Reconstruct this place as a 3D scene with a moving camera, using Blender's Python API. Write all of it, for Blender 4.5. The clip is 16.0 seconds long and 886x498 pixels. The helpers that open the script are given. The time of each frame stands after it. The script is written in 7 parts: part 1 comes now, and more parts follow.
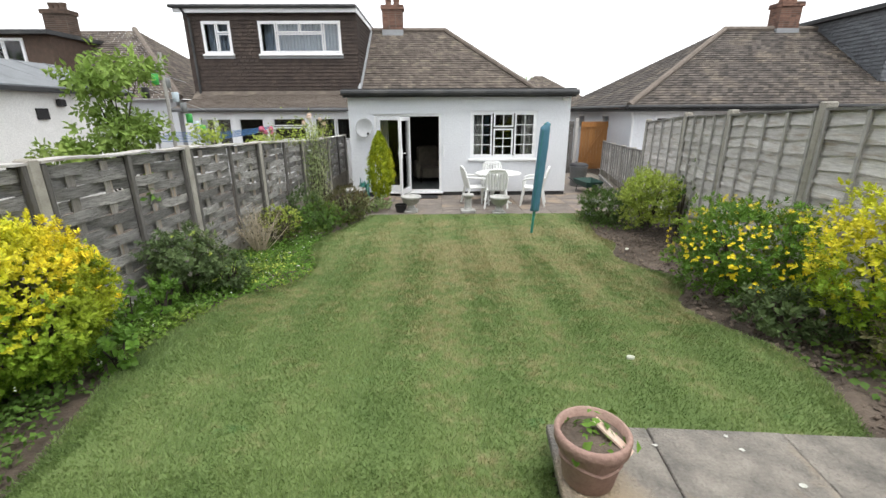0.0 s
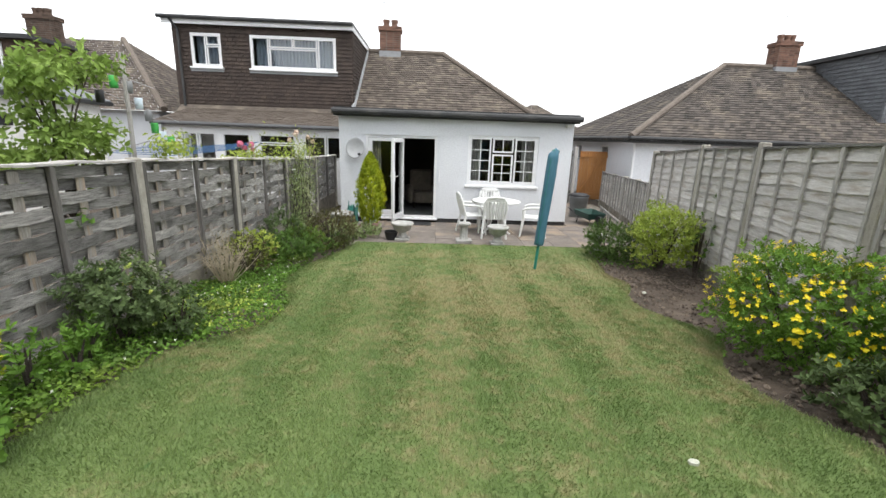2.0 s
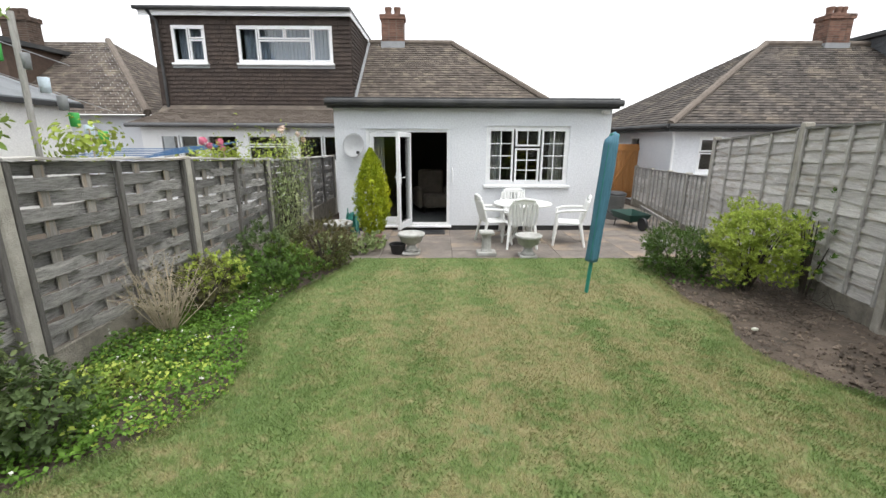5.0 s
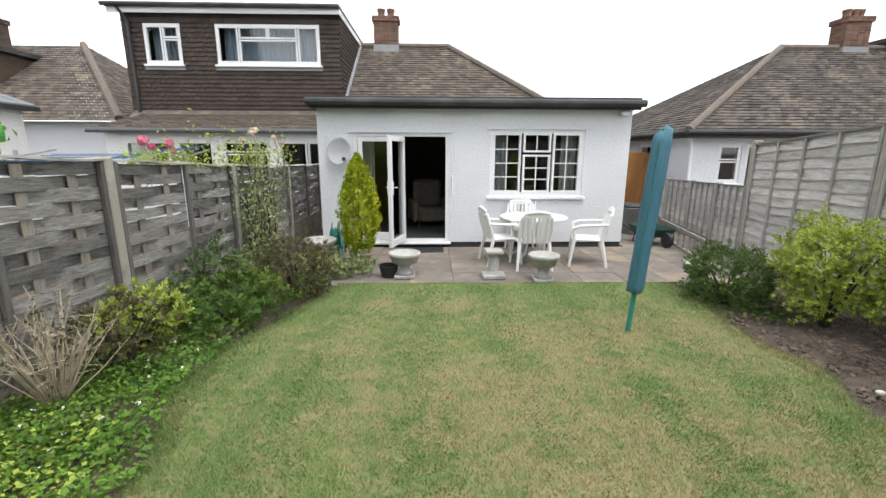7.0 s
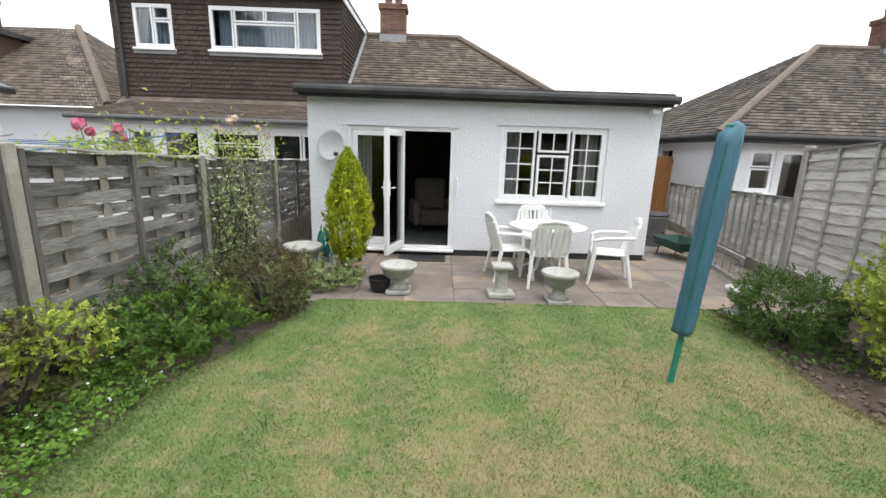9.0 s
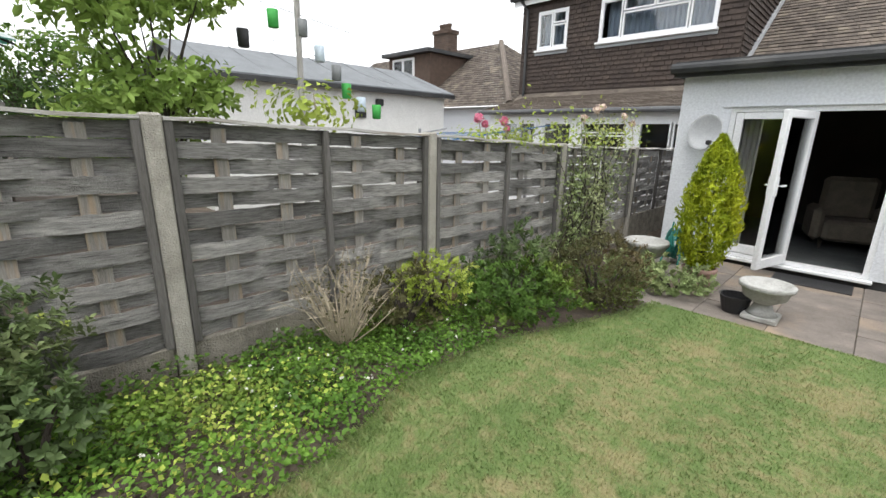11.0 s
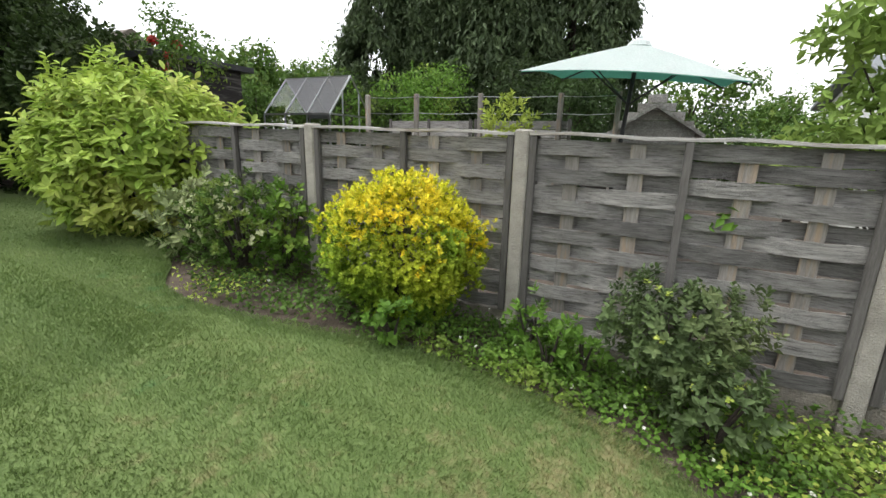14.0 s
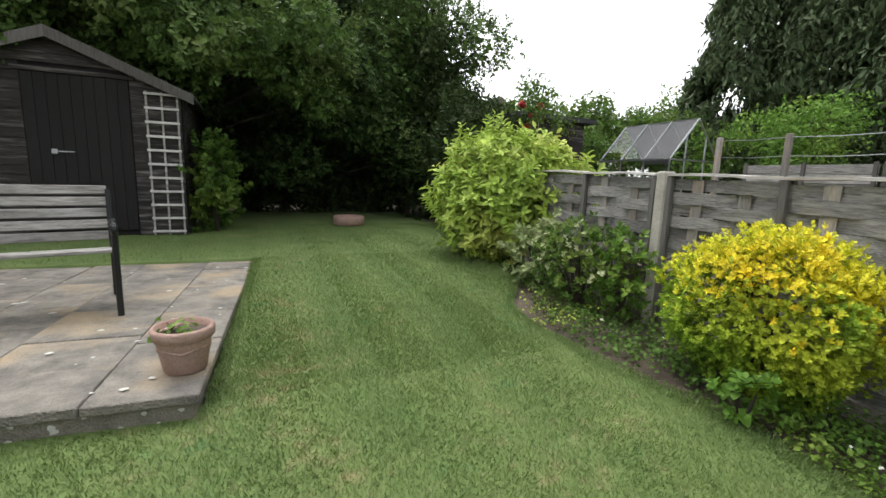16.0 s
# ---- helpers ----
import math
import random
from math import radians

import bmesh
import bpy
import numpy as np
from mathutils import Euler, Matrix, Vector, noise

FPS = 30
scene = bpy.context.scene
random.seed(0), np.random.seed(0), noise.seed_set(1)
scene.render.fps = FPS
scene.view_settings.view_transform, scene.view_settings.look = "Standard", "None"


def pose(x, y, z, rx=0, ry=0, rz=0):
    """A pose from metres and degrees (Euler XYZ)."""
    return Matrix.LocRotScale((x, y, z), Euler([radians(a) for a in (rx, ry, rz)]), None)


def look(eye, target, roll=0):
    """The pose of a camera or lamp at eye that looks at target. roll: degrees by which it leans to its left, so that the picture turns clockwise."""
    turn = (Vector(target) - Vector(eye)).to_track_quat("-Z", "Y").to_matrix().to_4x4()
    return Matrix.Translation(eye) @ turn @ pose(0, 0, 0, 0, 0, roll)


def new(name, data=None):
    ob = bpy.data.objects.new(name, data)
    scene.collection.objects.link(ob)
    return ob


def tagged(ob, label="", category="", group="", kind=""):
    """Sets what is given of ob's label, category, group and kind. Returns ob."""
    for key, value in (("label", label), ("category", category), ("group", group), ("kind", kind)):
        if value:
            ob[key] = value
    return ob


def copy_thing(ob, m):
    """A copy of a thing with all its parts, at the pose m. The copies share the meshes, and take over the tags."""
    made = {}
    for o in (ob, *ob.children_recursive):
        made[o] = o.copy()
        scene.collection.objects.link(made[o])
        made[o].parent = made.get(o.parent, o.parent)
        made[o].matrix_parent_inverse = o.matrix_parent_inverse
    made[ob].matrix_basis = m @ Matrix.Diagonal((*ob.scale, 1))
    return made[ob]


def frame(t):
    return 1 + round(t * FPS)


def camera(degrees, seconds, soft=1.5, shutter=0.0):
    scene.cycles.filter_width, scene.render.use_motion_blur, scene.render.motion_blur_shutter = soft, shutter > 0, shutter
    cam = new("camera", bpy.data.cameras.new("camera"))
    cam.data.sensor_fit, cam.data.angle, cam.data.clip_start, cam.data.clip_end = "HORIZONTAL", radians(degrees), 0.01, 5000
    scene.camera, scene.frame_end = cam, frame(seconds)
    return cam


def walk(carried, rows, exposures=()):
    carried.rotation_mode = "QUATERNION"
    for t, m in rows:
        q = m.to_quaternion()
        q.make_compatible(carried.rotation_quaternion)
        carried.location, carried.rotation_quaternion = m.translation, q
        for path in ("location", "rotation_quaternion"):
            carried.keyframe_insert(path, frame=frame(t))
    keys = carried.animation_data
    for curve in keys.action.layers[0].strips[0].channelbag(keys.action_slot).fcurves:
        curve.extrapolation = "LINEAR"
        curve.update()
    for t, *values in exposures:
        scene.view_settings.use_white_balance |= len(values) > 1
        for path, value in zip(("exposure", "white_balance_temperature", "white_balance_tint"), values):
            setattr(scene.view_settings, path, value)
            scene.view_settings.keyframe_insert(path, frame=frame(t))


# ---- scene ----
cam = camera(91.7, 16.0)
PATH = [
    (0, (0.798, -2.336, 2.061), (0.82, -0.43, 1.456), -0.3),
    (0.5, (0.75, -2.185, 2.071), (0.806, -0.275, 1.479), -0.5),
    (1, (0.764, -2.004, 2.04), (0.74, -0.07, 1.533), -0.1),
    (1.5, (0.772, -1.799, 2.024), (0.729, 0.128, 1.489), 0.6),
    (2, (0.739, -1.565, 1.999), (0.809, 0.37, 1.5), 2.0),
    (2.5, (0.703, -1.339, 1.968), (0.766, 0.593, 1.457), 0.6),
    (3, (0.738, -1.072, 1.907), (0.728, 0.878, 1.462), 1.4),
    (3.5, (0.723, -0.814, 1.886), (0.713, 1.125, 1.393), 1.0),
    (6, (0.615, 0.538, 1.773), (0.653, 2.477, 1.283), 0.0),
    (6.5, (0.613, 0.799, 1.747), (0.535, 2.737, 1.262), 1.4),
    (7, (0.604, 1.109, 1.681), (0.652, 3.06, 1.246), 0.2),
    (7.5, (0.581, 1.374, 1.667), (0.781, 3.307, 1.194), 0.3),
    (8, (0.644, 1.597, 1.661), (0.9, 3.53, 1.217), 1.1),
    (10.3, (0.731, 2.146, 1.673), (-0.191, 3.839, 1.14), 1.9),
    (10.5, (0.762, 2.135, 1.666), (-0.337, 3.718, 1.131), 1.6),
    (11, (0.75, 2.095, 1.647), (-0.612, 3.462, 1.122), 1.1),
    (11.5, (0.699, 1.968, 1.656), (-0.866, 3.094, 1.126), 1.8),
    (12, (0.677, 1.828, 1.657), (-1.068, 2.638, 1.111), 2.0),
    (12.5, (0.691, 1.663, 1.644), (-1.181, 2.101, 1.094), 1.5),
    (13, (0.729, 1.556, 1.649), (-1.203, 1.586, 1.131), 1.3),
    (13.5, (0.762, 1.54, 1.651), (-1.123, 1.106, 1.144), 1.0),
    (14, (0.786, 1.551, 1.659), (-0.966, 0.711, 1.185), 1.4),
    (14.5, (0.848, 1.535, 1.661), (-0.669, 0.317, 1.197), 1.2),
    (15, (0.918, 1.526, 1.667), (-0.366, 0.054, 1.238), 1.4),
    (15.5, (0.988, 1.506, 1.67), (-0.069, -0.155, 1.314), 1.7),
    (16, (1.055, 1.483, 1.676), (0.244, -0.317, 1.354), 2.0),
]
walk(cam, [(t, look(eye, aim, roll)) for t, eye, aim, roll in PATH])

# ---- light ----
world = bpy.data.worlds.new("overcast_sky")
scene.world = world
world.use_nodes = True
wn = world.node_tree
sky = wn.nodes.new("ShaderNodeTexSky")
sky.sky_type = "NISHITA"
sky.sun_disc = False
sky.sun_elevation, sky.sun_rotation = radians(71), radians(152)
sky.air_density, sky.dust_density, sky.ozone_density = 1.0, 1.5, 1.0
cloud = wn.nodes.new("ShaderNodeHueSaturation")
cloud.inputs["Saturation"].default_value = 0.12
wn.links.new(sky.outputs[0], cloud.inputs["Color"])
wn.links.new(cloud.outputs[0], wn.nodes["Background"].inputs["Color"])
wn.nodes["Background"].inputs["Strength"].default_value = 0.15
sun = new("sun", bpy.data.lights.new("sun", "SUN"))
sun.data.energy, sun.data.angle, sun.data.color = 0.7, radians(40), (1.0, 0.97, 0.92)
sun.matrix_world = look((1.6, -3, 10), (0, 0, 0))
scene.view_settings.exposure = 1.38


# ---- materials ----
def mat(name, a, b=None, rough=0.8, scale=6.0, bump=0.2, c=None, fine=60.0, metal=0.0, stretch=(1, 1, 1), per=0.0, island=0.0, local=True, see=0.0, crack=0.0):
    """A surface of colours a to b over broad noise, c in blotches, with fine grain and relief. per, island: variation by piece."""
    m = bpy.data.materials.new(name)
    m.use_nodes = True
    nt = m.node_tree
    N, L = nt.nodes.new, nt.links.new
    bs = nt.nodes["Principled BSDF"]
    bs.inputs["Roughness"].default_value, bs.inputs["Metallic"].default_value = rough, metal
    b = b or tuple(v * 0.75 for v in a)
    co, mp = N("ShaderNodeTexCoord"), N("ShaderNodeMapping")
    mp.inputs["Scale"].default_value = stretch
    L(co.outputs["Object" if local else "Generated"], mp.inputs[0])
    oi = N("ShaderNodeObjectInfo")
    if per:
        shift = N("ShaderNodeVectorMath")
        shift.operation = "MULTIPLY_ADD"
        L(oi.outputs["Random"], shift.inputs[0])
        shift.inputs[1].default_value = (37, 19, 53)
        L(mp.outputs[0], shift.inputs[2])
        src = shift.outputs[0]
    else:
        src = mp.outputs[0]
    n1, n2 = N("ShaderNodeTexNoise"), N("ShaderNodeTexNoise")
    n1.inputs["Scale"].default_value, n1.inputs["Detail"].default_value, n1.inputs["Roughness"].default_value = scale, 5, 0.65
    n2.inputs["Scale"].default_value, n2.inputs["Detail"].default_value = fine, 3
    L(src, n1.inputs["Vector"]), L(src, n2.inputs["Vector"])
    r1 = N("ShaderNodeMapRange")
    r1.inputs[1].default_value, r1.inputs[2].default_value = 0.32, 0.68
    L(n1.outputs[0], r1.inputs[0])
    mix = N("ShaderNodeMix")
    mix.data_type = "RGBA"
    mix.inputs[6].default_value, mix.inputs[7].default_value = (*a, 1), (*b, 1)
    L(r1.outputs[0], mix.inputs[0])
    col = mix.outputs[2]
    if c:
        n3, r3, m3 = N("ShaderNodeTexNoise"), N("ShaderNodeMapRange"), N("ShaderNodeMix")
        n3.inputs["Scale"].default_value, n3.inputs["Detail"].default_value = scale * 0.35, 6
        off = N("ShaderNodeVectorMath")
        off.inputs[1].default_value = (13.1, 7.7, 3.3)
        L(src, off.inputs[0]), L(off.outputs[0], n3.inputs["Vector"])
        r3.inputs[1].default_value, r3.inputs[2].default_value = 0.52, 0.7
        L(n3.outputs[0], r3.inputs[0])
        m3.data_type = "RGBA"
        m3.inputs[7].default_value = (*c, 1)
        L(r3.outputs[0], m3.inputs[0]), L(col, m3.inputs[6])
        col = m3.outputs[2]
    hs = N("ShaderNodeHueSaturation")
    L(col, hs.inputs["Color"])
    grain = N("ShaderNodeMath")
    grain.operation = "MULTIPLY_ADD"
    L(n2.outputs[0], grain.inputs[0])
    grain.inputs[1].default_value, grain.inputs[2].default_value = 0.5, 0.75
    val = grain.outputs[0]
    for amount, out in ((per, oi.outputs["Random"]), (island, None)):
        if amount:
            if out is None:
                out = N("ShaderNodeNewGeometry").outputs["Random Per Island"]
            k, mu = N("ShaderNodeMath"), N("ShaderNodeMath")
            k.operation, mu.operation = "MULTIPLY_ADD", "MULTIPLY"
            L(out, k.inputs[0])
            k.inputs[1].default_value, k.inputs[2].default_value = amount, 1 - amount / 2
            L(k.outputs[0], mu.inputs[0]), L(val, mu.inputs[1])
            val = mu.outputs[0]
    if crack:
        nc, rc, sc, mc = N("ShaderNodeTexNoise"), N("ShaderNodeMapRange"), N("ShaderNodeVectorMath"), N("ShaderNodeMath")
        sc.operation = "MULTIPLY"
        sc.inputs[1].default_value = (0.5, 1.0, 2.2)
        nc.inputs["Scale"].default_value, nc.inputs["Detail"].default_value, nc.inputs["Roughness"].default_value = scale, 4, 0.6
        rc.inputs[1].default_value, rc.inputs[2].default_value = 0.56, 0.68
        rc.inputs[3].default_value, rc.inputs[4].default_value = 1.0, 1.0 - crack
        mc.operation = "MULTIPLY"
        L(src, sc.inputs[0]), L(sc.outputs[0], nc.inputs["Vector"]), L(nc.outputs[0], rc.inputs[0])
        L(rc.outputs[0], mc.inputs[0]), L(val, mc.inputs[1])
        val = mc.outputs[0]
    L(val, hs.inputs["Value"]), L(hs.outputs[0], bs.inputs["Base Color"])
    if bump:
        bp = N("ShaderNodeBump")
        bp.inputs["Strength"].default_value, bp.inputs["Distance"].default_value = bump, 0.02
        L(n2.outputs[0], bp.inputs["Height"]), L(bp.outputs[0], bs.inputs["Normal"])
    if see:
        tr, ms = N("ShaderNodeBsdfTranslucent"), N("ShaderNodeMixShader")
        ms.inputs[0].default_value = see
        L(hs.outputs[0], tr.inputs[0]), L(bs.outputs[0], ms.inputs[1]), L(tr.outputs[0], ms.inputs[2])
        L(ms.outputs[0], nt.nodes["Material Output"].inputs[0])
    return m


def lawn_mat(name, gain, rough, bump, island=0.0, see=0.0):
    """Mown grass: soft mower stripes with their sheen painted in, straw-dry mottling, strongest over the middle of the
    lawn, and clover spots.
    """
    m = bpy.data.materials.new(name)
    m.use_nodes = True
    nt = m.node_tree
    N, L = nt.nodes.new, nt.links.new
    bs = nt.nodes["Principled BSDF"]
    bs.inputs["Roughness"].default_value = rough
    co, sep = N("ShaderNodeTexCoord"), N("ShaderNodeSeparateXYZ")
    L(co.outputs["Object"], sep.inputs[0])

    def noise_of(scale, detail, rgh, shift):
        n, o = N("ShaderNodeTexNoise"), N("ShaderNodeVectorMath")
        o.inputs[1].default_value = (shift, shift * 0.7, 0)
        n.inputs["Scale"].default_value, n.inputs["Detail"].default_value, n.inputs["Roughness"].default_value = scale, detail, rgh
        L(co.outputs["Object"], o.inputs[0]), L(o.outputs[0], n.inputs["Vector"])
        return n.outputs[0]

    def calc(op, a, b, c=None):
        k = N("ShaderNodeMath")
        k.operation = op
        for i, v in enumerate((a, b, c)):
            if isinstance(v, (int, float)):
                k.inputs[i].default_value = v
            elif v is not None:
                L(v, k.inputs[i])
        return k.outputs[0]

    def ramp(v, a, b, lo=0.0, hi=1.0):
        k = N("ShaderNodeMapRange")
        k.interpolation_type = "SMOOTHSTEP"
        k.inputs[1].default_value, k.inputs[2].default_value, k.inputs[3].default_value, k.inputs[4].default_value = a, b, lo, hi
        L(v, k.inputs[0])
        return k.outputs[0]

    def blend(f, a, b):
        k = N("ShaderNodeMix")
        k.data_type = "RGBA"
        L(f, k.inputs[0])
        for i, v in ((6, a), (7, b)):
            if isinstance(v, tuple):
                k.inputs[i].default_value = (*(q * gain for q in v), 1)
            else:
                L(v, k.inputs[i])
        return k.outputs[2]

    broad, mid, small, fine = noise_of(0.8, 2, 0.5, 3.1), noise_of(3.2, 6, 0.72, 11.0), noise_of(11, 5, 0.7, 5.0), noise_of(70, 3, 0.6, 0.0)
    # light and dark bands in the colour, as leaning blades catch light
    stripe = ramp(calc("SINE", calc("MULTIPLY", calc("MULTIPLY_ADD", broad, 0.35, sep.outputs[0]), 2 * math.pi / 0.78), 0.0), -0.7, 0.7)
    green = blend(calc("MULTIPLY_ADD", stripe, 0.2, calc("MULTIPLY_ADD", mid, 1.1, -0.15)), (0.076, 0.130, 0.031), (0.153, 0.208, 0.064))
    dry = calc("MINIMUM", ramp(sep.outputs[1], -2.5, 2.6, -0.07, 0.05), ramp(sep.outputs[1], 4.6, 7.0, 0.05, -0.02))
    straw = ramp(calc("ADD", calc("ADD", calc("MULTIPLY", broad, 0.22), calc("MULTIPLY", mid, 0.36)), calc("MULTIPLY_ADD", small, 0.42, calc("MULTIPLY_ADD", stripe, 0.02, calc("ADD", dry, ramp(sep.outputs[0], -0.9, 0.6, -0.05, 0.0))))), 0.475, 0.64, 0.0, 0.72)
    col = blend(straw, green, (0.275, 0.222, 0.118))
    col = blend(ramp(noise_of(2.6, 5, 0.75, 23.0), 0.62, 0.70, 0.0, 0.6), col, (0.075, 0.165, 0.052))
    hs = N("ShaderNodeHueSaturation")
    L(col, hs.inputs["Color"])
    val = calc("MULTIPLY_ADD", fine, 0.7, 0.65)
    if island:
        val = calc("MULTIPLY", val, calc("MULTIPLY_ADD", N("ShaderNodeNewGeometry").outputs["Random Per Island"], island, 1 - island / 2))
    L(val, hs.inputs["Value"]), L(hs.outputs[0], bs.inputs["Base Color"])
    if bump:
        bp = N("ShaderNodeBump")
        bp.inputs["Strength"].default_value, bp.inputs["Distance"].default_value = bump, 0.015
        L(fine, bp.inputs["Height"]), L(bp.outputs[0], bs.inputs["Normal"])
    if see:
        tr, ms = N("ShaderNodeBsdfTranslucent"), N("ShaderNodeMixShader")
        ms.inputs[0].default_value = see
        L(hs.outputs[0], tr.inputs[0]), L(bs.outputs[0], ms.inputs[1]), L(tr.outputs[0], ms.inputs[2])
        L(ms.outputs[0], nt.nodes["Material Output"].inputs[0])
    return m


def leaf_mat(name, a, b, c=None):
    m = mat(name, a, b, rough=0.6, scale=3.0, bump=0, c=c, fine=25, island=0.6, see=0.28)
    m.node_tree.nodes["Principled BSDF"].inputs["Specular IOR Level"].default_value = 0.25
    return m


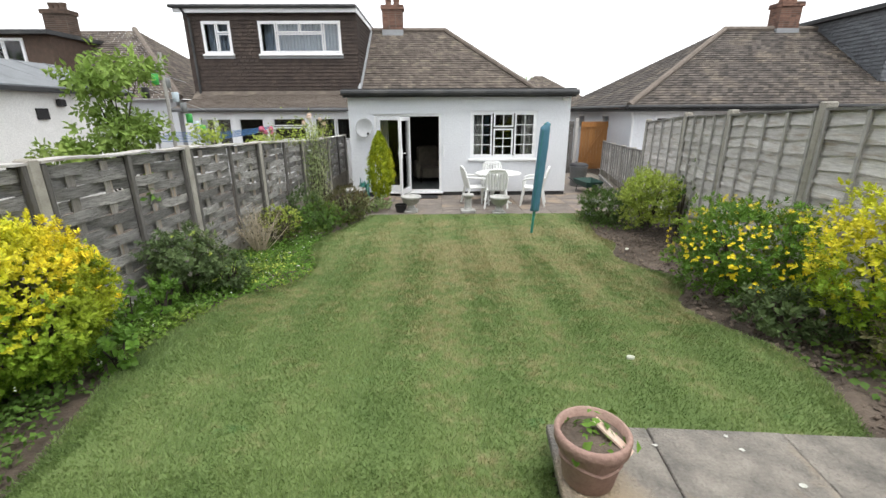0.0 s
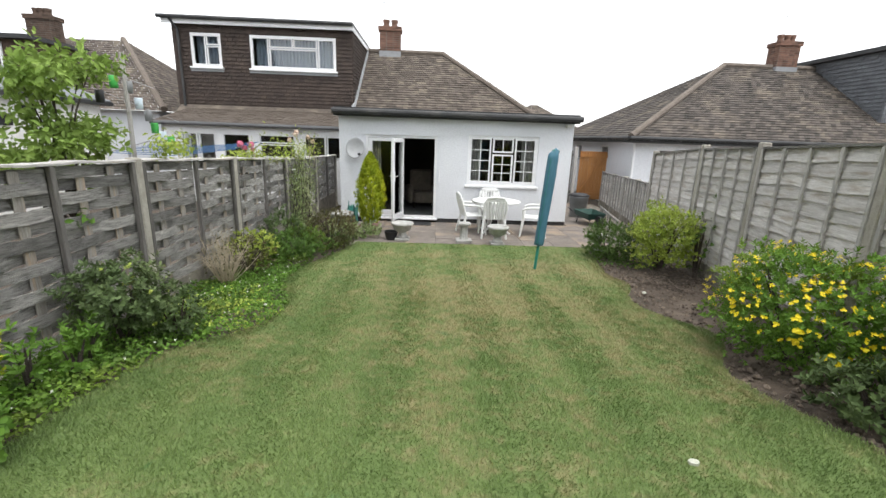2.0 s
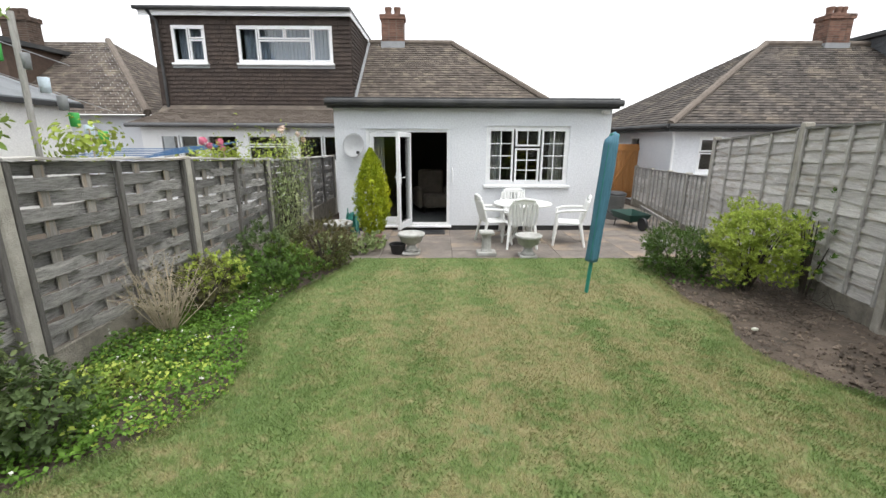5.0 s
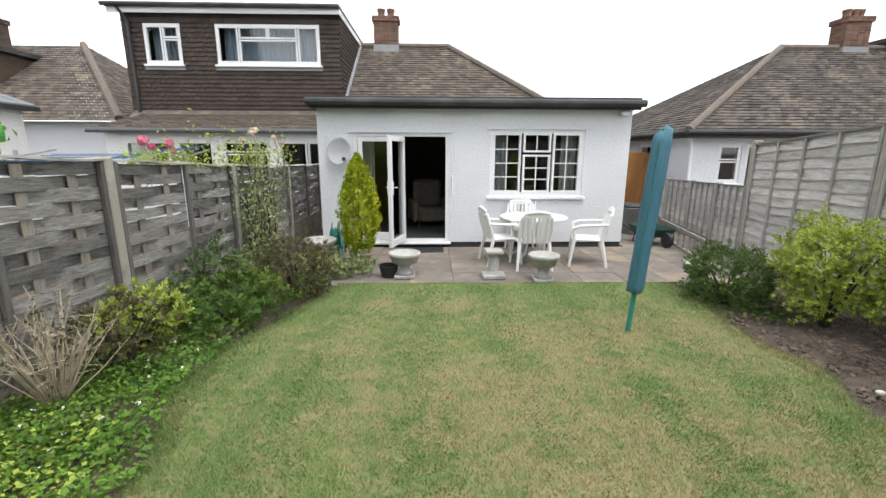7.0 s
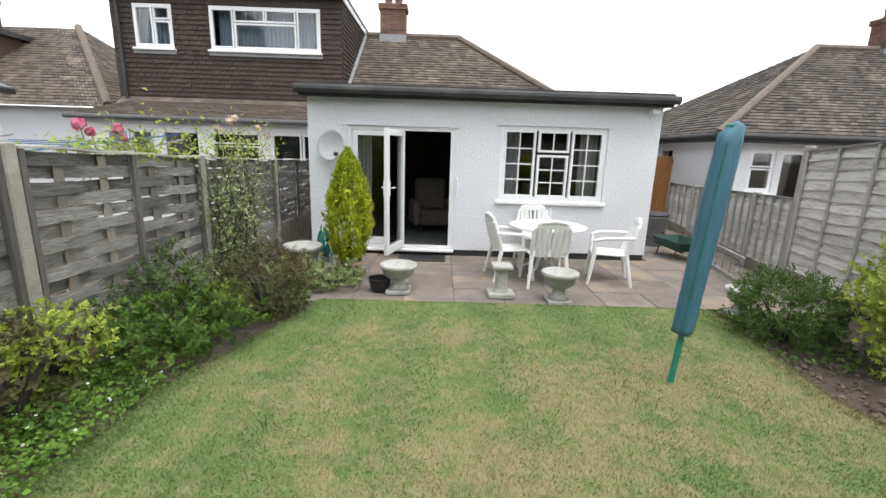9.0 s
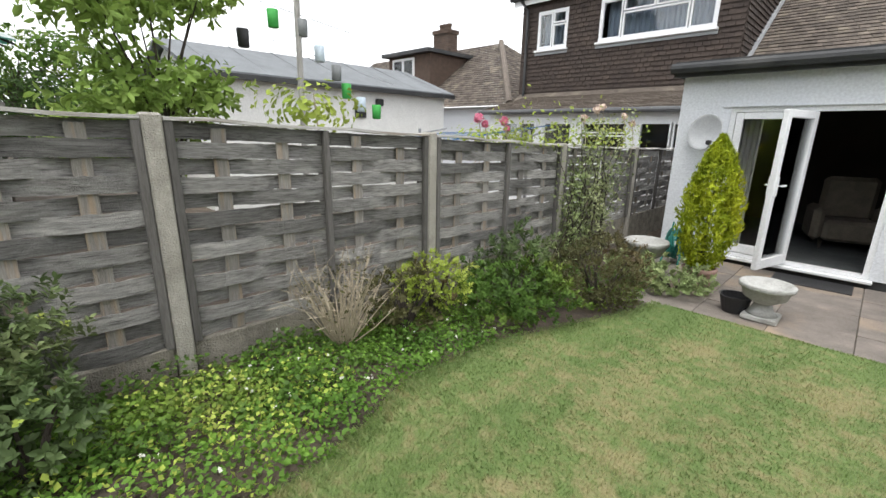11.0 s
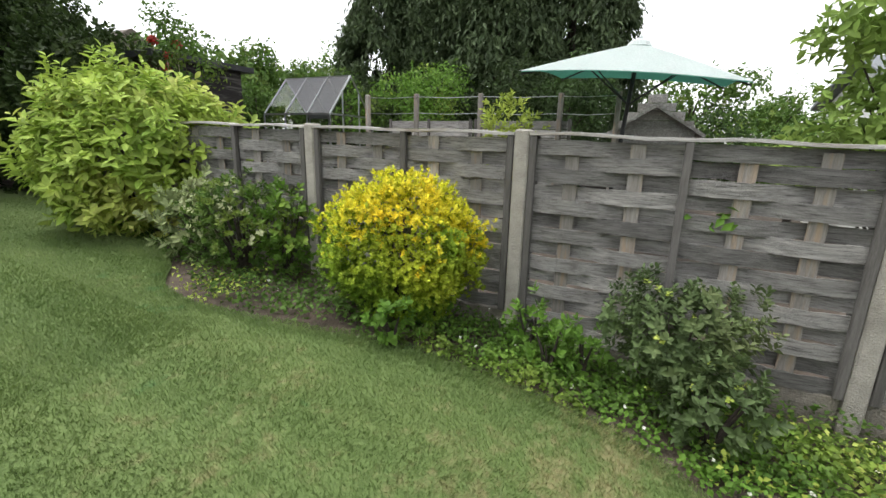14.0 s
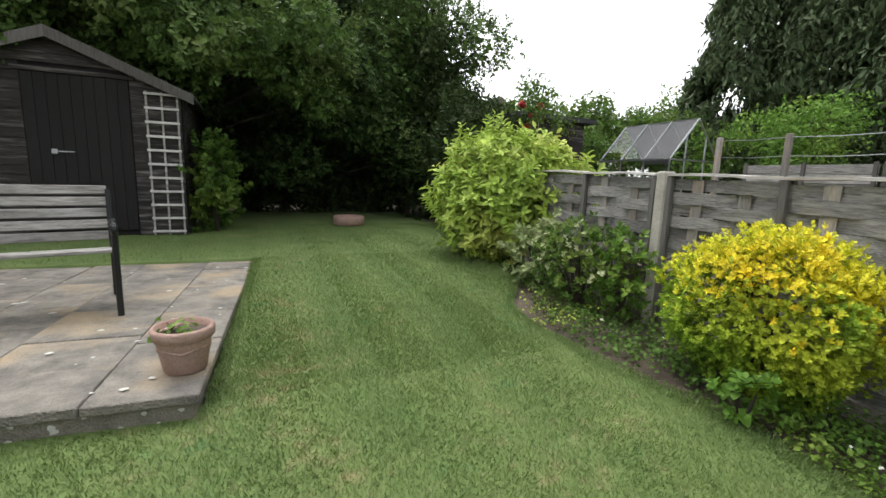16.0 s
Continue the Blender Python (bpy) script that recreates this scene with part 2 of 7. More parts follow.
M = {
    "soil": mat("soil", (0.10, 0.075, 0.055), (0.05, 0.04, 0.03), 0.95, 5, 0.8, fine=45, c=(0.14, 0.11, 0.085)),
    "turf": lawn_mat("turf", 0.98, 0.9, 0.5),
    "blade": lawn_mat("blade", 1.27, 0.6, 0, 0.4, 0.2),
    "flag": mat("flag", (0.30, 0.275, 0.235), (0.12, 0.112, 0.10), 0.9, 5, 0.9, c=(0.39, 0.305, 0.20), fine=70, per=0.1),
    "patio": mat("patio", (0.225, 0.195, 0.17), (0.14, 0.122, 0.107), 0.85, 4, 0.4, c=(0.31, 0.24, 0.175), fine=60, per=0.2),
    "concrete": mat("concrete", (0.47, 0.445, 0.39), (0.31, 0.29, 0.25), 0.95, 7, 0.8, c=(0.36, 0.34, 0.29), fine=110, per=0.2),
    "gravel_board": mat("gravel_board", (0.30, 0.275, 0.23), (0.15, 0.137, 0.113), 0.95, 9, 0.9, c=(0.28, 0.255, 0.21), fine=90, per=0.2),
    "old_wood": mat("old_wood", (0.45, 0.435, 0.412), (0.22, 0.21, 0.195), 0.9, 9, 1.0, c=(0.50, 0.485, 0.455), fine=45, stretch=(1, 6, 9), per=0.8, crack=0.7),
    "old_upright": mat("old_upright", (0.40, 0.375, 0.34), (0.24, 0.22, 0.195), 0.9, 9, 0.7, c=(0.42, 0.32, 0.23), fine=45, stretch=(9, 6, 1), per=0.6),
    "batten": mat("batten", (0.17, 0.16, 0.15), (0.10, 0.093, 0.085), 0.9, 8, 0.6, fine=45, stretch=(8, 8, 1), per=0.4),
    "pale_wood": mat("pale_wood", (0.68, 0.66, 0.63), (0.48, 0.46, 0.435), 0.9, 7, 0.6, c=(0.40, 0.35, 0.29), fine=40, stretch=(1, 5, 8), per=0.35, crack=0.3),
    "pale_batten": mat("pale_batten", (0.46, 0.445, 0.42), (0.30, 0.29, 0.27), 0.9, 7, 0.5, fine=40, stretch=(7, 7, 1), per=0.3),
    "orange_wood": mat("orange_wood", (0.42, 0.20, 0.06), (0.32, 0.14, 0.04), 0.6, 6, 0.3, fine=40, stretch=(8, 8, 1), per=0.2),
    "render": mat("render", (0.71, 0.73, 0.76), (0.67, 0.69, 0.72), 0.85, 1.2, 0.35, c=(0.63, 0.65, 0.68), fine=35),
    "plinth": mat("plinth", (0.05, 0.05, 0.05), (0.03, 0.03, 0.03), 0.9, 5, 0.3),
    "upvc": mat("upvc", (0.82, 0.83, 0.84), (0.78, 0.79, 0.80), 0.35, 2, 0.02),
    "fascia": mat("fascia", (0.022, 0.024, 0.026), (0.035, 0.036, 0.037), 0.6, 4, 0.3, c=(0.06, 0.06, 0.058)),
    "felt": mat("felt", (0.13, 0.135, 0.14), (0.10, 0.10, 0.105), 0.9, 3, 0.4),
    "garage_felt": mat("garage_felt", (0.20, 0.215, 0.225), (0.15, 0.16, 0.17), 0.85, 2, 0.4),
    "tile": mat("tile", (0.12, 0.098, 0.08), (0.07, 0.058, 0.048), 0.9, 7.0, 0.9, c=(0.16, 0.135, 0.105), fine=22, island=0.7),
    "mossy_tile": mat("mossy_tile", (0.100, 0.085, 0.072), (0.052, 0.045, 0.04), 0.9, 3.0, 0.9, c=(0.135, 0.112, 0.088), fine=22, island=1.0),
    "hung_tile": mat("hung_tile", (0.062, 0.045, 0.036), (0.042, 0.031, 0.026), 0.85, 3, 0.6, fine=16, island=0.35),
    "slate_tile": mat("slate_tile", (0.13, 0.14, 0.15), (0.095, 0.10, 0.11), 0.8, 3, 0.6, fine=16, island=0.3),
    "ridge": mat("ridge", (0.18, 0.15, 0.125), (0.12, 0.10, 0.082), 0.9, 6, 0.5),
    "lead": mat("lead", (0.30, 0.315, 0.325), (0.24, 0.25, 0.26), 0.6, 5, 0.2),
    "brick": mat("brick", (0.20, 0.108, 0.076), (0.125, 0.072, 0.053), 0.9, 7, 0.5, c=(0.10, 0.065, 0.05), fine=50, island=0.7),
    "brown_brick": mat("brown_brick", (0.10, 0.066, 0.048), (0.065, 0.045, 0.034), 0.9, 7, 0.5, fine=50, island=0.6),
    "mortar": mat("mortar", (0.20, 0.185, 0.165), None, 0.95, 8, 0.4),
    "black_plastic": mat("black_plastic", (0.02, 0.02, 0.022), None, 0.5, 6, 0.1),
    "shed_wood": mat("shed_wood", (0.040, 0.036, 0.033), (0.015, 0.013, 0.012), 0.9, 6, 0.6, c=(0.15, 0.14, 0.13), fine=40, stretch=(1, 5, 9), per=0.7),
    "shed_door": mat("shed_door", (0.013, 0.012, 0.011), (0.008, 0.0075, 0.007), 0.9, 6, 0.5, fine=40, stretch=(9, 5, 1), per=0.4),
    "grey_wood": mat("grey_wood", (0.40, 0.385, 0.36), (0.16, 0.152, 0.14), 0.9, 8, 0.5, c=(0.50, 0.49, 0.47), fine=40, stretch=(1, 6, 8), per=0.45, crack=0.5),
    "iron": mat("iron", (0.018, 0.019, 0.02), None, 0.45, 9, 0.2, metal=0.4),
    "steel": mat("steel", (0.45, 0.46, 0.47), None, 0.35, 9, 0.1, metal=0.9),
    "terracotta": mat("terracotta", (0.36, 0.235, 0.19), (0.27, 0.17, 0.14), 0.85, 7, 0.3, c=(0.40, 0.29, 0.24), fine=60),
    "stone": mat("stone", (0.46, 0.46, 0.44), (0.33, 0.33, 0.31), 0.9, 9, 0.5, c=(0.25, 0.25, 0.22), fine=70),
    "plastic": mat("plastic", (0.80, 0.81, 0.80), (0.74, 0.75, 0.73), 0.4, 3, 0.03),
    "teal": mat("teal", (0.06, 0.18, 0.25), (0.042, 0.135, 0.19), 0.6, 5, 0.4, c=(0.075, 0.21, 0.28), fine=18, stretch=(3, 3, 0.5)),
    "garage_white": mat("garage_white", (0.84, 0.84, 0.81), (0.78, 0.78, 0.75), 0.85, 2, 0.3, c=(0.74, 0.74, 0.70), fine=35),
    "clod": mat("clod", (0.17, 0.135, 0.105), (0.09, 0.07, 0.055), 0.95, 9, 0.6, fine=60, island=0.9),
    "green_metal": mat("green_metal", (0.03, 0.25, 0.19), None, 0.45, 5, 0.05),
    "canopy": mat("canopy", (0.78, 0.82, 0.81), (0.72, 0.78, 0.76), 0.8, 2, 0.1, see=0.5),
    "canopy_green": mat("canopy_green", (0.10, 0.34, 0.25), (0.08, 0.28, 0.21), 0.8, 2, 0.1, see=0.4),
    "hose": mat("hose", (0.02, 0.20, 0.16), None, 0.5, 5, 0.1),
    "bark": mat("bark", (0.07, 0.055, 0.042), (0.035, 0.028, 0.022), 0.95, 9, 0.8, fine=40, stretch=(6, 6, 1)),
    "twig": mat("twig", (0.52, 0.45, 0.34), (0.34, 0.285, 0.205), 0.9, 9, 0.3),
    "curtain": mat("curtain", (0.62, 0.61, 0.58), (0.52, 0.51, 0.49), 0.9, 5, 0.1, stretch=(8, 8, 0.3)),
    "blue_curtain": mat("blue_curtain", (0.50, 0.56, 0.66), (0.36, 0.42, 0.52), 0.9, 5, 0.1, stretch=(8, 8, 0.3)),
    # dark tone puts the dimness of unlit interiors into wall and ceiling colour
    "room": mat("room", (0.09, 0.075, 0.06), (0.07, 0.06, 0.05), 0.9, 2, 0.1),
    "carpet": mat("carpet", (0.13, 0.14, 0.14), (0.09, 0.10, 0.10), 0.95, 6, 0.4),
    "uphol": mat("uphol", (0.24, 0.21, 0.17), (0.17, 0.145, 0.12), 0.9, 9, 0.3),
    "dish": mat("dish", (0.42, 0.43, 0.44), (0.36, 0.37, 0.38), 0.5, 5, 0.1),
    "bin_grey": mat("bin_grey", (0.22, 0.23, 0.235), (0.17, 0.18, 0.18), 0.5, 5, 0.1),
    "shade_green": mat("shade_green", (0.06, 0.42, 0.08), (0.045, 0.34, 0.06), 0.6, 5, 0.1),
    "shade_blue": mat("shade_blue", (0.62, 0.70, 0.76), (0.5, 0.6, 0.68), 0.6, 5, 0.1),
    "line_blue": mat("line_blue", (0.08, 0.20, 0.42), None, 0.6, 5, 0.05),
    "barrow_green": mat("barrow_green", (0.02, 0.07, 0.055), None, 0.5, 5, 0.1),
    "white_lath": mat("white_lath", (0.62, 0.61, 0.59), (0.42, 0.41, 0.39), 0.9, 8, 0.5, fine=40, per=0.2),
    "lichen": mat("lichen", (0.60, 0.60, 0.55), (0.48, 0.48, 0.43), 0.95, 20, 0.3),
    # foliage
    "l_gold": leaf_mat("l_gold", (0.76, 0.70, 0.05), (0.52, 0.60, 0.05), (0.86, 0.66, 0.04)),
    "l_gold_green": leaf_mat("l_gold_green", (0.34, 0.46, 0.045), (0.14, 0.27, 0.025), (0.48, 0.53, 0.05)),
    "l_laurel": leaf_mat("l_laurel", (0.46, 0.56, 0.12), (0.24, 0.38, 0.06), (0.64, 0.66, 0.19)),
    "l_dark": leaf_mat("l_dark", (0.065, 0.115, 0.03), (0.032, 0.06, 0.018)),
    "l_mid": leaf_mat("l_mid", (0.11, 0.20, 0.035), (0.06, 0.12, 0.022), (0.17, 0.23, 0.04)),
    "l_bright": leaf_mat("l_bright", (0.17, 0.31, 0.045), (0.085, 0.18, 0.028), (0.26, 0.34, 0.06)),
    "l_tree": leaf_mat("l_tree", (0.11, 0.185, 0.042), (0.05, 0.095, 0.022), (0.15, 0.20, 0.06)),
    "l_lime": leaf_mat("l_lime", (0.44, 0.52, 0.10), (0.25, 0.34, 0.055), (0.50, 0.54, 0.15)),
    "l_blue": leaf_mat("l_blue", (0.14, 0.20, 0.075), (0.07, 0.11, 0.042), (0.20, 0.24, 0.10)),
    "l_pale": leaf_mat("l_pale", (0.36, 0.41, 0.20), (0.19, 0.26, 0.10), (0.46, 0.48, 0.28)),
    "l_cherry": leaf_mat("l_cherry", (0.28, 0.39, 0.09), (0.17, 0.27, 0.055), (0.38, 0.45, 0.13)),
    "l_brown": leaf_mat("l_brown", (0.13, 0.125, 0.05), (0.08, 0.08, 0.035), (0.16, 0.11, 0.06)),
    "l_cone": leaf_mat("l_cone", (0.46, 0.50, 0.025), (0.22, 0.31, 0.02), (0.54, 0.52, 0.03)),
    "l_conifer": leaf_mat("l_conifer", (0.10, 0.14, 0.06), (0.05, 0.078, 0.036)),
    "l_hedge": leaf_mat("l_hedge", (0.048, 0.080, 0.022), (0.022, 0.040, 0.012), (0.06, 0.088, 0.025)),
    "f_yellow": mat("f_yellow", (0.85, 0.72, 0.015), (0.78, 0.62, 0.012), 0.6, 5, 0, see=0.2),
    "f_white": mat("f_white", (0.72, 0.72, 0.66), (0.6, 0.62, 0.52), 0.6, 5, 0, see=0.2),
    "f_pink": mat("f_pink", (0.65, 0.10, 0.22), (0.72, 0.26, 0.36), 0.6, 9, 0, see=0.2),
    "f_cream": mat("f_cream", (0.72, 0.50, 0.40), (0.72, 0.62, 0.52), 0.6, 9, 0, see=0.2),
    "f_red": mat("f_red", (0.50, 0.03, 0.02), None, 0.6, 9, 0),
}


def glass_mat():
    m = bpy.data.materials.new("glass")
    m.use_nodes = True
    nt = m.node_tree
    gl, tr, ms, fr = (nt.nodes.new("ShaderNode" + k) for k in ("BsdfGlossy", "BsdfTransparent", "MixShader", "Fresnel"))
    gl.inputs["Roughness"].default_value = 0.02
    tr.inputs[0].default_value = (0.9, 0.92, 0.92, 1)
    fr.inputs[0].default_value = 1.6
    nt.links.new(fr.outputs[0], ms.inputs[0])
    nt.links.new(tr.outputs[0], ms.inputs[1])
    nt.links.new(gl.outputs[0], ms.inputs[2])
    nt.links.new(ms.outputs[0], nt.nodes["Material Output"].inputs[0])
    return m


M["glass"] = glass_mat()
RNG = np.random.default_rng(7)


# ---- building helpers ----
class Shape:
    """Collects pieces of one mesh."""

    def __init__(self):
        self.v, self.f = [], []

    def add(self, verts, faces):
        k = len(self.v)
        self.v += [tuple(p) for p in verts]
        self.f += [tuple(i + k for i in q) for q in faces]
        return self

    def box(self, lo, hi, m=None, bev=0.0):
        """A box from corner to corner; bev chamfers its upright and long edges."""
        (x0, y0, z0), (x1, y1, z1) = lo, hi
        if bev:
            b = bev
            ring = [(x0 + b, y0), (x1 - b, y0), (x1, y0 + b), (x1, y1 - b), (x1 - b, y1), (x0 + b, y1), (x0, y1 - b), (x0, y0 + b)]
            cx, cy = (x0 + x1) / 2, (y0 + y1) / 2
            sx, sy = 1 - 2 * b / (x1 - x0), 1 - 2 * b / (y1 - y0)
            inner = [(cx + (x - cx) * sx, cy + (y - cy) * sy) for x, y in ring]
            vs = [(*p, z0) for p in inner] + [(*p, z0 + b) for p in ring] + [(*p, z1 - b) for p in ring] + [(*p, z1) for p in inner]
            fs = [tuple(range(7, -1, -1)), tuple(range(24, 32))]
            for r in range(3):
                fs += [(r * 8 + i, r * 8 + (i + 1) % 8, r * 8 + 8 + (i + 1) % 8, r * 8 + 8 + i) for i in range(8)]
        else:
            vs = [(x, y, z) for z in (z0, z1) for x, y in ((x0, y0), (x1, y0), (x1, y1), (x0, y1))]
            fs = [(3, 2, 1, 0), (4, 5, 6, 7), (0, 1, 5, 4), (1, 2, 6, 5), (2, 3, 7, 6), (3, 0, 4, 7)]
        if m is not None:
            vs = [m @ Vector(p) for p in vs]
        return self.add(vs, fs)

    def lathe(self, at, profile, n=20, m=None, squash=1.0):
        vs, fs = [], []
        for r, z in profile:
            vs += [(at[0] + r * math.cos(2 * math.pi * i / n), at[1] + squash * r * math.sin(2 * math.pi * i / n), at[2] + z) for i in range(n)]
        for k in range(len(profile) - 1):
            fs += [(k * n + i, k * n + (i + 1) % n, k * n + n + (i + 1) % n, k * n + n + i) for i in range(n)]
        fs += [tuple(range(n - 1, -1, -1)), tuple((len(profile) - 1) * n + i for i in range(n))]
        if m is not None:
            vs = [m @ Vector(p) for p in vs]
        return self.add(vs, fs)

    def tube(self, pts, radii, n=6):
        """A tapered tube along points."""
        pts = [Vector(p) for p in pts]
        vs, fs = [], []
        for k, p in enumerate(pts):
            d = (pts[min(k + 1, len(pts) - 1)] - pts[max(k - 1, 0)]).normalized()
            u = d.orthogonal().normalized()
            w = d.cross(u)
            r = radii if isinstance(radii, (int, float)) else radii[k]
            vs += [p + r * (u * math.cos(2 * math.pi * i / n) + w * math.sin(2 * math.pi * i / n)) for i in range(n)]
        for k in range(len(pts) - 1):
            fs += [(k * n + i, k * n + (i + 1) % n, k * n + n + (i + 1) % n, k * n + n + i) for i in range(n)]
        fs += [tuple(range(n - 1, -1, -1)), tuple((len(pts) - 1) * n + i for i in range(n))]
        return self.add(vs, fs)

    def prism(self, poly, y0, y1):
        """A polygon in x and z carried from y0 to y1."""
        n = len(poly)
        vs = [(x, y0, z) for x, z in poly] + [(x, y1, z) for x, z in poly]
        fs = [tuple(range(n)), tuple(range(2 * n - 1, n - 1, -1))] + [(i, i + n, (i + 1) % n + n, (i + 1) % n) for i in range(n)]
        return self.add(vs, fs)

    def mesh(self, name, material, smooth=False):
        me = bpy.data.meshes.new(name)
        me.from_pydata(self.v, [], self.f)
        me.materials.append(material)
        bm = bmesh.new()
        bm.from_mesh(me)
        if len(self.f) < 6000:
            bmesh.ops.recalc_face_normals(bm, faces=bm.faces)
        bm.to_mesh(me)
        bm.free()
        if smooth:
            me.polygons.foreach_set("use_smooth", [True] * len(me.polygons))
        return me


def part(name, shape, material, parent=None, label="", smooth=False):
    """Links a shape, or a mesh already made, as one object under its thing."""
    me = shape.mesh(name, M[material], smooth) if isinstance(shape, Shape) else shape
    ob = new(name, me)
    if parent is not None:
        ob.parent = parent
    return tagged(ob, label)


def thing(name, label, category, at=(0, 0, 0), turn=0.0, group="", kind=""):
    ob = new(name)
    ob.empty_display_size = 0.1
    ob.matrix_world = pose(*at, 0, 0, turn)
    return tagged(ob, label, category, group, kind)


def structure(name, shape, material, label, category, smooth=False):
    return tagged(part(name, shape, material, None, label, smooth), label, category, "", "structure")


def cloud_mesh(name, pts, size, aspect, material, up=0.3, out=None, droop=0.0, seed=1):
    """Many small folded leaves at points, facing roughly out and up."""
    g = np.random.default_rng(seed)
    pts = np.asarray(pts, float)
    n = len(pts)
    nor = g.normal(size=(n, 3)) * 0.75
    if out is not None:
        nor += out * 0.55
    nor[:, 2] += up
    nor /= np.linalg.norm(nor, axis=1)[:, None] + 1e-9
    d = g.normal(size=(n, 3))
    if out is not None:
        d += out * 0.9
    d[:, 2] -= droop
    d -= nor * np.sum(d * nor, axis=1)[:, None]
    d /= np.linalg.norm(d, axis=1)[:, None] + 1e-9
    w = np.cross(nor, d)
    s = (size * g.uniform(0.6, 1.3, n))[:, None]
    v = np.empty((n, 4, 3))
    v[:, 0] = pts - d * s * 0.5
    v[:, 1] = pts + w * s * aspect * 0.5 + nor * s * 0.12
    v[:, 2] = pts + d * s * 0.5 - nor * s * 0.08
    v[:, 3] = pts - w * s * aspect * 0.5 + nor * s * 0.12
    me = bpy.data.meshes.new(name)
    me.vertices.add(4 * n), me.loops.add(6 * n), me.polygons.add(2 * n)
    me.vertices.foreach_set("co", v.ravel())
    k = np.arange(n)[:, None] * 4
    me.loops.foreach_set("vertex_index", (k + np.array([0, 1, 2, 0, 2, 3])).ravel())
    me.polygons.foreach_set("loop_start", np.arange(2 * n) * 3)
    me.update(calc_edges=True)
    me.materials.append(M[material])
    return me


def whorl_mesh(name, pts, axes, size, aspect, material, leaves=7, seed=1, open_=0.75, droop=0.0):
    """Shoots with leaves set round their tips: oval folded leaves that spread from each axis."""
    g = np.random.default_rng(seed)
    pts, axes = np.asarray(pts, float), np.asarray(axes, float)
    k = len(pts)
    axes = axes / (np.linalg.norm(axes, axis=1)[:, None] + 1e-9)
    u = np.cross(axes, g.normal(size=(k, 3)))
    u /= np.linalg.norm(u, axis=1)[:, None] + 1e-9
    w = np.cross(axes, u)
    n = k * leaves
    step = np.arange(leaves)
    ang = (step * 2.4)[None, :] + g.uniform(0, 6.283, k)[:, None] + g.normal(0, 0.25, (k, leaves))
    rad = (u[:, None] * np.cos(ang)[..., None] + w[:, None] * np.sin(ang)[..., None]).reshape(n, 3)
    ax = np.repeat(axes, leaves, axis=0)
    lift = np.tile(step / max(1, leaves - 1), k)[:, None]
    spread = open_ * (1.25 - 0.75 * lift) * g.uniform(0.75, 1.25, (n, 1))
    d = ax + rad * spread * 1.6
    d[:, 2] -= droop * g.uniform(0.4, 1.3, n)
    d /= np.linalg.norm(d, axis=1)[:, None]
    side = np.cross(d, ax + 0.05 * g.normal(size=(n, 3)))
    side /= np.linalg.norm(side, axis=1)[:, None] + 1e-9
    nor = np.cross(side, d)
    s = size * g.uniform(0.65, 1.25, (n, 1)) * (1.08 - 0.3 * lift)
    base = np.repeat(pts, leaves, axis=0) + ax * (lift - 0.5) * size * 0.9
    h = s * aspect * 0.5
    v = np.empty((n, 6, 3))
    v[:, 0] = base
    v[:, 1] = base + d * s * 0.38 + side * h + nor * s * 0.07
    v[:, 2] = base + d * s * 0.72 + side * h * 0.8 + nor * s * 0.05
    v[:, 3] = base + d * s - nor * s * 0.10
    v[:, 4] = base + d * s * 0.72 - side * h * 0.8 + nor * s * 0.05
    v[:, 5] = base + d * s * 0.38 - side * h + nor * s * 0.07
    me = bpy.data.meshes.new(name)
    me.vertices.add(6 * n), me.loops.add(8 * n), me.polygons.add(2 * n)
    me.vertices.foreach_set("co", v.ravel())
    me.loops.foreach_set("vertex_index", (np.arange(n)[:, None] * 6 + np.array([0, 1, 2, 3, 0, 3, 4, 5])).ravel())
    me.polygons.foreach_set("loop_start", np.arange(2 * n) * 4)
    me.update(calc_edges=True)
    me.materials.append(M[material])
    return me


def puff(c, r, n, seed, shell=0.55, rough=0.22):
    """Points in an uneven ellipsoid, most of them near its skin, and their outward ways."""
    g = np.random.default_rng(seed)
    d = g.normal(size=(n, 3))
    d /= np.linalg.norm(d, axis=1)[:, None]
    ph = g.uniform(0, 6.28, 6)
    lump = 1 + rough * (np.sin(4 * d[:, 0] + ph[0]) * np.sin(5 * d[:, 1] + ph[1]) + 0.7 * np.sin(9 * d[:, 2] + ph[2]) * np.sin(8 * d[:, 0] + ph[3]) + 0.5 * np.sin(15 * d[:, 1] + ph[4]) * np.sin(14 * d[:, 2] + ph[5]))
    rad = lump * (shell + (1 - shell) * g.random(n)) ** 0.6
    return np.asarray(c) + d * rad[:, None] * np.asarray(r), d


def ground_z(y):
    return float(sum(ground_line(y + k) for k in (-0.8, -0.4, 0.0, 0.4, 0.8)) / 5)


def ground_line(y):
    return np.interp(y, (-60, -8, -4, -2.3, -0.7, 0.7, 1.8, 3.5, 4.75, 7, 9, 90), (0.75, 0.75, 0.68, 0.62, 0.54, 0.39, 0.27, 0.15, 0.08, -0.02, -0.05, -0.05))


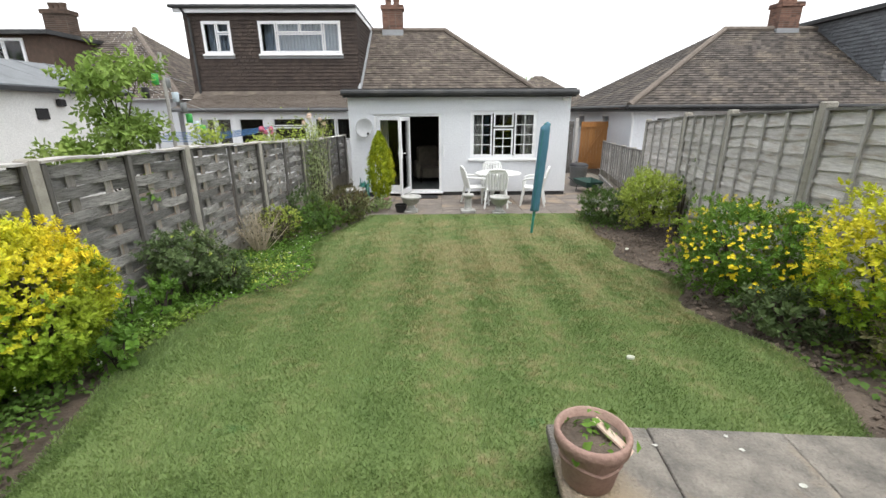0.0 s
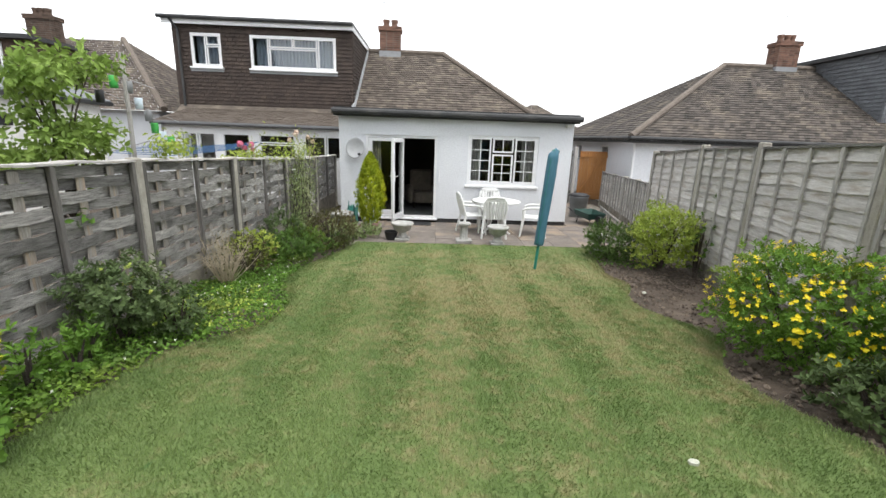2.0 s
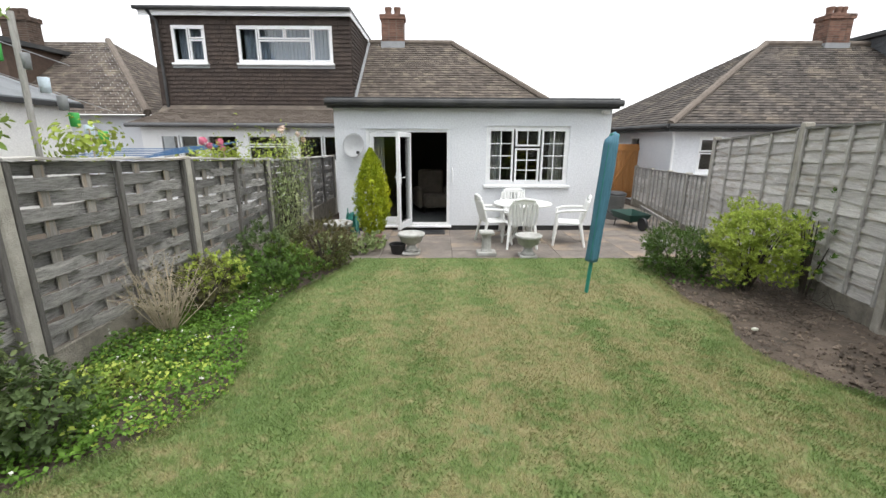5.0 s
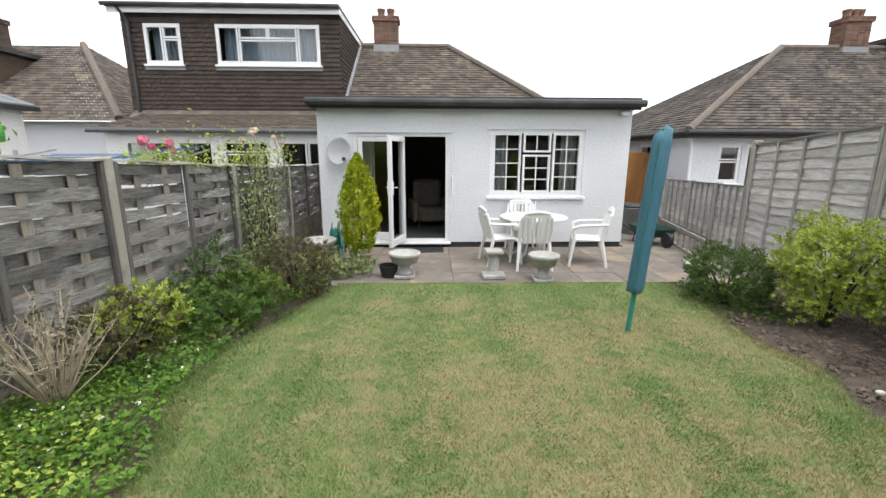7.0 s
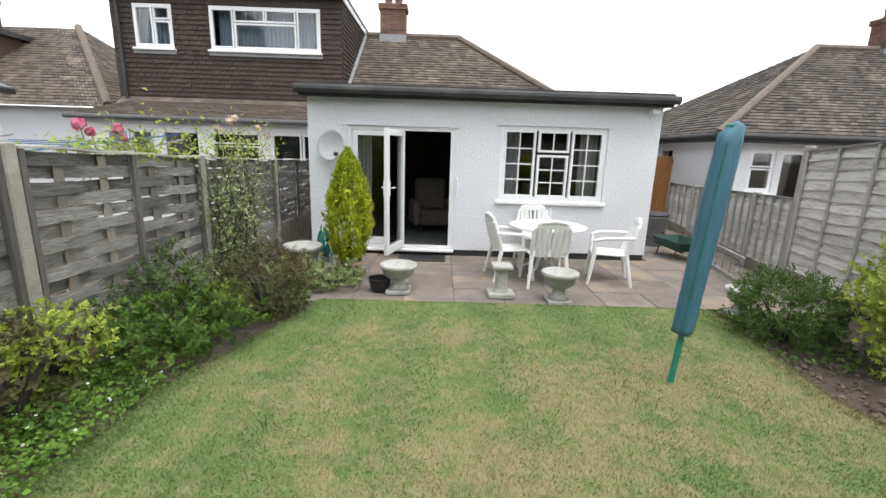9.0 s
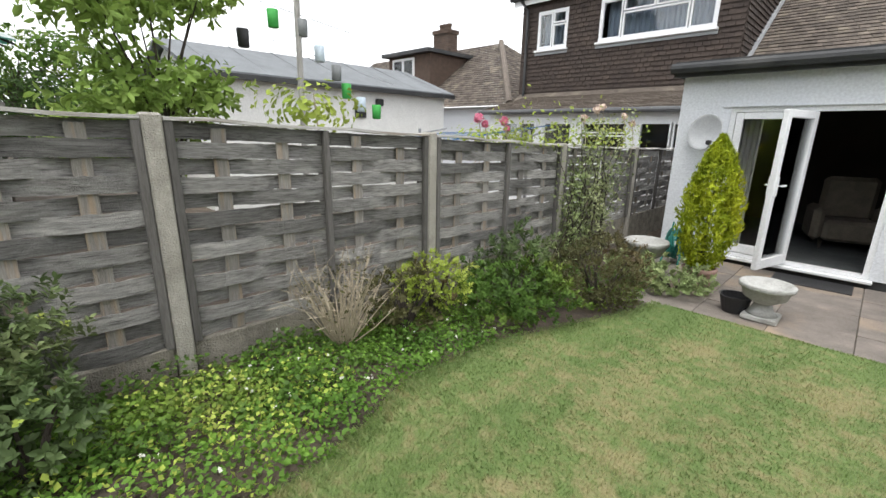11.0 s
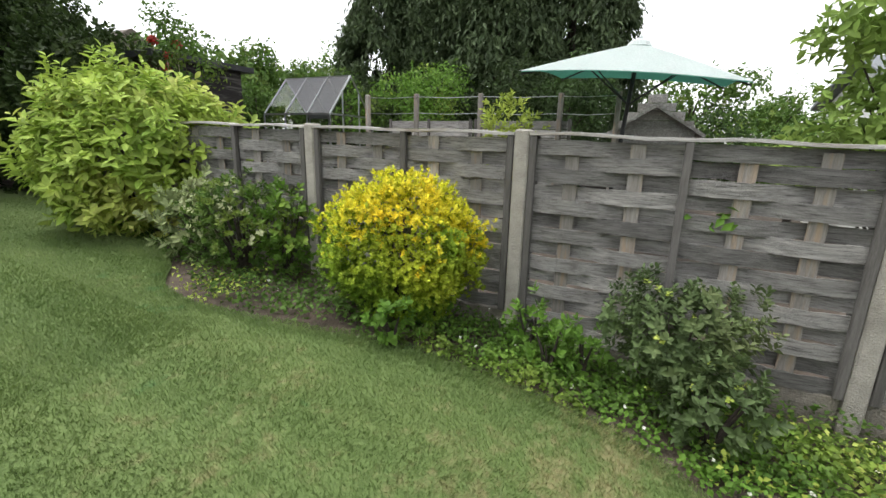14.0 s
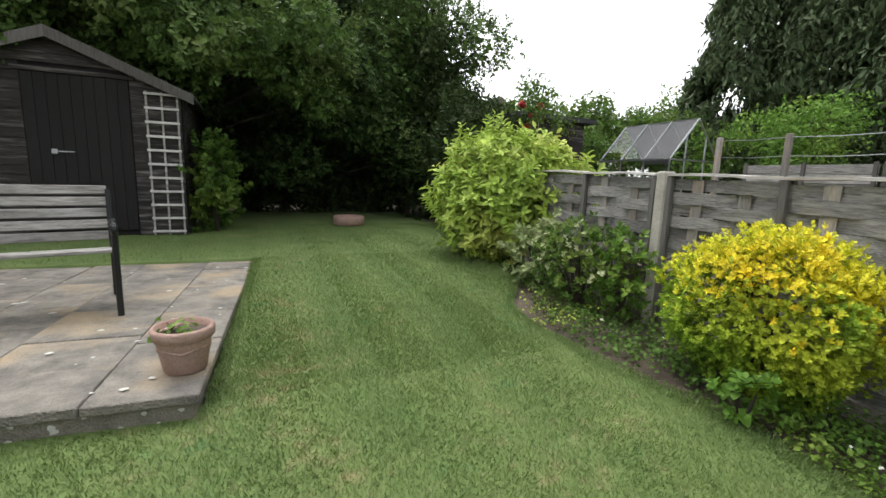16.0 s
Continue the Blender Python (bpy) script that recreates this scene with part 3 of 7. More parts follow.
def bush(name, label, at, r, h, n, leaf, material, seed, aspect=0.55, stems=7, low=0.0, flowers=None, droop=0.0, rough=0.22, up=0.3, category="shrub", shell=0.5, whorl=True, top=None, open_=0.75):
    """A shrub: stems from the ground and a crown of leaves, with flowers where it has them."""
    x, y = at
    z = ground_z(y)
    plant = thing(name, label, category, (x, y, z))
    g = np.random.default_rng(seed)
    for i in range(stems):
        a = g.uniform(0, 6.28)
        e = (math.cos(a) * r[0] * g.uniform(0.3, 0.75), math.sin(a) * r[1] * g.uniform(0.3, 0.75), h * g.uniform(0.55, 0.85))
        part("stem", Shape().tube([(e[0] * 0.12, e[1] * 0.12, -0.03), (e[0] * 0.5, e[1] * 0.5, e[2] * 0.5), e], [0.016, 0.010, 0.004], 5), "bark", plant)
    c = (0, 0, low + (h - low) / 2)
    p, d = puff(c, (r[0], r[1], (h - low) / 2), n, seed, shell, rough)
    k = max(1, n // 7)
    pick = np.repeat(np.arange(k), 7)
    shoot = g.random(k)[:, None] ** 3 * d[:k] * leaf * 1.6 + (0, 0, 1) * (g.random(k)[:, None] ** 4) * leaf * 1.5
    if whorl:
        p, d = p[:k] + shoot, d[:k] * 0.75 + (0, 0, up + 0.25) + g.normal(size=(k, 3)) * 0.3
        p[:, 2] = np.maximum(p[:, 2], 0.02)
        young = np.zeros(k, bool)
        if top:
            ph = 3.1 * p[:, 0] / r[0] + 2.3 * p[:, 1] / r[1]
            young = p[:, 2] / h + 0.10 * np.sin(2.2 * ph + seed) + 0.09 * g.normal(size=k) > top[1]
            part("young_foliage", whorl_mesh("young_foliage", p[young], d[young], leaf, aspect, top[0], 7, seed + 1, open_, droop), top[0], plant, top[2])
        part("foliage", whorl_mesh("foliage", p[~young], d[~young], leaf, aspect, material, 7, seed, open_, droop), material, plant)
    else:
        p, d = (p[:k] + shoot)[pick] + g.normal(size=(7 * k, 3)) * leaf * 0.5, d[:k][pick]
        p[:, 2] = np.maximum(p[:, 2], 0.01)
        part("foliage", cloud_mesh("foliage", p, leaf, aspect, material, up, d, droop, seed), material, plant)
    if flowers:
        fm, fn, fs, fl = flowers
        p, d = puff(c, (r[0] * 1.03, r[1] * 1.03, (h - low) / 2 * 1.03), fn * 3, seed + 9, 0.95, rough)
        keep = d[:, 2] > -0.35
        part("bloom", whorl_mesh("bloom", p[keep][:fn], d[keep][:fn] + (0, 0, 0.5), fs * 0.62, 0.85, fm, 5, seed + 3, 1.6), fm, plant, fl)
    return plant


# ---- ground ----
LEFT = ((-14, -3.2), (-6, -2.5), (-4.2, -1.9), (-2.9, -1.75), (-2.2, -1.5), (-1.7, -1.08), (-1.2, -0.98), (-0.55, -1.13), (0.2, -1.37), (0.9, -1.4), (1.7, -1.27), (2.0, -0.95), (2.47, -0.73), (3.1, -0.86), (3.6, -1.13), (4.5, -1.15), (5.7, -0.83), (6.6, -0.64))
RIGHT = ((-14, 6.0), (-3.99, 6.0), (-3.98, 1.06), (-0.79, 1.30), (-0.78, 2.85), (-0.3, 3.12), (0.3, 3.3), (0.7, 3.16), (1.1, 3.06), (1.5, 3.1), (1.9, 3.48), (2.3, 3.6), (2.7, 3.3), (3.1, 3.19), (3.5, 3.28), (4.0, 3.58), (4.5, 3.45), (5.4, 3.62), (6.6, 3.85))


def edge(table, y):
    ys, xs = zip(*table)
    return float(np.interp(y, ys, xs))


def left_x(y):
    return sum(edge(LEFT, y + k) for k in (-0.15, 0, 0.15)) / 3 + 0.02 * noise.noise((y * 5, 0, 0))


def right_x(y):
    return edge(RIGHT, y) if y < -0.6 else sum(edge(RIGHT, max(y + k, -0.76)) for k in (-0.15, 0, 0.15)) / 3 + 0.02 * noise.noise((y * 5, 4, 0))


def build_ground():
    s = Shape()
    xs = sorted({*np.linspace(-6, 8, 71).round(2), -1500, -300, -80, -30, -12, 14, 30, 80, 300, 1500})
    ys = sorted({*np.linspace(-10, 9, 96).round(2), -1500, -300, -80, -30, -14, 12, 20, 40, 100, 300, 1500})
    for y in ys:
        for x in xs:
            bed = -2.2 < x < 5.5 and -6 < y < 6.5
            s.v.append((x, y, ground_z(y) - 0.045 + (0.03 * noise.noise((x * 3, y * 3, 0)) + 0.03 * noise.noise((x * 9, y * 9, 5)) if bed else 0)))
    w = len(xs)
    s.f = [(j * w + i, j * w + i + 1, j * w + w + i + 1, j * w + w + i) for j in range(len(ys) - 1) for i in range(w - 1)]
    structure("ground", s, "soil", "dark crumbly soil of the beds and ground", "soil", True)
    s = Shape()
    ys, cols = sorted({*np.linspace(-9.6, 6.58, 203).round(3), -3.99, -3.98, -0.79, -0.78}), 26
    for y in ys:
        a, b = left_x(y), right_x(y)
        for i in range(cols):
            x = a + (b - a) * i / (cols - 1)
            lip = -0.03 if i in (0, cols - 1) else 0.0
            s.v.append((x, y, ground_z(y) + lip + 0.002 * noise.noise((x * 2, y * 2, 2))))
    s.f = [(j * cols + i, j * cols + i + 1, j * cols + cols + i + 1, j * cols + cols + i) for j in range(len(ys) - 1) for i in range(cols - 1)]
    structure("lawn", s, "turf", "mown green lawn with straw-coloured dry patches", "lawn", True)


def grass_blades(count, seed):
    g = np.random.default_rng(seed)
    y = np.concatenate([g.uniform(-7, 6.55, int(count * 0.5)), np.clip(g.normal(1.2, 2.2, int(count * 0.5)), -7, 6.55)])
    la, ra = np.array([left_x(v) for v in y]), np.array([right_x(v) for v in y])
    x = la + (np.minimum(ra, 4) - la) * g.random(len(y))
    keep = ~((x > 1.31 + 0.075 * (y + 0.66)) & (y > -4) & (y < -0.66 - 0.079 * (x - 1.3)))
    x, y = x[keep], y[keep]
    z = sum(ground_line(y + k) for k in (-0.8, -0.4, 0.0, 0.4, 0.8)) / 5
    n = len(x)
    a, h = g.uniform(0, 6.28, n), g.uniform(0.012, 0.032, n)
    w = 0.0032
    v = np.empty((n, 3, 3))
    base = np.stack([x, y, z - 0.006], 1)
    side = np.stack([np.cos(a), np.sin(a), 0 * a], 1) * w
    lean = np.stack([g.normal(0, 0.012, n), g.normal(0, 0.012, n) + 0.008 * np.sign(np.sin(x * 2 * math.pi / 0.74)), h], 1)
    v[:, 0], v[:, 1], v[:, 2] = base - side, base + side, base + lean
    me = bpy.data.meshes.new("grass")
    me.vertices.add(3 * n), me.loops.add(3 * n), me.polygons.add(n)
    me.vertices.foreach_set("co", v.ravel())
    me.loops.foreach_set("vertex_index", np.arange(3 * n))
    me.polygons.foreach_set("loop_start", np.arange(n) * 3)
    me.update(calc_edges=True)
    me.materials.append(M["blade"])
    tagged(new("grass", me), "short mown grass blades of the lawn", "grass", "", "stuff")


build_ground()
grass_blades(560000, 3)


# ---- house helpers ----
def wall(name, lo, hi, holes, material, label, axis="x", parent=None):
    """A wall with openings through it. holes: (a0, z0, a1, z1) along its length."""
    k = 0 if axis == "x" else 1
    cuts = sorted({lo[k], hi[k], *(h[0] for h in holes), *(h[2] for h in holes)})
    s = Shape()
    for a, b in zip(cuts, cuts[1:]):
        mid = (a + b) / 2
        zs = [lo[2]]
        for h in sorted((h for h in holes if h[0] < mid < h[2]), key=lambda h: h[1]):
            zs += [h[1], h[3]]
        zs.append(hi[2])
        for z0, z1 in zip(zs[::2], zs[1::2]):
            if z1 > z0 + 1e-4:
                p, q = list(lo), list(hi)
                p[k], q[k], p[2], q[2] = a, b, z0, z1
                s.box(p, q)
    return part(name, s, material, parent, label) if parent else structure(name, s, material, label, "wall")


def window(parent, x0, z0, x1, z1, y, bars, sill=True, curtain=None, cols=(), name="window"):
    """A casement in a wall facing -y. bars: (a0, b0, a1, b1, nx, nz): lights with their glazing bars."""
    w = part(name, Shape().box((x0, y, z0), (x0 + 0.055, y + 0.08, z1)).box((x1 - 0.055, y, z0), (x1, y + 0.08, z1)).box((x0 + 0.055, y, z0), (x1 - 0.055, y + 0.08, z0 + 0.06)).box((x0 + 0.055, y, z1 - 0.06), (x1 - 0.055, y + 0.08, z1)), "upvc", parent, "white plastic window")
    for a0, b0, a1, b1, nx, nz in bars:
        s, t = Shape(), 0.035
        s.box((a0, y - 0.012, b0), (a0 + t, y + 0.07, b1)).box((a1 - t, y - 0.012, b0), (a1, y + 0.07, b1))
        s.box((a0 + t, y - 0.012, b0), (a1 - t, y + 0.07, b0 + t)).box((a0 + t, y - 0.012, b1 - t), (a1 - t, y + 0.07, b1))
        for i in range(1, nx):
            x = a0 + t + (a1 - a0 - 2 * t) * i / nx
            s.box((x - 0.009, y + 0.012, b0 + t), (x + 0.009, y + 0.045, b1 - t))
        for i in range(1, nz):
            z = b0 + t + (b1 - b0 - 2 * t) * i / nz
            s.box((a0 + t, y + 0.014, z - 0.009), (a1 - t, y + 0.043, z + 0.009))
        part("casement", s, "upvc", w)
        for i in range(nx):
            for j in range(nz):
                pw, ph = (a1 - a0 - 2 * t) / nx, (b1 - b0 - 2 * t) / nz
                p = part("pane", Shape().box((a0 + t + i * pw, y + 0.026, b0 + t + j * ph), (a0 + t + (i + 1) * pw, y + 0.031, b0 + t + (j + 1) * ph)), "glass", w)
                p.visible_shadow = False
    if sill:
        part("sill", Shape().box((x0 - 0.05, y - 0.09, z0 - 0.06), (x1 + 0.05, y + 0.05, z0 - 0.001), None, 0.01), "upvc", w)
    return w


def pleats(x0, x1, y, z0, z1, depth=0.03, step=0.06):
    s, n = Shape(), max(6, int((x1 - x0) / step * 4))
    for i in range(n + 1):
        x = x0 + (x1 - x0) * i / n
        d = depth * math.sin(2 * math.pi * (x - x0) / step) + 0.008 * math.sin(31 * x)
        s.v += [(x, y + d, z0), (x, y + d, z1), (x, y + d + 0.006, z0), (x, y + d + 0.006, z1)]
    for i in range(n):
        k = 4 * i
        s.f += [(k, k + 4, k + 5, k + 1), (k + 2, k + 3, k + 7, k + 6), (k + 1, k + 5, k + 7, k + 3), (k, k + 2, k + 6, k + 4)]
    return s


def courses(quad, rows, width, seed, thick=0.022, jitter=0.006):
    """Overlapping tiles on a sloping or upright face. quad: eave left, eave right, top right, top left."""
    a, b, c, d = (Vector(p) for p in quad)
    nor = (b - a).cross(d - a).normalized()
    g = random.Random(seed)
    s = Shape()
    for r in range(rows):
        f0, f1 = r / rows, min(1, (r + 1.12) / rows)
        p0, q0, p1, q1 = a.lerp(d, f0), b.lerp(c, f0), a.lerp(d, f1), b.lerp(c, f1)
        span = (q0 - p0).length
        n = max(1, round(span / width))
        shift = 0.5 * (r % 2)
        for i in range(-1, n + 1):
            u0, u1 = max(0, (i + shift) / n), min(1, (i + 1 + shift) / n)
            if u1 - u0 < 1e-3:
                continue
            lift = nor * (thick + g.uniform(-jitter, jitter))
            gap = 0.004 / max(span, 0.1)
            v = [p0.lerp(q0, u0 + gap), p0.lerp(q0, u1 - gap), p1.lerp(q1, u1 - gap), p1.lerp(q1, u0 + gap)]
            s.add([v[0] + lift, v[1] + lift, v[2], v[3], v[0], v[1]], [(0, 1, 2, 3), (4, 5, 1, 0), (5, 2, 1), (4, 0, 3)])
    return s


def bricks(x0, y0, x1, y1, z0, z1, seed):
    s, g = Shape(), random.Random(seed)
    h, r, z = 0.075, 0, z0
    while z < z1 - 0.02:
        for (ax, ay, bx, by) in ((x0, y0, x1, y0), (x1, y0, x1, y1), (x1, y1, x0, y1), (x0, y1, x0, y0)):
            n = max(2, round(math.hypot(bx - ax, by - ay) / 0.225))
            for i in range(n):
                f0, f1 = (i + 0.03), (i + 0.97)
                px, py, qx, qy = ax + (bx - ax) * f0 / n, ay + (by - ay) * f0 / n, ax + (bx - ax) * f1 / n, ay + (by - ay) * f1 / n
                o = 0.008 + g.uniform(0, 0.006)
                nx, ny = (by - ay), -(bx - ax)
                l = math.hypot(nx, ny)
                nx, ny = nx / l * o, ny / l * o
                s.add([(px, py, z), (qx, qy, z), (qx, qy, z + h - 0.012), (px, py, z + h - 0.012), (px + nx, py + ny, z), (qx + nx, qy + ny, z), (qx + nx, qy + ny, z + h - 0.012), (px + nx, py + ny, z + h - 0.012)], [(4, 5, 6, 7), (0, 1, 5, 4), (3, 7, 6, 2), (0, 4, 7, 3), (1, 2, 6, 5)])
        z += h
        r += 1
    return s


def chimney(parent, x, y, z0, z1, w, d, material, pots, seed):
    c = part("chimney", Shape().box((x - w / 2, y - d / 2, z0), (x + w / 2, y + d / 2, z1)), "mortar", parent, "brick chimney stack")
    part("brickwork", bricks(x - w / 2, y - d / 2, x + w / 2, y + d / 2, z0, z1 - 0.16, seed), material, c)
    part("crown", bricks(x - w / 2 - 0.05, y - d / 2 - 0.05, x + w / 2 + 0.05, y + d / 2 + 0.05, z1 - 0.16, z1, seed + 1).box((x - w / 2 - 0.045, y - d / 2 - 0.045, z1 - 0.17), (x + w / 2 + 0.045, y + d / 2 + 0.045, z1 - 0.005)), material, c)
    for k in pots:
        part("chimney_pot", Shape().lathe((x + k, y, z1), [(0.13, -0.02), (0.11, 0.12), (0.13, 0.2), (0.135, 0.26), (0.10, 0.27), (0.09, 0.1)], 12), material, c)
    part("flashing", Shape().box((x - w / 2 - 0.03, y - d / 2 - 0.03, z0 + 0.02), (x + w / 2 + 0.03, y + d / 2 + 0.03, z0 + 0.28)), "lead", c)
    return c


def aerial(x, y, z, label="thin metal television aerial on a chimney"):
    t = thing("tv_aerial", label, "aerial", (x, y, z))
    part("mast", Shape().tube([(0, 0, 0), (0, 0, 0.9)], 0.012), "steel", t)
    b = part("boom", Shape().tube([(-0.5, 0.05, 0.85), (0.5, -0.05, 0.95)], 0.008), "steel", t)
    for i in range(7):
        x0 = -0.45 + i * 0.15
        part("rod", Shape().tube([(x0, -0.14, 0.86 + 0.015 * i), (x0, 0.14, 0.86 + 0.015 * i)], 0.004, 4), "steel", b)


# ---- the white extension and its house ----
house = thing("house", "bungalow with white rendered rear extension and tiled roof", "house", (0, 0, 0))
WX0, WX1, HY = -1.425, 4.156, 9.0
wall("wall", (WX0, HY, 0.06), (WX1, HY + 0.25, 2.5), [(-0.80, 0.05, 0.90, 2.03), (1.64, 0.92, 3.34, 2.095)], "render", "", "x", house)
part("plinth", Shape().box((WX0 + 0.01, HY + 0.02, -0.1), (WX1 - 0.01, HY + 0.24, 0.06)), "plinth", house)
part("side_wall", Shape().box((WX0, HY + 0.25, -0.1), (WX0 + 0.2, 13.2, 2.5)), "render", house)
part("side_wall", Shape().box((WX1 - 0.2, HY + 0.25, -0.1), (WX1, 13.2, 2.5)), "render", house)
# back wall and lining carry the room's shade in their dark colour
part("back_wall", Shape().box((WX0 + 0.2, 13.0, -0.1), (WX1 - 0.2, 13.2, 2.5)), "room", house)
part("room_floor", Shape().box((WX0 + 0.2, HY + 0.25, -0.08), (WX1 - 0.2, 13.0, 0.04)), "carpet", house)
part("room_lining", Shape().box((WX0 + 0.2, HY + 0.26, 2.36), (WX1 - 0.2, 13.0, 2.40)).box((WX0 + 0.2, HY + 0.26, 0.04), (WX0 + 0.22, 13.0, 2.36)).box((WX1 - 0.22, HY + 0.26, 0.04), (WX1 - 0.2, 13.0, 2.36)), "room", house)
part("flat_roof", Shape().box((WX0 - 0.06, HY - 0.17, 2.5), (WX1 + 0.05, 13.1, 2.58)), "felt", house)
part("fascia", Shape().box((WX0 - 0.08, HY - 0.2, 2.42), (WX1 + 0.06, HY - 0.171, 2.62)).box((WX1 + 0.051, HY - 0.17, 2.44), (WX1 + 0.075, 13.0, 2.60)).box((WX0 - 0.085, HY - 0.17, 2.44), (WX0 - 0.061, 13.0, 2.60)), "fascia", house, "black roofing felt fascia")
part("gutter", Shape().tube([(WX0 - 0.1, HY - 0.265, 2.53), (WX1 + 0.1, HY - 0.265, 2.52)], 0.065, 10), "fascia", house, "black plastic gutter")
part("soffit", Shape().box((WX0 - 0.05, HY - 0.165, 2.475), (WX1 + 0.04, HY - 0.003, 2.497)), "fascia", house)
part("drip_strip", Shape().box((1.56, HY - 0.03, 2.10), (3.44, HY - 0.002, 2.125)).box((-0.90, HY - 0.03, 2.035), (0.98, HY - 0.002, 2.06)), "render", house)
security = part("security_light", Shape().box((3.93, HY - 0.12, 2.33), (4.07, HY - 0.002, 2.41), None, 0.015), "plastic", house, "small white security light")

window(house, 1.64, 0.92, 3.34, 2.095, HY + 0.03, [(1.695, 0.98, 2.20, 2.035, 2, 4), (2.24, 1.70, 2.74, 2.035, 2, 1), (2.24, 0.98, 2.74, 1.66, 2, 3), (2.78, 0.98, 3.285, 2.035, 2, 4)])
for k, (x0, x1) in enumerate(((1.70, 2.0), (2.99, 3.29))):
    tagged(part("curtain", pleats(x0, x1, HY + 0.30, 0.9, 2.1), "curtain"), "pale drawn-back curtain at the window", "curtain", "window curtains")
tagged(part("curtain", pleats(-0.72, -0.48, HY + 0.36, 0.045, 2.1), "curtain"), "pale long curtain beside the glazed door", "curtain")

door = thing("glazed_door", "white plastic french doors with one leaf standing open", "door", (0, 0, 0), 0, "", "structure")
door.name = "door_1"
part("frame", Shape().box((-0.80, HY + 0.02, 0.05), (-0.74, HY + 0.1, 2.03)).box((0.84, HY + 0.02, 0.05), (0.90, HY + 0.1, 2.03)).box((-0.74, HY + 0.02, 1.97), (0.84, HY + 0.1, 2.03)).box((-0.74, HY + 0.02, 0.05), (0.84, HY + 0.1, 0.11)), "upvc", door)
part("threshold", Shape().box((-0.84, HY - 0.06, 0.02), (0.94, HY + 0.02, 0.06), None, 0.008), "upvc", door)


def leaf_of_door(name, w, h, m, handle=True):
    s = Shape()
    t, d = 0.085, 0.03
    for lo, hi in (((0, -d, 0), (t, d, h)), ((w - t, -d, 0), (w, d, h)), ((t, -d, 0), (w - t, d, 0.12)), ((t, -d, h - t), (w - t, d, h))):
        s.box(lo, hi, None, 0.006)
    l = part(name, s, "upvc", door)
    l.matrix_basis = m
    p = part("pane", Shape().box((t, -0.008, 0.12), (w - t, 0.008, h - t)), "glass", l)
    p.visible_shadow = False
    if handle:
        part("handle", Shape().box((w - 0.06, -0.05, 0.9), (w - 0.03, -d, 1.12)).tube([(w - 0.045, -0.05, 1.02), (w - 0.045, -0.08, 1.02), (w - 0.15, -0.085, 1.02)], 0.011).box((w - 0.06, d, 0.9), (w - 0.03, 0.05, 1.12)).tube([(w - 0.045, 0.05, 1.02), (w - 0.045, 0.08, 1.02), (w - 0.15, 0.085, 1.02)], 0.011), "upvc", l, "white lever handle")


leaf_of_door("fixed_leaf", 0.79, 1.85, pose(-0.735, HY + 0.06, 0.115), False)
leaf_of_door("open_leaf", 0.74, 1.86, pose(0.085, HY + 0.0, 0.10, 0, 0, -105))
tagged(part("doormat", Shape().box((0.05, 8.52, -0.035), (0.8, 8.92, -0.02), None, 0.004), "black_plastic"), "dark rubber doormat on the patio", "doormat")


def armchair(x, y, turn):
    t = thing("armchair", "beige upholstered wing armchair inside the room", "armchair", (x, y, 0.045), turn)
    part("seat", Shape().box((-0.32, -0.32, 0.12), (0.32, 0.3, 0.44), None, 0.05), "uphol", t)
    part("backrest", Shape().box((-0.33, 0.2, 0.4), (0.33, 0.36, 1.05), None, 0.06), "uphol", t)
    for k in (-1, 1):
        part("armrest", Shape().box((k * 0.4 - 0.07, -0.3, 0.12), (k * 0.4 + 0.07, 0.34, 0.62), None, 0.05), "uphol", t)
        for q in (-1, 1):
            part("leg", Shape().lathe((k * 0.32, q * 0.26, 0), [(0.02, 0), (0.03, 0.125)], 8), "bark", t)


armchair(0.55, 11.0, 15)
t = thing("side_table", "small wooden table by the window holding boxes", "table", (2.5, 10.1, 0.045))
part("tabletop", Shape().box((-0.5, -0.3, 0.70), (0.5, 0.3, 0.74), None, 0.008), "bark", t)
for k in (-1, 1):
    for q in (-1, 1):
        part("leg", Shape().box((k * 0.45 - 0.02, q * 0.25 - 0.02, 0), (k * 0.45 + 0.02, q * 0.25 + 0.02, 0.70)), "bark", t)
for k, hgt in ((-0.15, 0.36), (0.12, 0.28)):
    tagged(part("box", Shape().box((2.5 + k - 0.11, 10.0, 0.786), (2.5 + k + 0.11, 10.2, 0.786 + hgt), None, 0.01), "uphol"), "beige box on the table inside the window", "box")

# main roof: hipped, ridge running across
RY, RZ = 17.0, 5.2
part("roof", courses([(-1.9, 12.95, 2.5), (4.5, 12.95, 2.5), (1.15, RY, RZ), (-1.9, RY, RZ)], 30, 0.17, 1), "tile", house, "brown plain-tile roof with lichen")
part("hip_slope", courses([(4.5, 12.95, 2.5), (4.5, 21.0, 2.5), (1.15, RY, RZ), (1.15, RY - 0.01, RZ)], 30, 0.17, 2), "tile", house)
part("hip_ridge", Shape().tube([(4.5, 12.95, 2.56), (1.15, RY, RZ + 0.05)], 0.09, 8), "ridge", house)
part("ridge", Shape().tube([(-2.0, RY, RZ + 0.05), (1.2, RY, RZ + 0.05)], 0.09, 8), "ridge", house)
part("roof_core", Shape().add([(-7.5, 13.0, 2.4), (4.4, 13.0, 2.4), (1.1, RY, RZ - 0.05), (-7.5, RY, RZ - 0.05), (-7.5, 21, 2.4), (4.4, 21, 2.4)], [(0, 1, 2, 3), (1, 5, 2), (3, 2, 5, 4), (0, 3, 4), (0, 4, 5, 1)]), "tile", house)
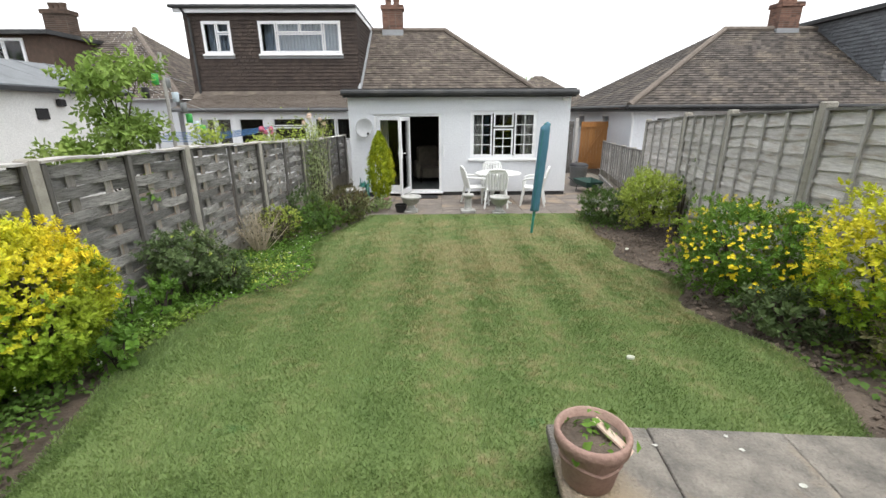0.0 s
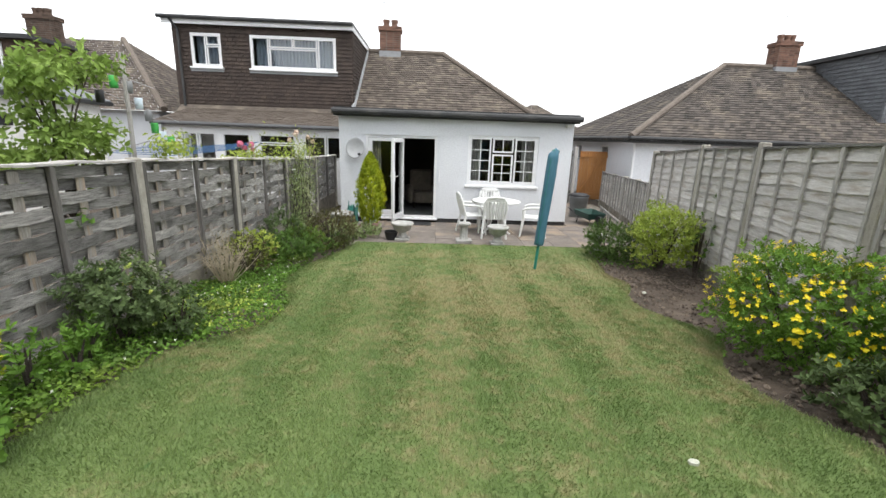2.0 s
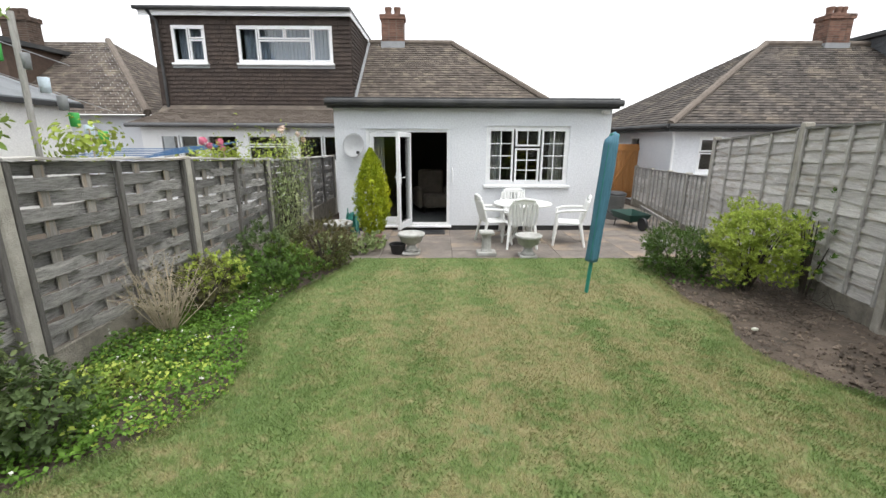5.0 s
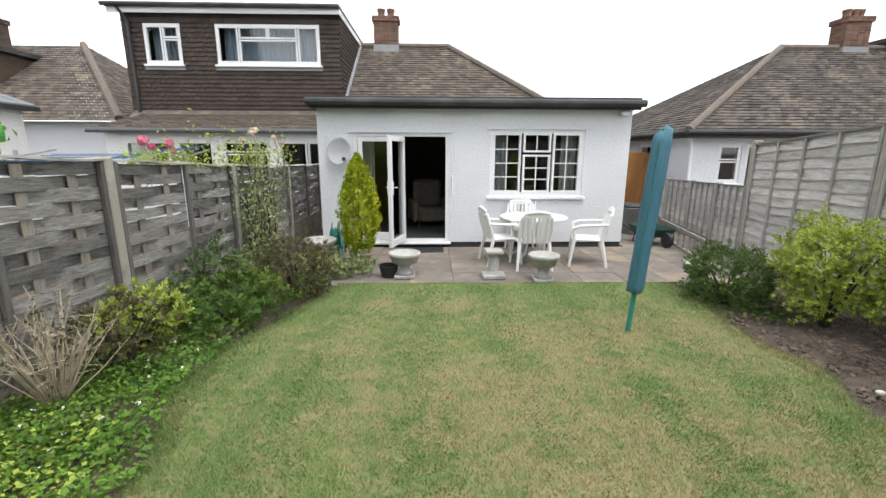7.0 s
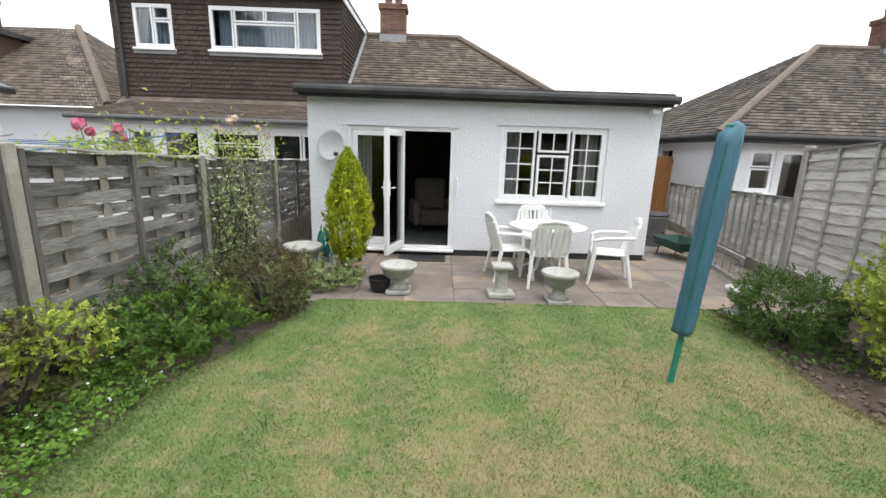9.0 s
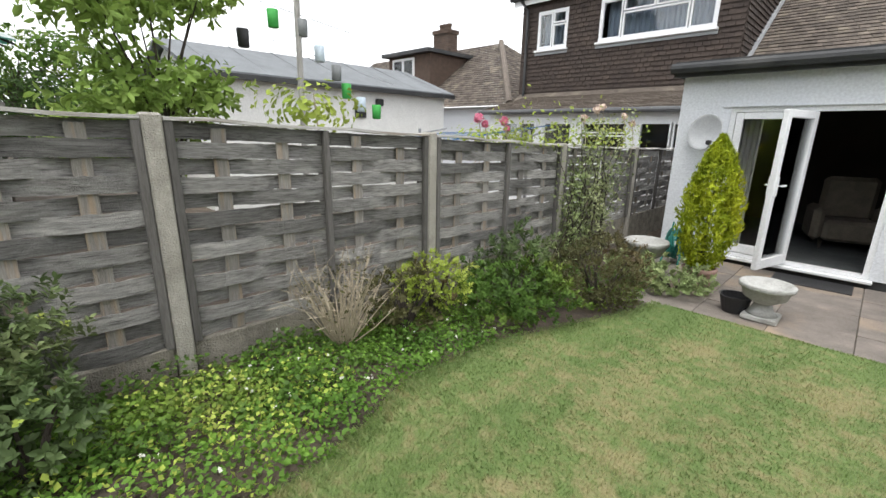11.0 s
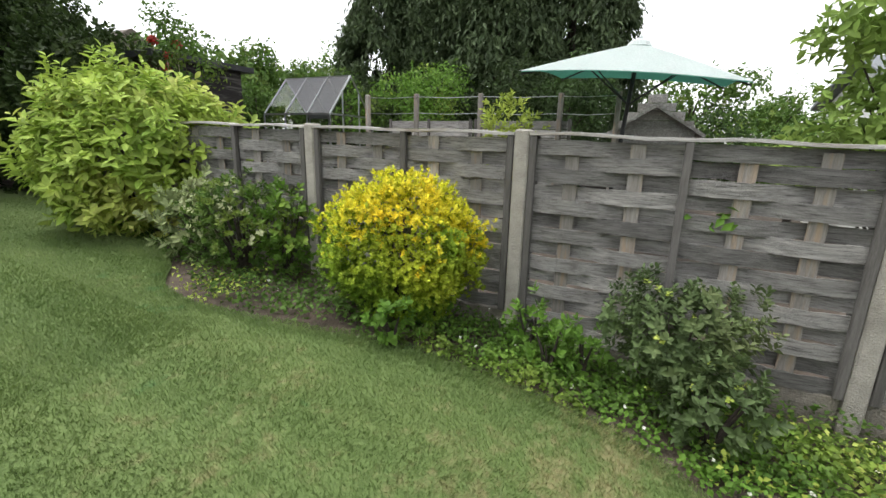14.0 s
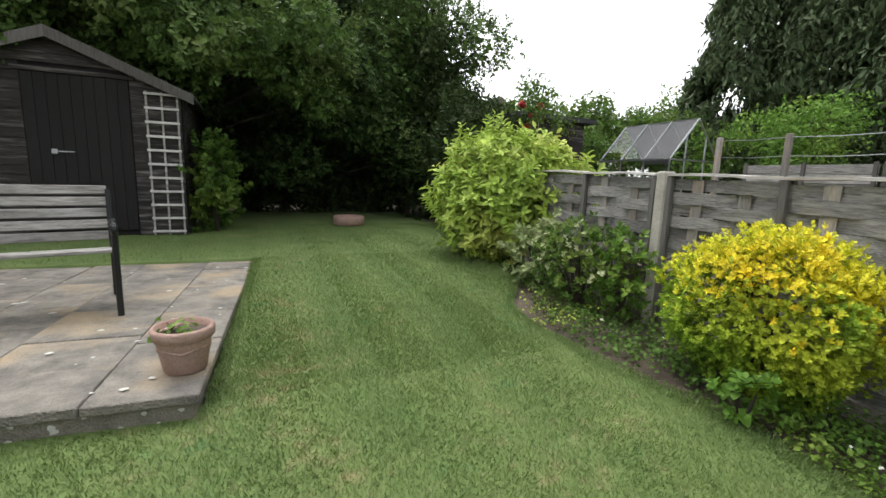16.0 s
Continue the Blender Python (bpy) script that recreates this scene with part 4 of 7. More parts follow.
part("valley", Shape().tube([(-1.85, 13.3, 2.75), (-1.85, RY - 0.1, RZ)], 0.07, 6), "lead", house, "grey lead valley strip")
part("eave_wall", Shape().box((-7.5, 13.21, -0.1), (4.3, 13.4, 2.45)), "render", house)
chimney(house, -0.95, RY, RZ - 0.25, 6.12, 0.78, 0.5, "brick", (-0.16, 0.16), 5)
aerial(-1.2, RY, 6.1)

# dormer of the adjoining half
neighbour = thing("neighbour_house", "adjoining house with dark tile-hung dormer and white windows", "house", (0, 0, 0))
DX0, DX1, DY = -7.55, -1.87, 13.6
wall("dormer_wall", (DX0, DY, 2.55), (DX1, DY + 0.2, 5.3), [(-7.0, 3.97, -6.05, 4.98), (-5.13, 3.97, -2.40, 4.98)], "hung_tile", "", "x", neighbour)
part("dormer_side", Shape().box((DX0, DY + 0.2, 2.5), (DX0 + 0.2, 19, 5.3)).box((DX1 - 0.2, DY + 0.2, 2.5), (DX1, 19, 5.3)), "hung_tile", neighbour)
# dark sheet added behind the dormer windows for the dim interior
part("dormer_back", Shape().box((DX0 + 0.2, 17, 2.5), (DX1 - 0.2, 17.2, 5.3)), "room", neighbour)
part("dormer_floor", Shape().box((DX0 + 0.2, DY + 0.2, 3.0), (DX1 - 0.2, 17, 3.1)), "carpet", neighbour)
for k, (x0, z0, x1, z1) in enumerate(((DX0, 2.62, DX1, 3.95), (DX0, 3.95, -7.0, 5.0), (-6.05, 3.95, -5.13, 5.0), (-2.40, 3.95, DX1, 5.0), (DX0, 5.0, DX1, 5.28))):
    part("tile_hanging", courses([(x0, DY - 0.005, z0), (x1, DY - 0.005, z0), (x1, DY - 0.005, z1), (x0, DY - 0.005, z1)], max(2, round((z1 - z0) / 0.115)), 0.165, 20 + k, 0.03), "hung_tile", neighbour, "dark brown hung tiles")
part("tile_hanging", courses([(DX1 + 0.005, DY, 2.62), (DX1 + 0.005, 18.5, 2.62), (DX1 + 0.005, 18.5, 5.28), (DX1 + 0.005, DY, 5.28)], 23, 0.165, 27, 0.03), "hung_tile", neighbour, "dark brown hung tiles")
part("dormer_roof", Shape().box((DX0 - 0.25, DY - 0.2, 5.33), (DX1 + 0.06, 19, 5.42)), "felt", neighbour)
part("dormer_fascia", Shape().box((DX0 - 0.22, DY - 0.17, 5.2), (DX1 + 0.03, DY - 0.14, 5.33)).box((DX1 + 0.031, DY - 0.17, 5.2), (DX1 + 0.055, 18.9, 5.33)), "upvc", neighbour, "white fascia board")
part("gutter", Shape().tube([(DX0 - 0.3, DY - 0.25, 5.38), (DX1 + 0.05, DY - 0.25, 5.37)], 0.055, 8), "fascia", neighbour)
part("downpipe", Shape().tube([(DX0 + 0.05, DY - 0.22, 5.33), (DX0 + 0.22, DY - 0.1, 5.05), (DX0 + 0.22, DY - 0.09, 2.7)], 0.04, 8), "fascia", neighbour, "black downpipe")
window(neighbour, -7.0, 3.97, -6.05, 4.98, DY - 0.02, [(-6.95, 4.03, -6.53, 4.92, 1, 1), (-6.50, 4.03, -6.10, 4.60, 1, 1), (-6.50, 4.63, -6.10, 4.92, 1, 1)])
window(neighbour, -5.13, 3.97, -2.40, 4.98, DY - 0.02, [(-5.08, 4.03, -4.55, 4.92, 1, 1), (-4.52, 4.03, -3.0, 4.60, 1, 1), (-4.52, 4.63, -3.77, 4.92, 1, 1), (-3.75, 4.63, -3.0, 4.92, 1, 1), (-2.97, 4.03, -2.45, 4.92, 1, 1)])
for x0, x1 in ((-6.95, -6.1), (-5.05, -2.5)):
    part("curtain", pleats(x0, x1, DY + 0.3, 3.9, 5.0, 0.04, 0.11), "blue_curtain", neighbour, "blue-grey curtains")
part("lead_apron", Shape().box((-7.05, DY - 0.05, 3.83), (-6.0, DY - 0.036, 3.905)).box((-5.18, DY - 0.05, 3.83), (-2.35, DY - 0.036, 3.905)), "lead", neighbour)
# lean-to below the dormer
part("lean_to_roof", courses([(-7.2, 11.45, 2.22), (-1.5, 11.45, 2.22), (-1.5, 13.6, 2.72), (-7.2, 13.6, 2.72)], 15, 0.2, 33), "ridge", neighbour, "weathered brown lean-to tiles")
part("lean_to_core", Shape().add([(-7.15, 11.5, 2.15), (-1.5, 11.5, 2.15), (-1.5, 13.6, 2.66), (-7.15, 13.6, 2.66)], [(0, 1, 2, 3)]), "fascia", neighbour)
part("gutter", Shape().tube([(-7.25, 11.4, 2.17), (-1.5, 11.4, 2.16)], 0.055, 8), "felt", neighbour)
LY = 11.6
wall("lean_to_wall", (-7.0, LY, -0.1), (-1.5, LY + 0.15, 2.14), [(-6.6, 0.9, -5.5, 1.98), (-5.4, 0.0, -4.5, 1.98), (-4.35, 1.2, -3.2, 1.98), (-3.05, 1.2, -1.65, 1.98)], "upvc", "white lean-to front", "x", neighbour)
window(neighbour, -6.6, 0.9, -5.5, 1.98, LY + 0.01, [(-6.54, 0.97, -6.07, 1.92, 1, 1), (-6.03, 0.97, -5.56, 1.92, 1, 1)], False)
window(neighbour, -5.4, 0.0, -4.5, 1.98, LY + 0.01, [(-5.34, 0.07, -4.56, 1.92, 1, 2)], False)
window(neighbour, -4.35, 1.2, -3.2, 1.98, LY + 0.01, [(-4.29, 1.27, -3.26, 1.65, 1, 1), (-4.29, 1.68, -3.26, 1.92, 1, 1)], False)
window(neighbour, -3.05, 1.2, -1.65, 1.98, LY + 0.01, [(-2.99, 1.27, -2.36, 1.92, 1, 1), (-2.33, 1.27, -1.71, 1.92, 1, 1)], False)
# added dark backing, painted as the shade inside the lean-to
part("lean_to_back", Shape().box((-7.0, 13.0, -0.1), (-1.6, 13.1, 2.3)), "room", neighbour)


# ---- bungalow beyond the side fence ----
bung = thing("neighbour_bungalow", "white bungalow with a lichened brown hipped roof", "house", (0, 0, 0))
BX, BY = 7.15, 12.1
wall("wall", (BX, BY, -0.1), (24, BY + 0.25, 2.2), [(7.85, 0.95, 8.45, 1.93), (8.55, 0.2, 9.2, 1.93)], "render", "", "x", bung)
wall("side_wall", (BX, BY + 0.25, -0.1), (BX + 0.25, 19.9, 2.2), [(14.2, 1.35, 14.9, 1.95), (17.0, 1.3, 17.8, 1.95)], "render", "", "y", bung)
# added dark sheets behind the glass in place of shaded rooms
part("inner_wall", Shape().box((BX + 0.5, BY + 1.2, -0.1), (23, BY + 1.3, 2.2)).box((BX + 0.7, BY + 1.4, -0.1), (BX + 0.8, 19.7, 2.2)), "room", bung)
window(bung, 7.85, 0.95, 8.45, 1.93, BY + 0.03, [(7.9, 1.01, 8.4, 1.5, 1, 1), (7.9, 1.53, 8.4, 1.88, 1, 1)])
window(bung, 8.55, 0.2, 9.2, 1.93, BY + 0.03, [(8.6, 0.26, 9.15, 1.88, 1, 1)], False)
for a, b in ((14.2, 14.9), (17.0, 17.8)):
    part("side_window", Shape().box((BX + 0.02, a, 1.35), (BX + 0.08, a + 0.06, 1.95)).box((BX + 0.02, b - 0.06, 1.35), (BX + 0.08, b, 1.95)).box((BX + 0.02, a + 0.06, 1.35), (BX + 0.08, b - 0.06, 1.41)).box((BX + 0.02, a + 0.06, 1.89), (BX + 0.08, b - 0.06, 1.95)), "upvc", bung)
EX, EY, EZ = 6.8, 11.75, 2.2
AX, AY, AZ = 12.0, 16.0, 5.05
part("roof", courses([(EX, EY, EZ), (24, EY, EZ), (24, AY, AZ), (AX, AY, AZ)], 34, 0.17, 41), "mossy_tile", bung, "brown plain tiles with pale lichen")
part("hip_slope", courses([(EX, 20.2, EZ), (EX, EY, EZ), (AX, AY, AZ), (AX, AY + 0.3, AZ)], 34, 0.17, 42), "mossy_tile", bung)
part("hip_ridge", Shape().tube([(EX, EY, EZ + 0.05), (AX, AY, AZ + 0.05)], 0.1, 8), "ridge", bung)
part("ridge", Shape().tube([(AX, AY, AZ + 0.04), (24, AY, AZ + 0.04)], 0.1, 8), "ridge", bung)
part("roof_core", Shape().add([(EX + 0.1, EY + 0.1, EZ - 0.05), (24, EY + 0.1, EZ - 0.05), (24, AY, AZ - 0.06), (AX, AY, AZ - 0.06), (AX, AY + 0.28, AZ - 0.06), (EX + 0.1, 20.2, EZ - 0.05), (24, 20.2, EZ - 0.05), (24, AY + 0.28, AZ - 0.06)], [(0, 1, 2, 3), (5, 0, 3, 4), (0, 5, 6, 1), (4, 7, 6, 5), (3, 2, 7, 4)]), "tile", bung)
part("gutter", Shape().tube([(EX - 0.06, EY - 0.07, EZ), (24, EY - 0.07, EZ)], 0.06, 8).tube([(EX - 0.07, EY - 0.06, EZ), (EX - 0.07, 20.2, EZ)], 0.06, 8), "fascia", bung, "black gutter")
part("fascia", Shape().box((EX, EY, EZ - 0.14), (24, EY + 0.02, EZ - 0.06)).box((EX, EY + 0.021, EZ - 0.14), (EX + 0.02, 20.2, EZ - 0.06)), "fascia", bung)
part("soffit", Shape().box((EX + 0.021, EY + 0.021, EZ - 0.13), (24, BY - 0.002, EZ - 0.1)).box((EX + 0.021, BY, EZ - 0.13), (BX - 0.002, 20.2, EZ - 0.1)), "upvc", bung)
part("downpipe", Shape().tube([(7.0, 11.95, EZ - 0.1), (7.1, 12.03, 1.8), (7.1, 12.03, -0.05)], 0.035, 8), "upvc", bung)
chimney(bung, 14.3, AY + 0.1, AZ - 0.25, 6.0, 0.8, 0.6, "brick", (-0.22, 0.02, 0.22), 45)
aerial(14.1, AY, 6.0)
GX = 15.6
part("dormer", Shape().box((GX, 12.9, 2.6), (24, 18, 5.25)), "slate_tile", bung, "grey slate-hung dormer")
part("tile_hanging", courses([(GX - 0.005, 18, 2.6), (GX - 0.005, 12.9, 2.6), (GX - 0.005, 12.9, 5.2), (GX - 0.005, 18, 5.2)], 20, 0.25, 47, 0.03), "slate_tile", bung)
part("tile_hanging", courses([(GX, 12.895, 2.6), (24, 12.895, 2.6), (24, 12.895, 5.2), (GX, 12.895, 5.2)], 20, 0.25, 48, 0.03), "slate_tile", bung)
part("dormer_roof", Shape().box((GX - 0.2, 12.65, 5.26), (24, 18.2, 5.4)), "fascia", bung)

# far bungalow past the side passage
far = thing("distant_house", "distant bungalow with a brown tiled roof", "house", (0, 0, 0))
part("wall", Shape().box((6.0, 33, -0.1), (13, 41, 2.6)), "render", far)
part("roof", courses([(5.6, 32.6, 2.5), (13.4, 32.6, 2.5), (9.8, 37, 5.0), (9.2, 37, 5.0)], 22, 0.3, 51), "tile", far)
part("roof", courses([(5.6, 41, 2.5), (5.6, 32.6, 2.5), (9.2, 37, 5.0), (9.2, 37.1, 5.0)], 22, 0.3, 52), "tile", far)

# ---- garage and house across the other garden ----
gar = thing("garage", "long white rendered garage with a grey felt roof", "garage", (0, 0, 0))
part("wall", Shape().box((-12.5, 4.9, -0.1), (-8.55, 11.35, 2.62)), "garage_white", gar)
part("gable", Shape().prism([(-12.5, 2.62), (-8.55, 2.62), (-10.5, 3.33)], 11.2, 11.34).prism([(-12.5, 2.62), (-8.55, 2.62), (-10.5, 3.33)], 4.91, 5.05), "garage_white", gar)
part("roof", Shape().prism([(-8.35, 2.62), (-8.35, 2.70), (-10.5, 3.46), (-12.7, 2.70), (-12.7, 2.62), (-10.5, 3.38)], 4.7, 11.55), "garage_felt", gar)
for k in range(7):
    y = 5.2 + k
    part("batten", Shape().tube([(-8.4, y, 2.70), (-10.5, y, 3.47)], 0.018, 5), "garage_felt", gar)
part("gutter", Shape().box((-8.36, 4.7, 2.56), (-8.30, 11.55, 2.66)), "fascia", gar)
part("vent", Shape().box((-8.56, 8.3, 1.95), (-8.50, 8.6, 2.2)), "black_plastic", gar)
part("floodlight", Shape().box((-8.54, 8.9, 2.25), (-8.42, 9.1, 2.42), None, 0.02), "black_plastic", gar)

fh = thing("corner_house", "brick house with brown hipped roof, dormer and chimney", "house", (0, 0, 0))
part("wall", Shape().box((-22, 15.2, -0.1), (-9.2, 24, 2.6)), "render", fh)
part("roof", courses([(-22.3, 14.8, 2.6), (-8.8, 14.8, 2.6), (-12.6, 19, 5.6), (-22.3, 19, 5.6)], 30, 0.25, 61), "tile", fh)
part("roof", courses([(-8.8, 14.8, 2.6), (-8.8, 24, 2.6), (-12.6, 19.2, 5.6), (-12.6, 19, 5.6)], 30, 0.25, 62), "tile", fh)
part("hip_ridge", Shape().tube([(-8.8, 14.8, 2.66), (-12.6, 19, 5.65)], 0.12, 8), "ridge", fh)
part("dormer", Shape().box((-16.5, 15.6, 3.0), (-13.7, 19, 4.9)), "brown_brick", fh)
part("dormer_roof", Shape().box((-16.7, 15.3, 4.9), (-13.5, 19, 5.05)), "fascia", fh)
window(fh, -16.2, 3.9, -14.7, 4.8, 15.55, [(-16.15, 3.96, -15.47, 4.74, 1, 1), (-15.43, 3.96, -14.75, 4.74, 1, 1)])
chimney(fh, -14.2, 17.0, 4.4, 6.0, 0.9, 0.6, "brown_brick", (-0.22, 0.0, 0.22), 65)


# ---- woven fence along the garden ----
FX = -2.08
POSTS = [(11.4, 1.40), (9.2, 1.44), (6.97, 1.506), (4.74, 1.608), (2.675, 1.685), (0.749, 1.731), (-1.056, 1.765), (-2.86, 1.80), (-4.7, 1.84)]


def slat_mesh(phase):
    """A split-wood slat of unit length, woven before and behind four uprights."""
    s, n, g = Shape(), 24, random.Random(3 + phase)
    k = [g.uniform(-0.004, 0.004) for _ in range(n + 1)]
    for i in range(n + 1):
        u = i / n
        d = 0.027 * math.sin(2 * math.pi * u + (math.pi if phase % 2 else 0)) * (1 if 0.04 < u < 0.96 else 0.4)
        hi, lo = 0.0535 + k[i], -0.0535 + k[n - i] * 0.8
        s.v += [(u, d - 0.004, lo), (u, d - 0.004, hi), (u, d + 0.004, hi), (u, d + 0.004, lo)]
    for i in range(n):
        q = 4 * i
        s.f += [(q, q + 4, q + 5, q + 1), (q + 1, q + 5, q + 6, q + 2), (q + 2, q + 6, q + 7, q + 3), (q + 3, q + 7, q + 4, q)]
    s.f += [(0, 1, 2, 3), (4 * n + 3, 4 * n + 2, 4 * n + 1, 4 * n)]
    return s.mesh("slat", M["old_wood"])


SLATS = [slat_mesh(i) for i in range(4)]
UPRIGHT = Shape().box((-0.043, -0.005, 0), (0.043, 0.005, 1), None, 0.002).mesh("upright", M["old_upright"])
BATTEN = Shape().box((-0.022, -0.02, 0), (0.022, 0.02, 1), None, 0.004).mesh("batten", M["batten"])


def rounded_post(name, w, d, h, material):
    return Shape().box((-w / 2, -d / 2, 0), (w / 2, d / 2, h), None, 0.012).mesh(name, M[material])


woven = thing("woven_fence", "weathered grey woven timber fence with concrete posts", "fence")
lapped = thing("lapped_fence", "silver-grey lapped board fence with concrete posts", "fence")


def woven_panel(y0, z0, y1, z1, seed):
    """One panel between posts; it runs from y0 down to y1."""
    g = random.Random(seed)
    a, b = y0 - 0.055, y1 + 0.055
    length = a - b
    base = min(ground_z(y0), ground_z(y1)) if y0 < 5 else 0.05
    foot0 = max(0.36, base + 0.12) if y0 > 0 else base + 0.15
    foot0 = min(foot0, 0.55 if y0 > 0 else 1.0)
    tilt = (z1 - z0) / length
    h = z0 - foot0
    s, n = Shape(), 16
    for i in range(n + 1):
        u = length * i / n
        z = h + tilt * u + 0.006 * math.sin(7 * u + seed) + g.uniform(-0.003, 0.003)
        s.v += [(u, -0.06, z), (u, 0.06, z), (u, 0.06, z + 0.018), (u, -0.06, z + 0.022)]
    for i in range(n):
        q = 4 * i
        s.f += [(q + j, q + 4 + j, q + 4 + (j + 1) % 4, q + (j + 1) % 4) for j in range(4)]
    s.f += [(0, 1, 2, 3), (4 * n + 3, 4 * n + 2, 4 * n + 1, 4 * n)]
    t = part("fence_panel", s, "pale_wood", woven)
    t.matrix_basis = pose(FX, a, foot0, 0, 0, -90)

    def put(name, me, u, d, z, sx, sz, roll=0.0, par=t):
        ob = new(name, me)
        ob.parent = par
        ob.matrix_basis = Matrix.Translation((u, d, z)) @ Matrix.Rotation(roll, 4, "Y") @ Matrix.Diagonal((sx, 1, sz, 1))
        return ob

    rows = max(6, round(h / 0.097))
    step = (h - 0.03) / rows
    for half in range(2):
        u0, w = half * length / 2, length / 2
        for r in range(rows):
            z = 0.05 + step * r + tilt * (u0 + w / 2) * r / rows + g.uniform(-0.006, 0.006)
            put("slat", SLATS[(r % 2) + 2 * g.randrange(2)], u0 + 0.015, g.uniform(-0.002, 0.002), z, w - 0.03, step / 0.108, -math.atan(tilt) * r / rows + g.gauss(0, 0.006))
        for k in (0.29, 0.71):
            u = u0 + w * k + g.uniform(-0.02, 0.02)
            put("upright", UPRIGHT, u, 0, 0.0, 1, h + tilt * u - 0.03, g.gauss(0, 0.01))
    for u in (0.022, length / 2, length - 0.022):
        put("batten", BATTEN, u, 0.034, 0.0, 1, h + tilt * u - 0.005)
        put("batten", BATTEN, u, -0.034, 0.0, 1, h + tilt * u - 0.005)
    part("gravel_board", Shape().box((FX - 0.025, b - 0.0, min(ground_z(y0), ground_z(y1)) - 0.1), (FX + 0.025, a, foot0 - 0.004), None, 0.006), "gravel_board", woven, "mossy concrete gravel board")


for i, ((y0, z0), (y1, z1)) in enumerate(zip(POSTS, POSTS[1:])):
    woven_panel(y0, z0, y1, z1, 100 + i)
for y, z in POSTS:
    p = new("fence_post", rounded_post("fence_post", 0.115, 0.10, z + 0.035 - ground_z(y) + 0.15, "concrete"))
    p.parent = woven
    p.matrix_basis = pose(FX, y, ground_z(y) - 0.15, 0, 0, 0)
    tagged(p, "pitted grey concrete post")


# ---- lapped board fence on the other side ----
def lap_panel(p, q, z0, z1, base, seed, material="pale_wood", lean=0.0):
    g = random.Random(seed)
    length = math.hypot(q[0] - p[0], q[1] - p[1]) - 0.11
    ang = math.degrees(math.atan2(q[1] - p[1], q[0] - p[0]))
    ux, uy = math.cos(radians(ang)), math.sin(radians(ang))
    h, tilt = z0 - base, (z1 - z0) / length
    t = part("fence_panel", Shape().add([(0, -0.02, h), (length, -0.02, h + tilt * length), (length, 0.06, h + tilt * length), (0, 0.06, h), (0, -0.02, h + 0.025), (length, -0.02, h + tilt * length + 0.025), (length, 0.06, h + tilt * length + 0.025), (0, 0.06, h + 0.025)], [(3, 2, 1, 0), (4, 5, 6, 7), (0, 1, 5, 4), (1, 2, 6, 5), (2, 3, 7, 6), (3, 0, 4, 7)]), "pale_batten", lapped)
    t.matrix_basis = pose(p[0] + ux * 0.055, p[1] + uy * 0.055, base, 0, 0, ang)
    n = max(5, round(h / 0.13))
    for r in range(n):
        s, m = Shape(), 14
        ph = g.uniform(0, 6)
        for i in range(m + 1):
            u = length * i / m
            lo = h * r / n + tilt * u * r / n + 0.012 * math.sin(5 * u + ph) + g.uniform(-0.004, 0.004)
            hi = h * (r + 1) / n + tilt * u * (r + 1) / n + (0.03 if r < n - 1 else 0)
            s.v += [(u, 0.034 + 0.005 * math.sin(9 * u + ph), lo), (u, 0.002, hi), (u, -0.006, hi), (u, 0.02, lo)]
        for i in range(m):
            k = 4 * i
            s.f += [(k + j, k + 4 + j, k + 4 + (j + 1) % 4, k + (j + 1) % 4) for j in range(4)]
        s.f += [(0, 1, 2, 3), (4 * m + 3, 4 * m + 2, 4 * m + 1, 4 * m)]
        part("board", s, material, t)
    for k in range(5):
        u = 0.02 + (length - 0.04) * k / 4
        part("batten", Shape().box((u - 0.02, 0.036, 0), (u + 0.02, 0.06, h + tilt * u), None, 0.004), "pale_batten" if material == "pale_wood" else material, t)
    part("capping", Shape().add([(0, -0.02, h), (length, -0.02, h + tilt * length), (length, 0.06, h + tilt * length), (0, 0.06, h), (0, -0.02, h + 0.025), (length, -0.02, h + tilt * length + 0.025), (length, 0.06, h + tilt * length + 0.025), (0, 0.06, h + 0.025)], [(3, 2, 1, 0), (4, 5, 6, 7), (0, 1, 5, 4), (1, 2, 6, 5), (2, 3, 7, 6), (3, 0, 4, 7)]), "pale_batten", t)
    s = Shape().box((0, -0.02, -0.3), (length, 0.03, -0.004), None, 0.005)
    b = part("gravel_board", s, "gravel_board", lapped, "concrete gravel board")
    b.matrix_basis = t.matrix_basis.copy()


LAP = [(4.25, -3.9, 2.2), (4.22, -2.05, 2.15), (4.22, -0.15, 2.12), (4.37, 1.75, 2.09), (4.77, 3.66, 2.03), (5.12, 5.35, 1.99), (5.64, 7.86, 1.84)]
for i, (p, q) in enumerate(zip(LAP, LAP[1:])):
    base = max(ground_z(p[1]), ground_z(q[1])) + 0.16
    lap_panel(p, q, p[2] - 0.03, q[2] - 0.03, base, 200 + i)
LOW = [(5.64, 7.86, 1.16), (5.89, 9.0, 1.13), (6.13, 10.2, 1.10), (6.4, 11.6, 1.06), (6.7, 13.2, 1.04)]
for i, (p, q) in enumerate(zip(LOW, LOW[1:])):
    lap_panel(p, q, p[2], q[2], 0.12, 230 + i)
for x, y, z in LAP + LOW[1:]:
    o = new("fence_post", rounded_post("fence_post", 0.11, 0.10, z - ground_z(y) + 0.2, "concrete"))
    o.parent = lapped
    o.matrix_basis = pose(x, y, ground_z(y) - 0.15, 0, 0, -12)
    tagged(o, "smooth pale concrete post")


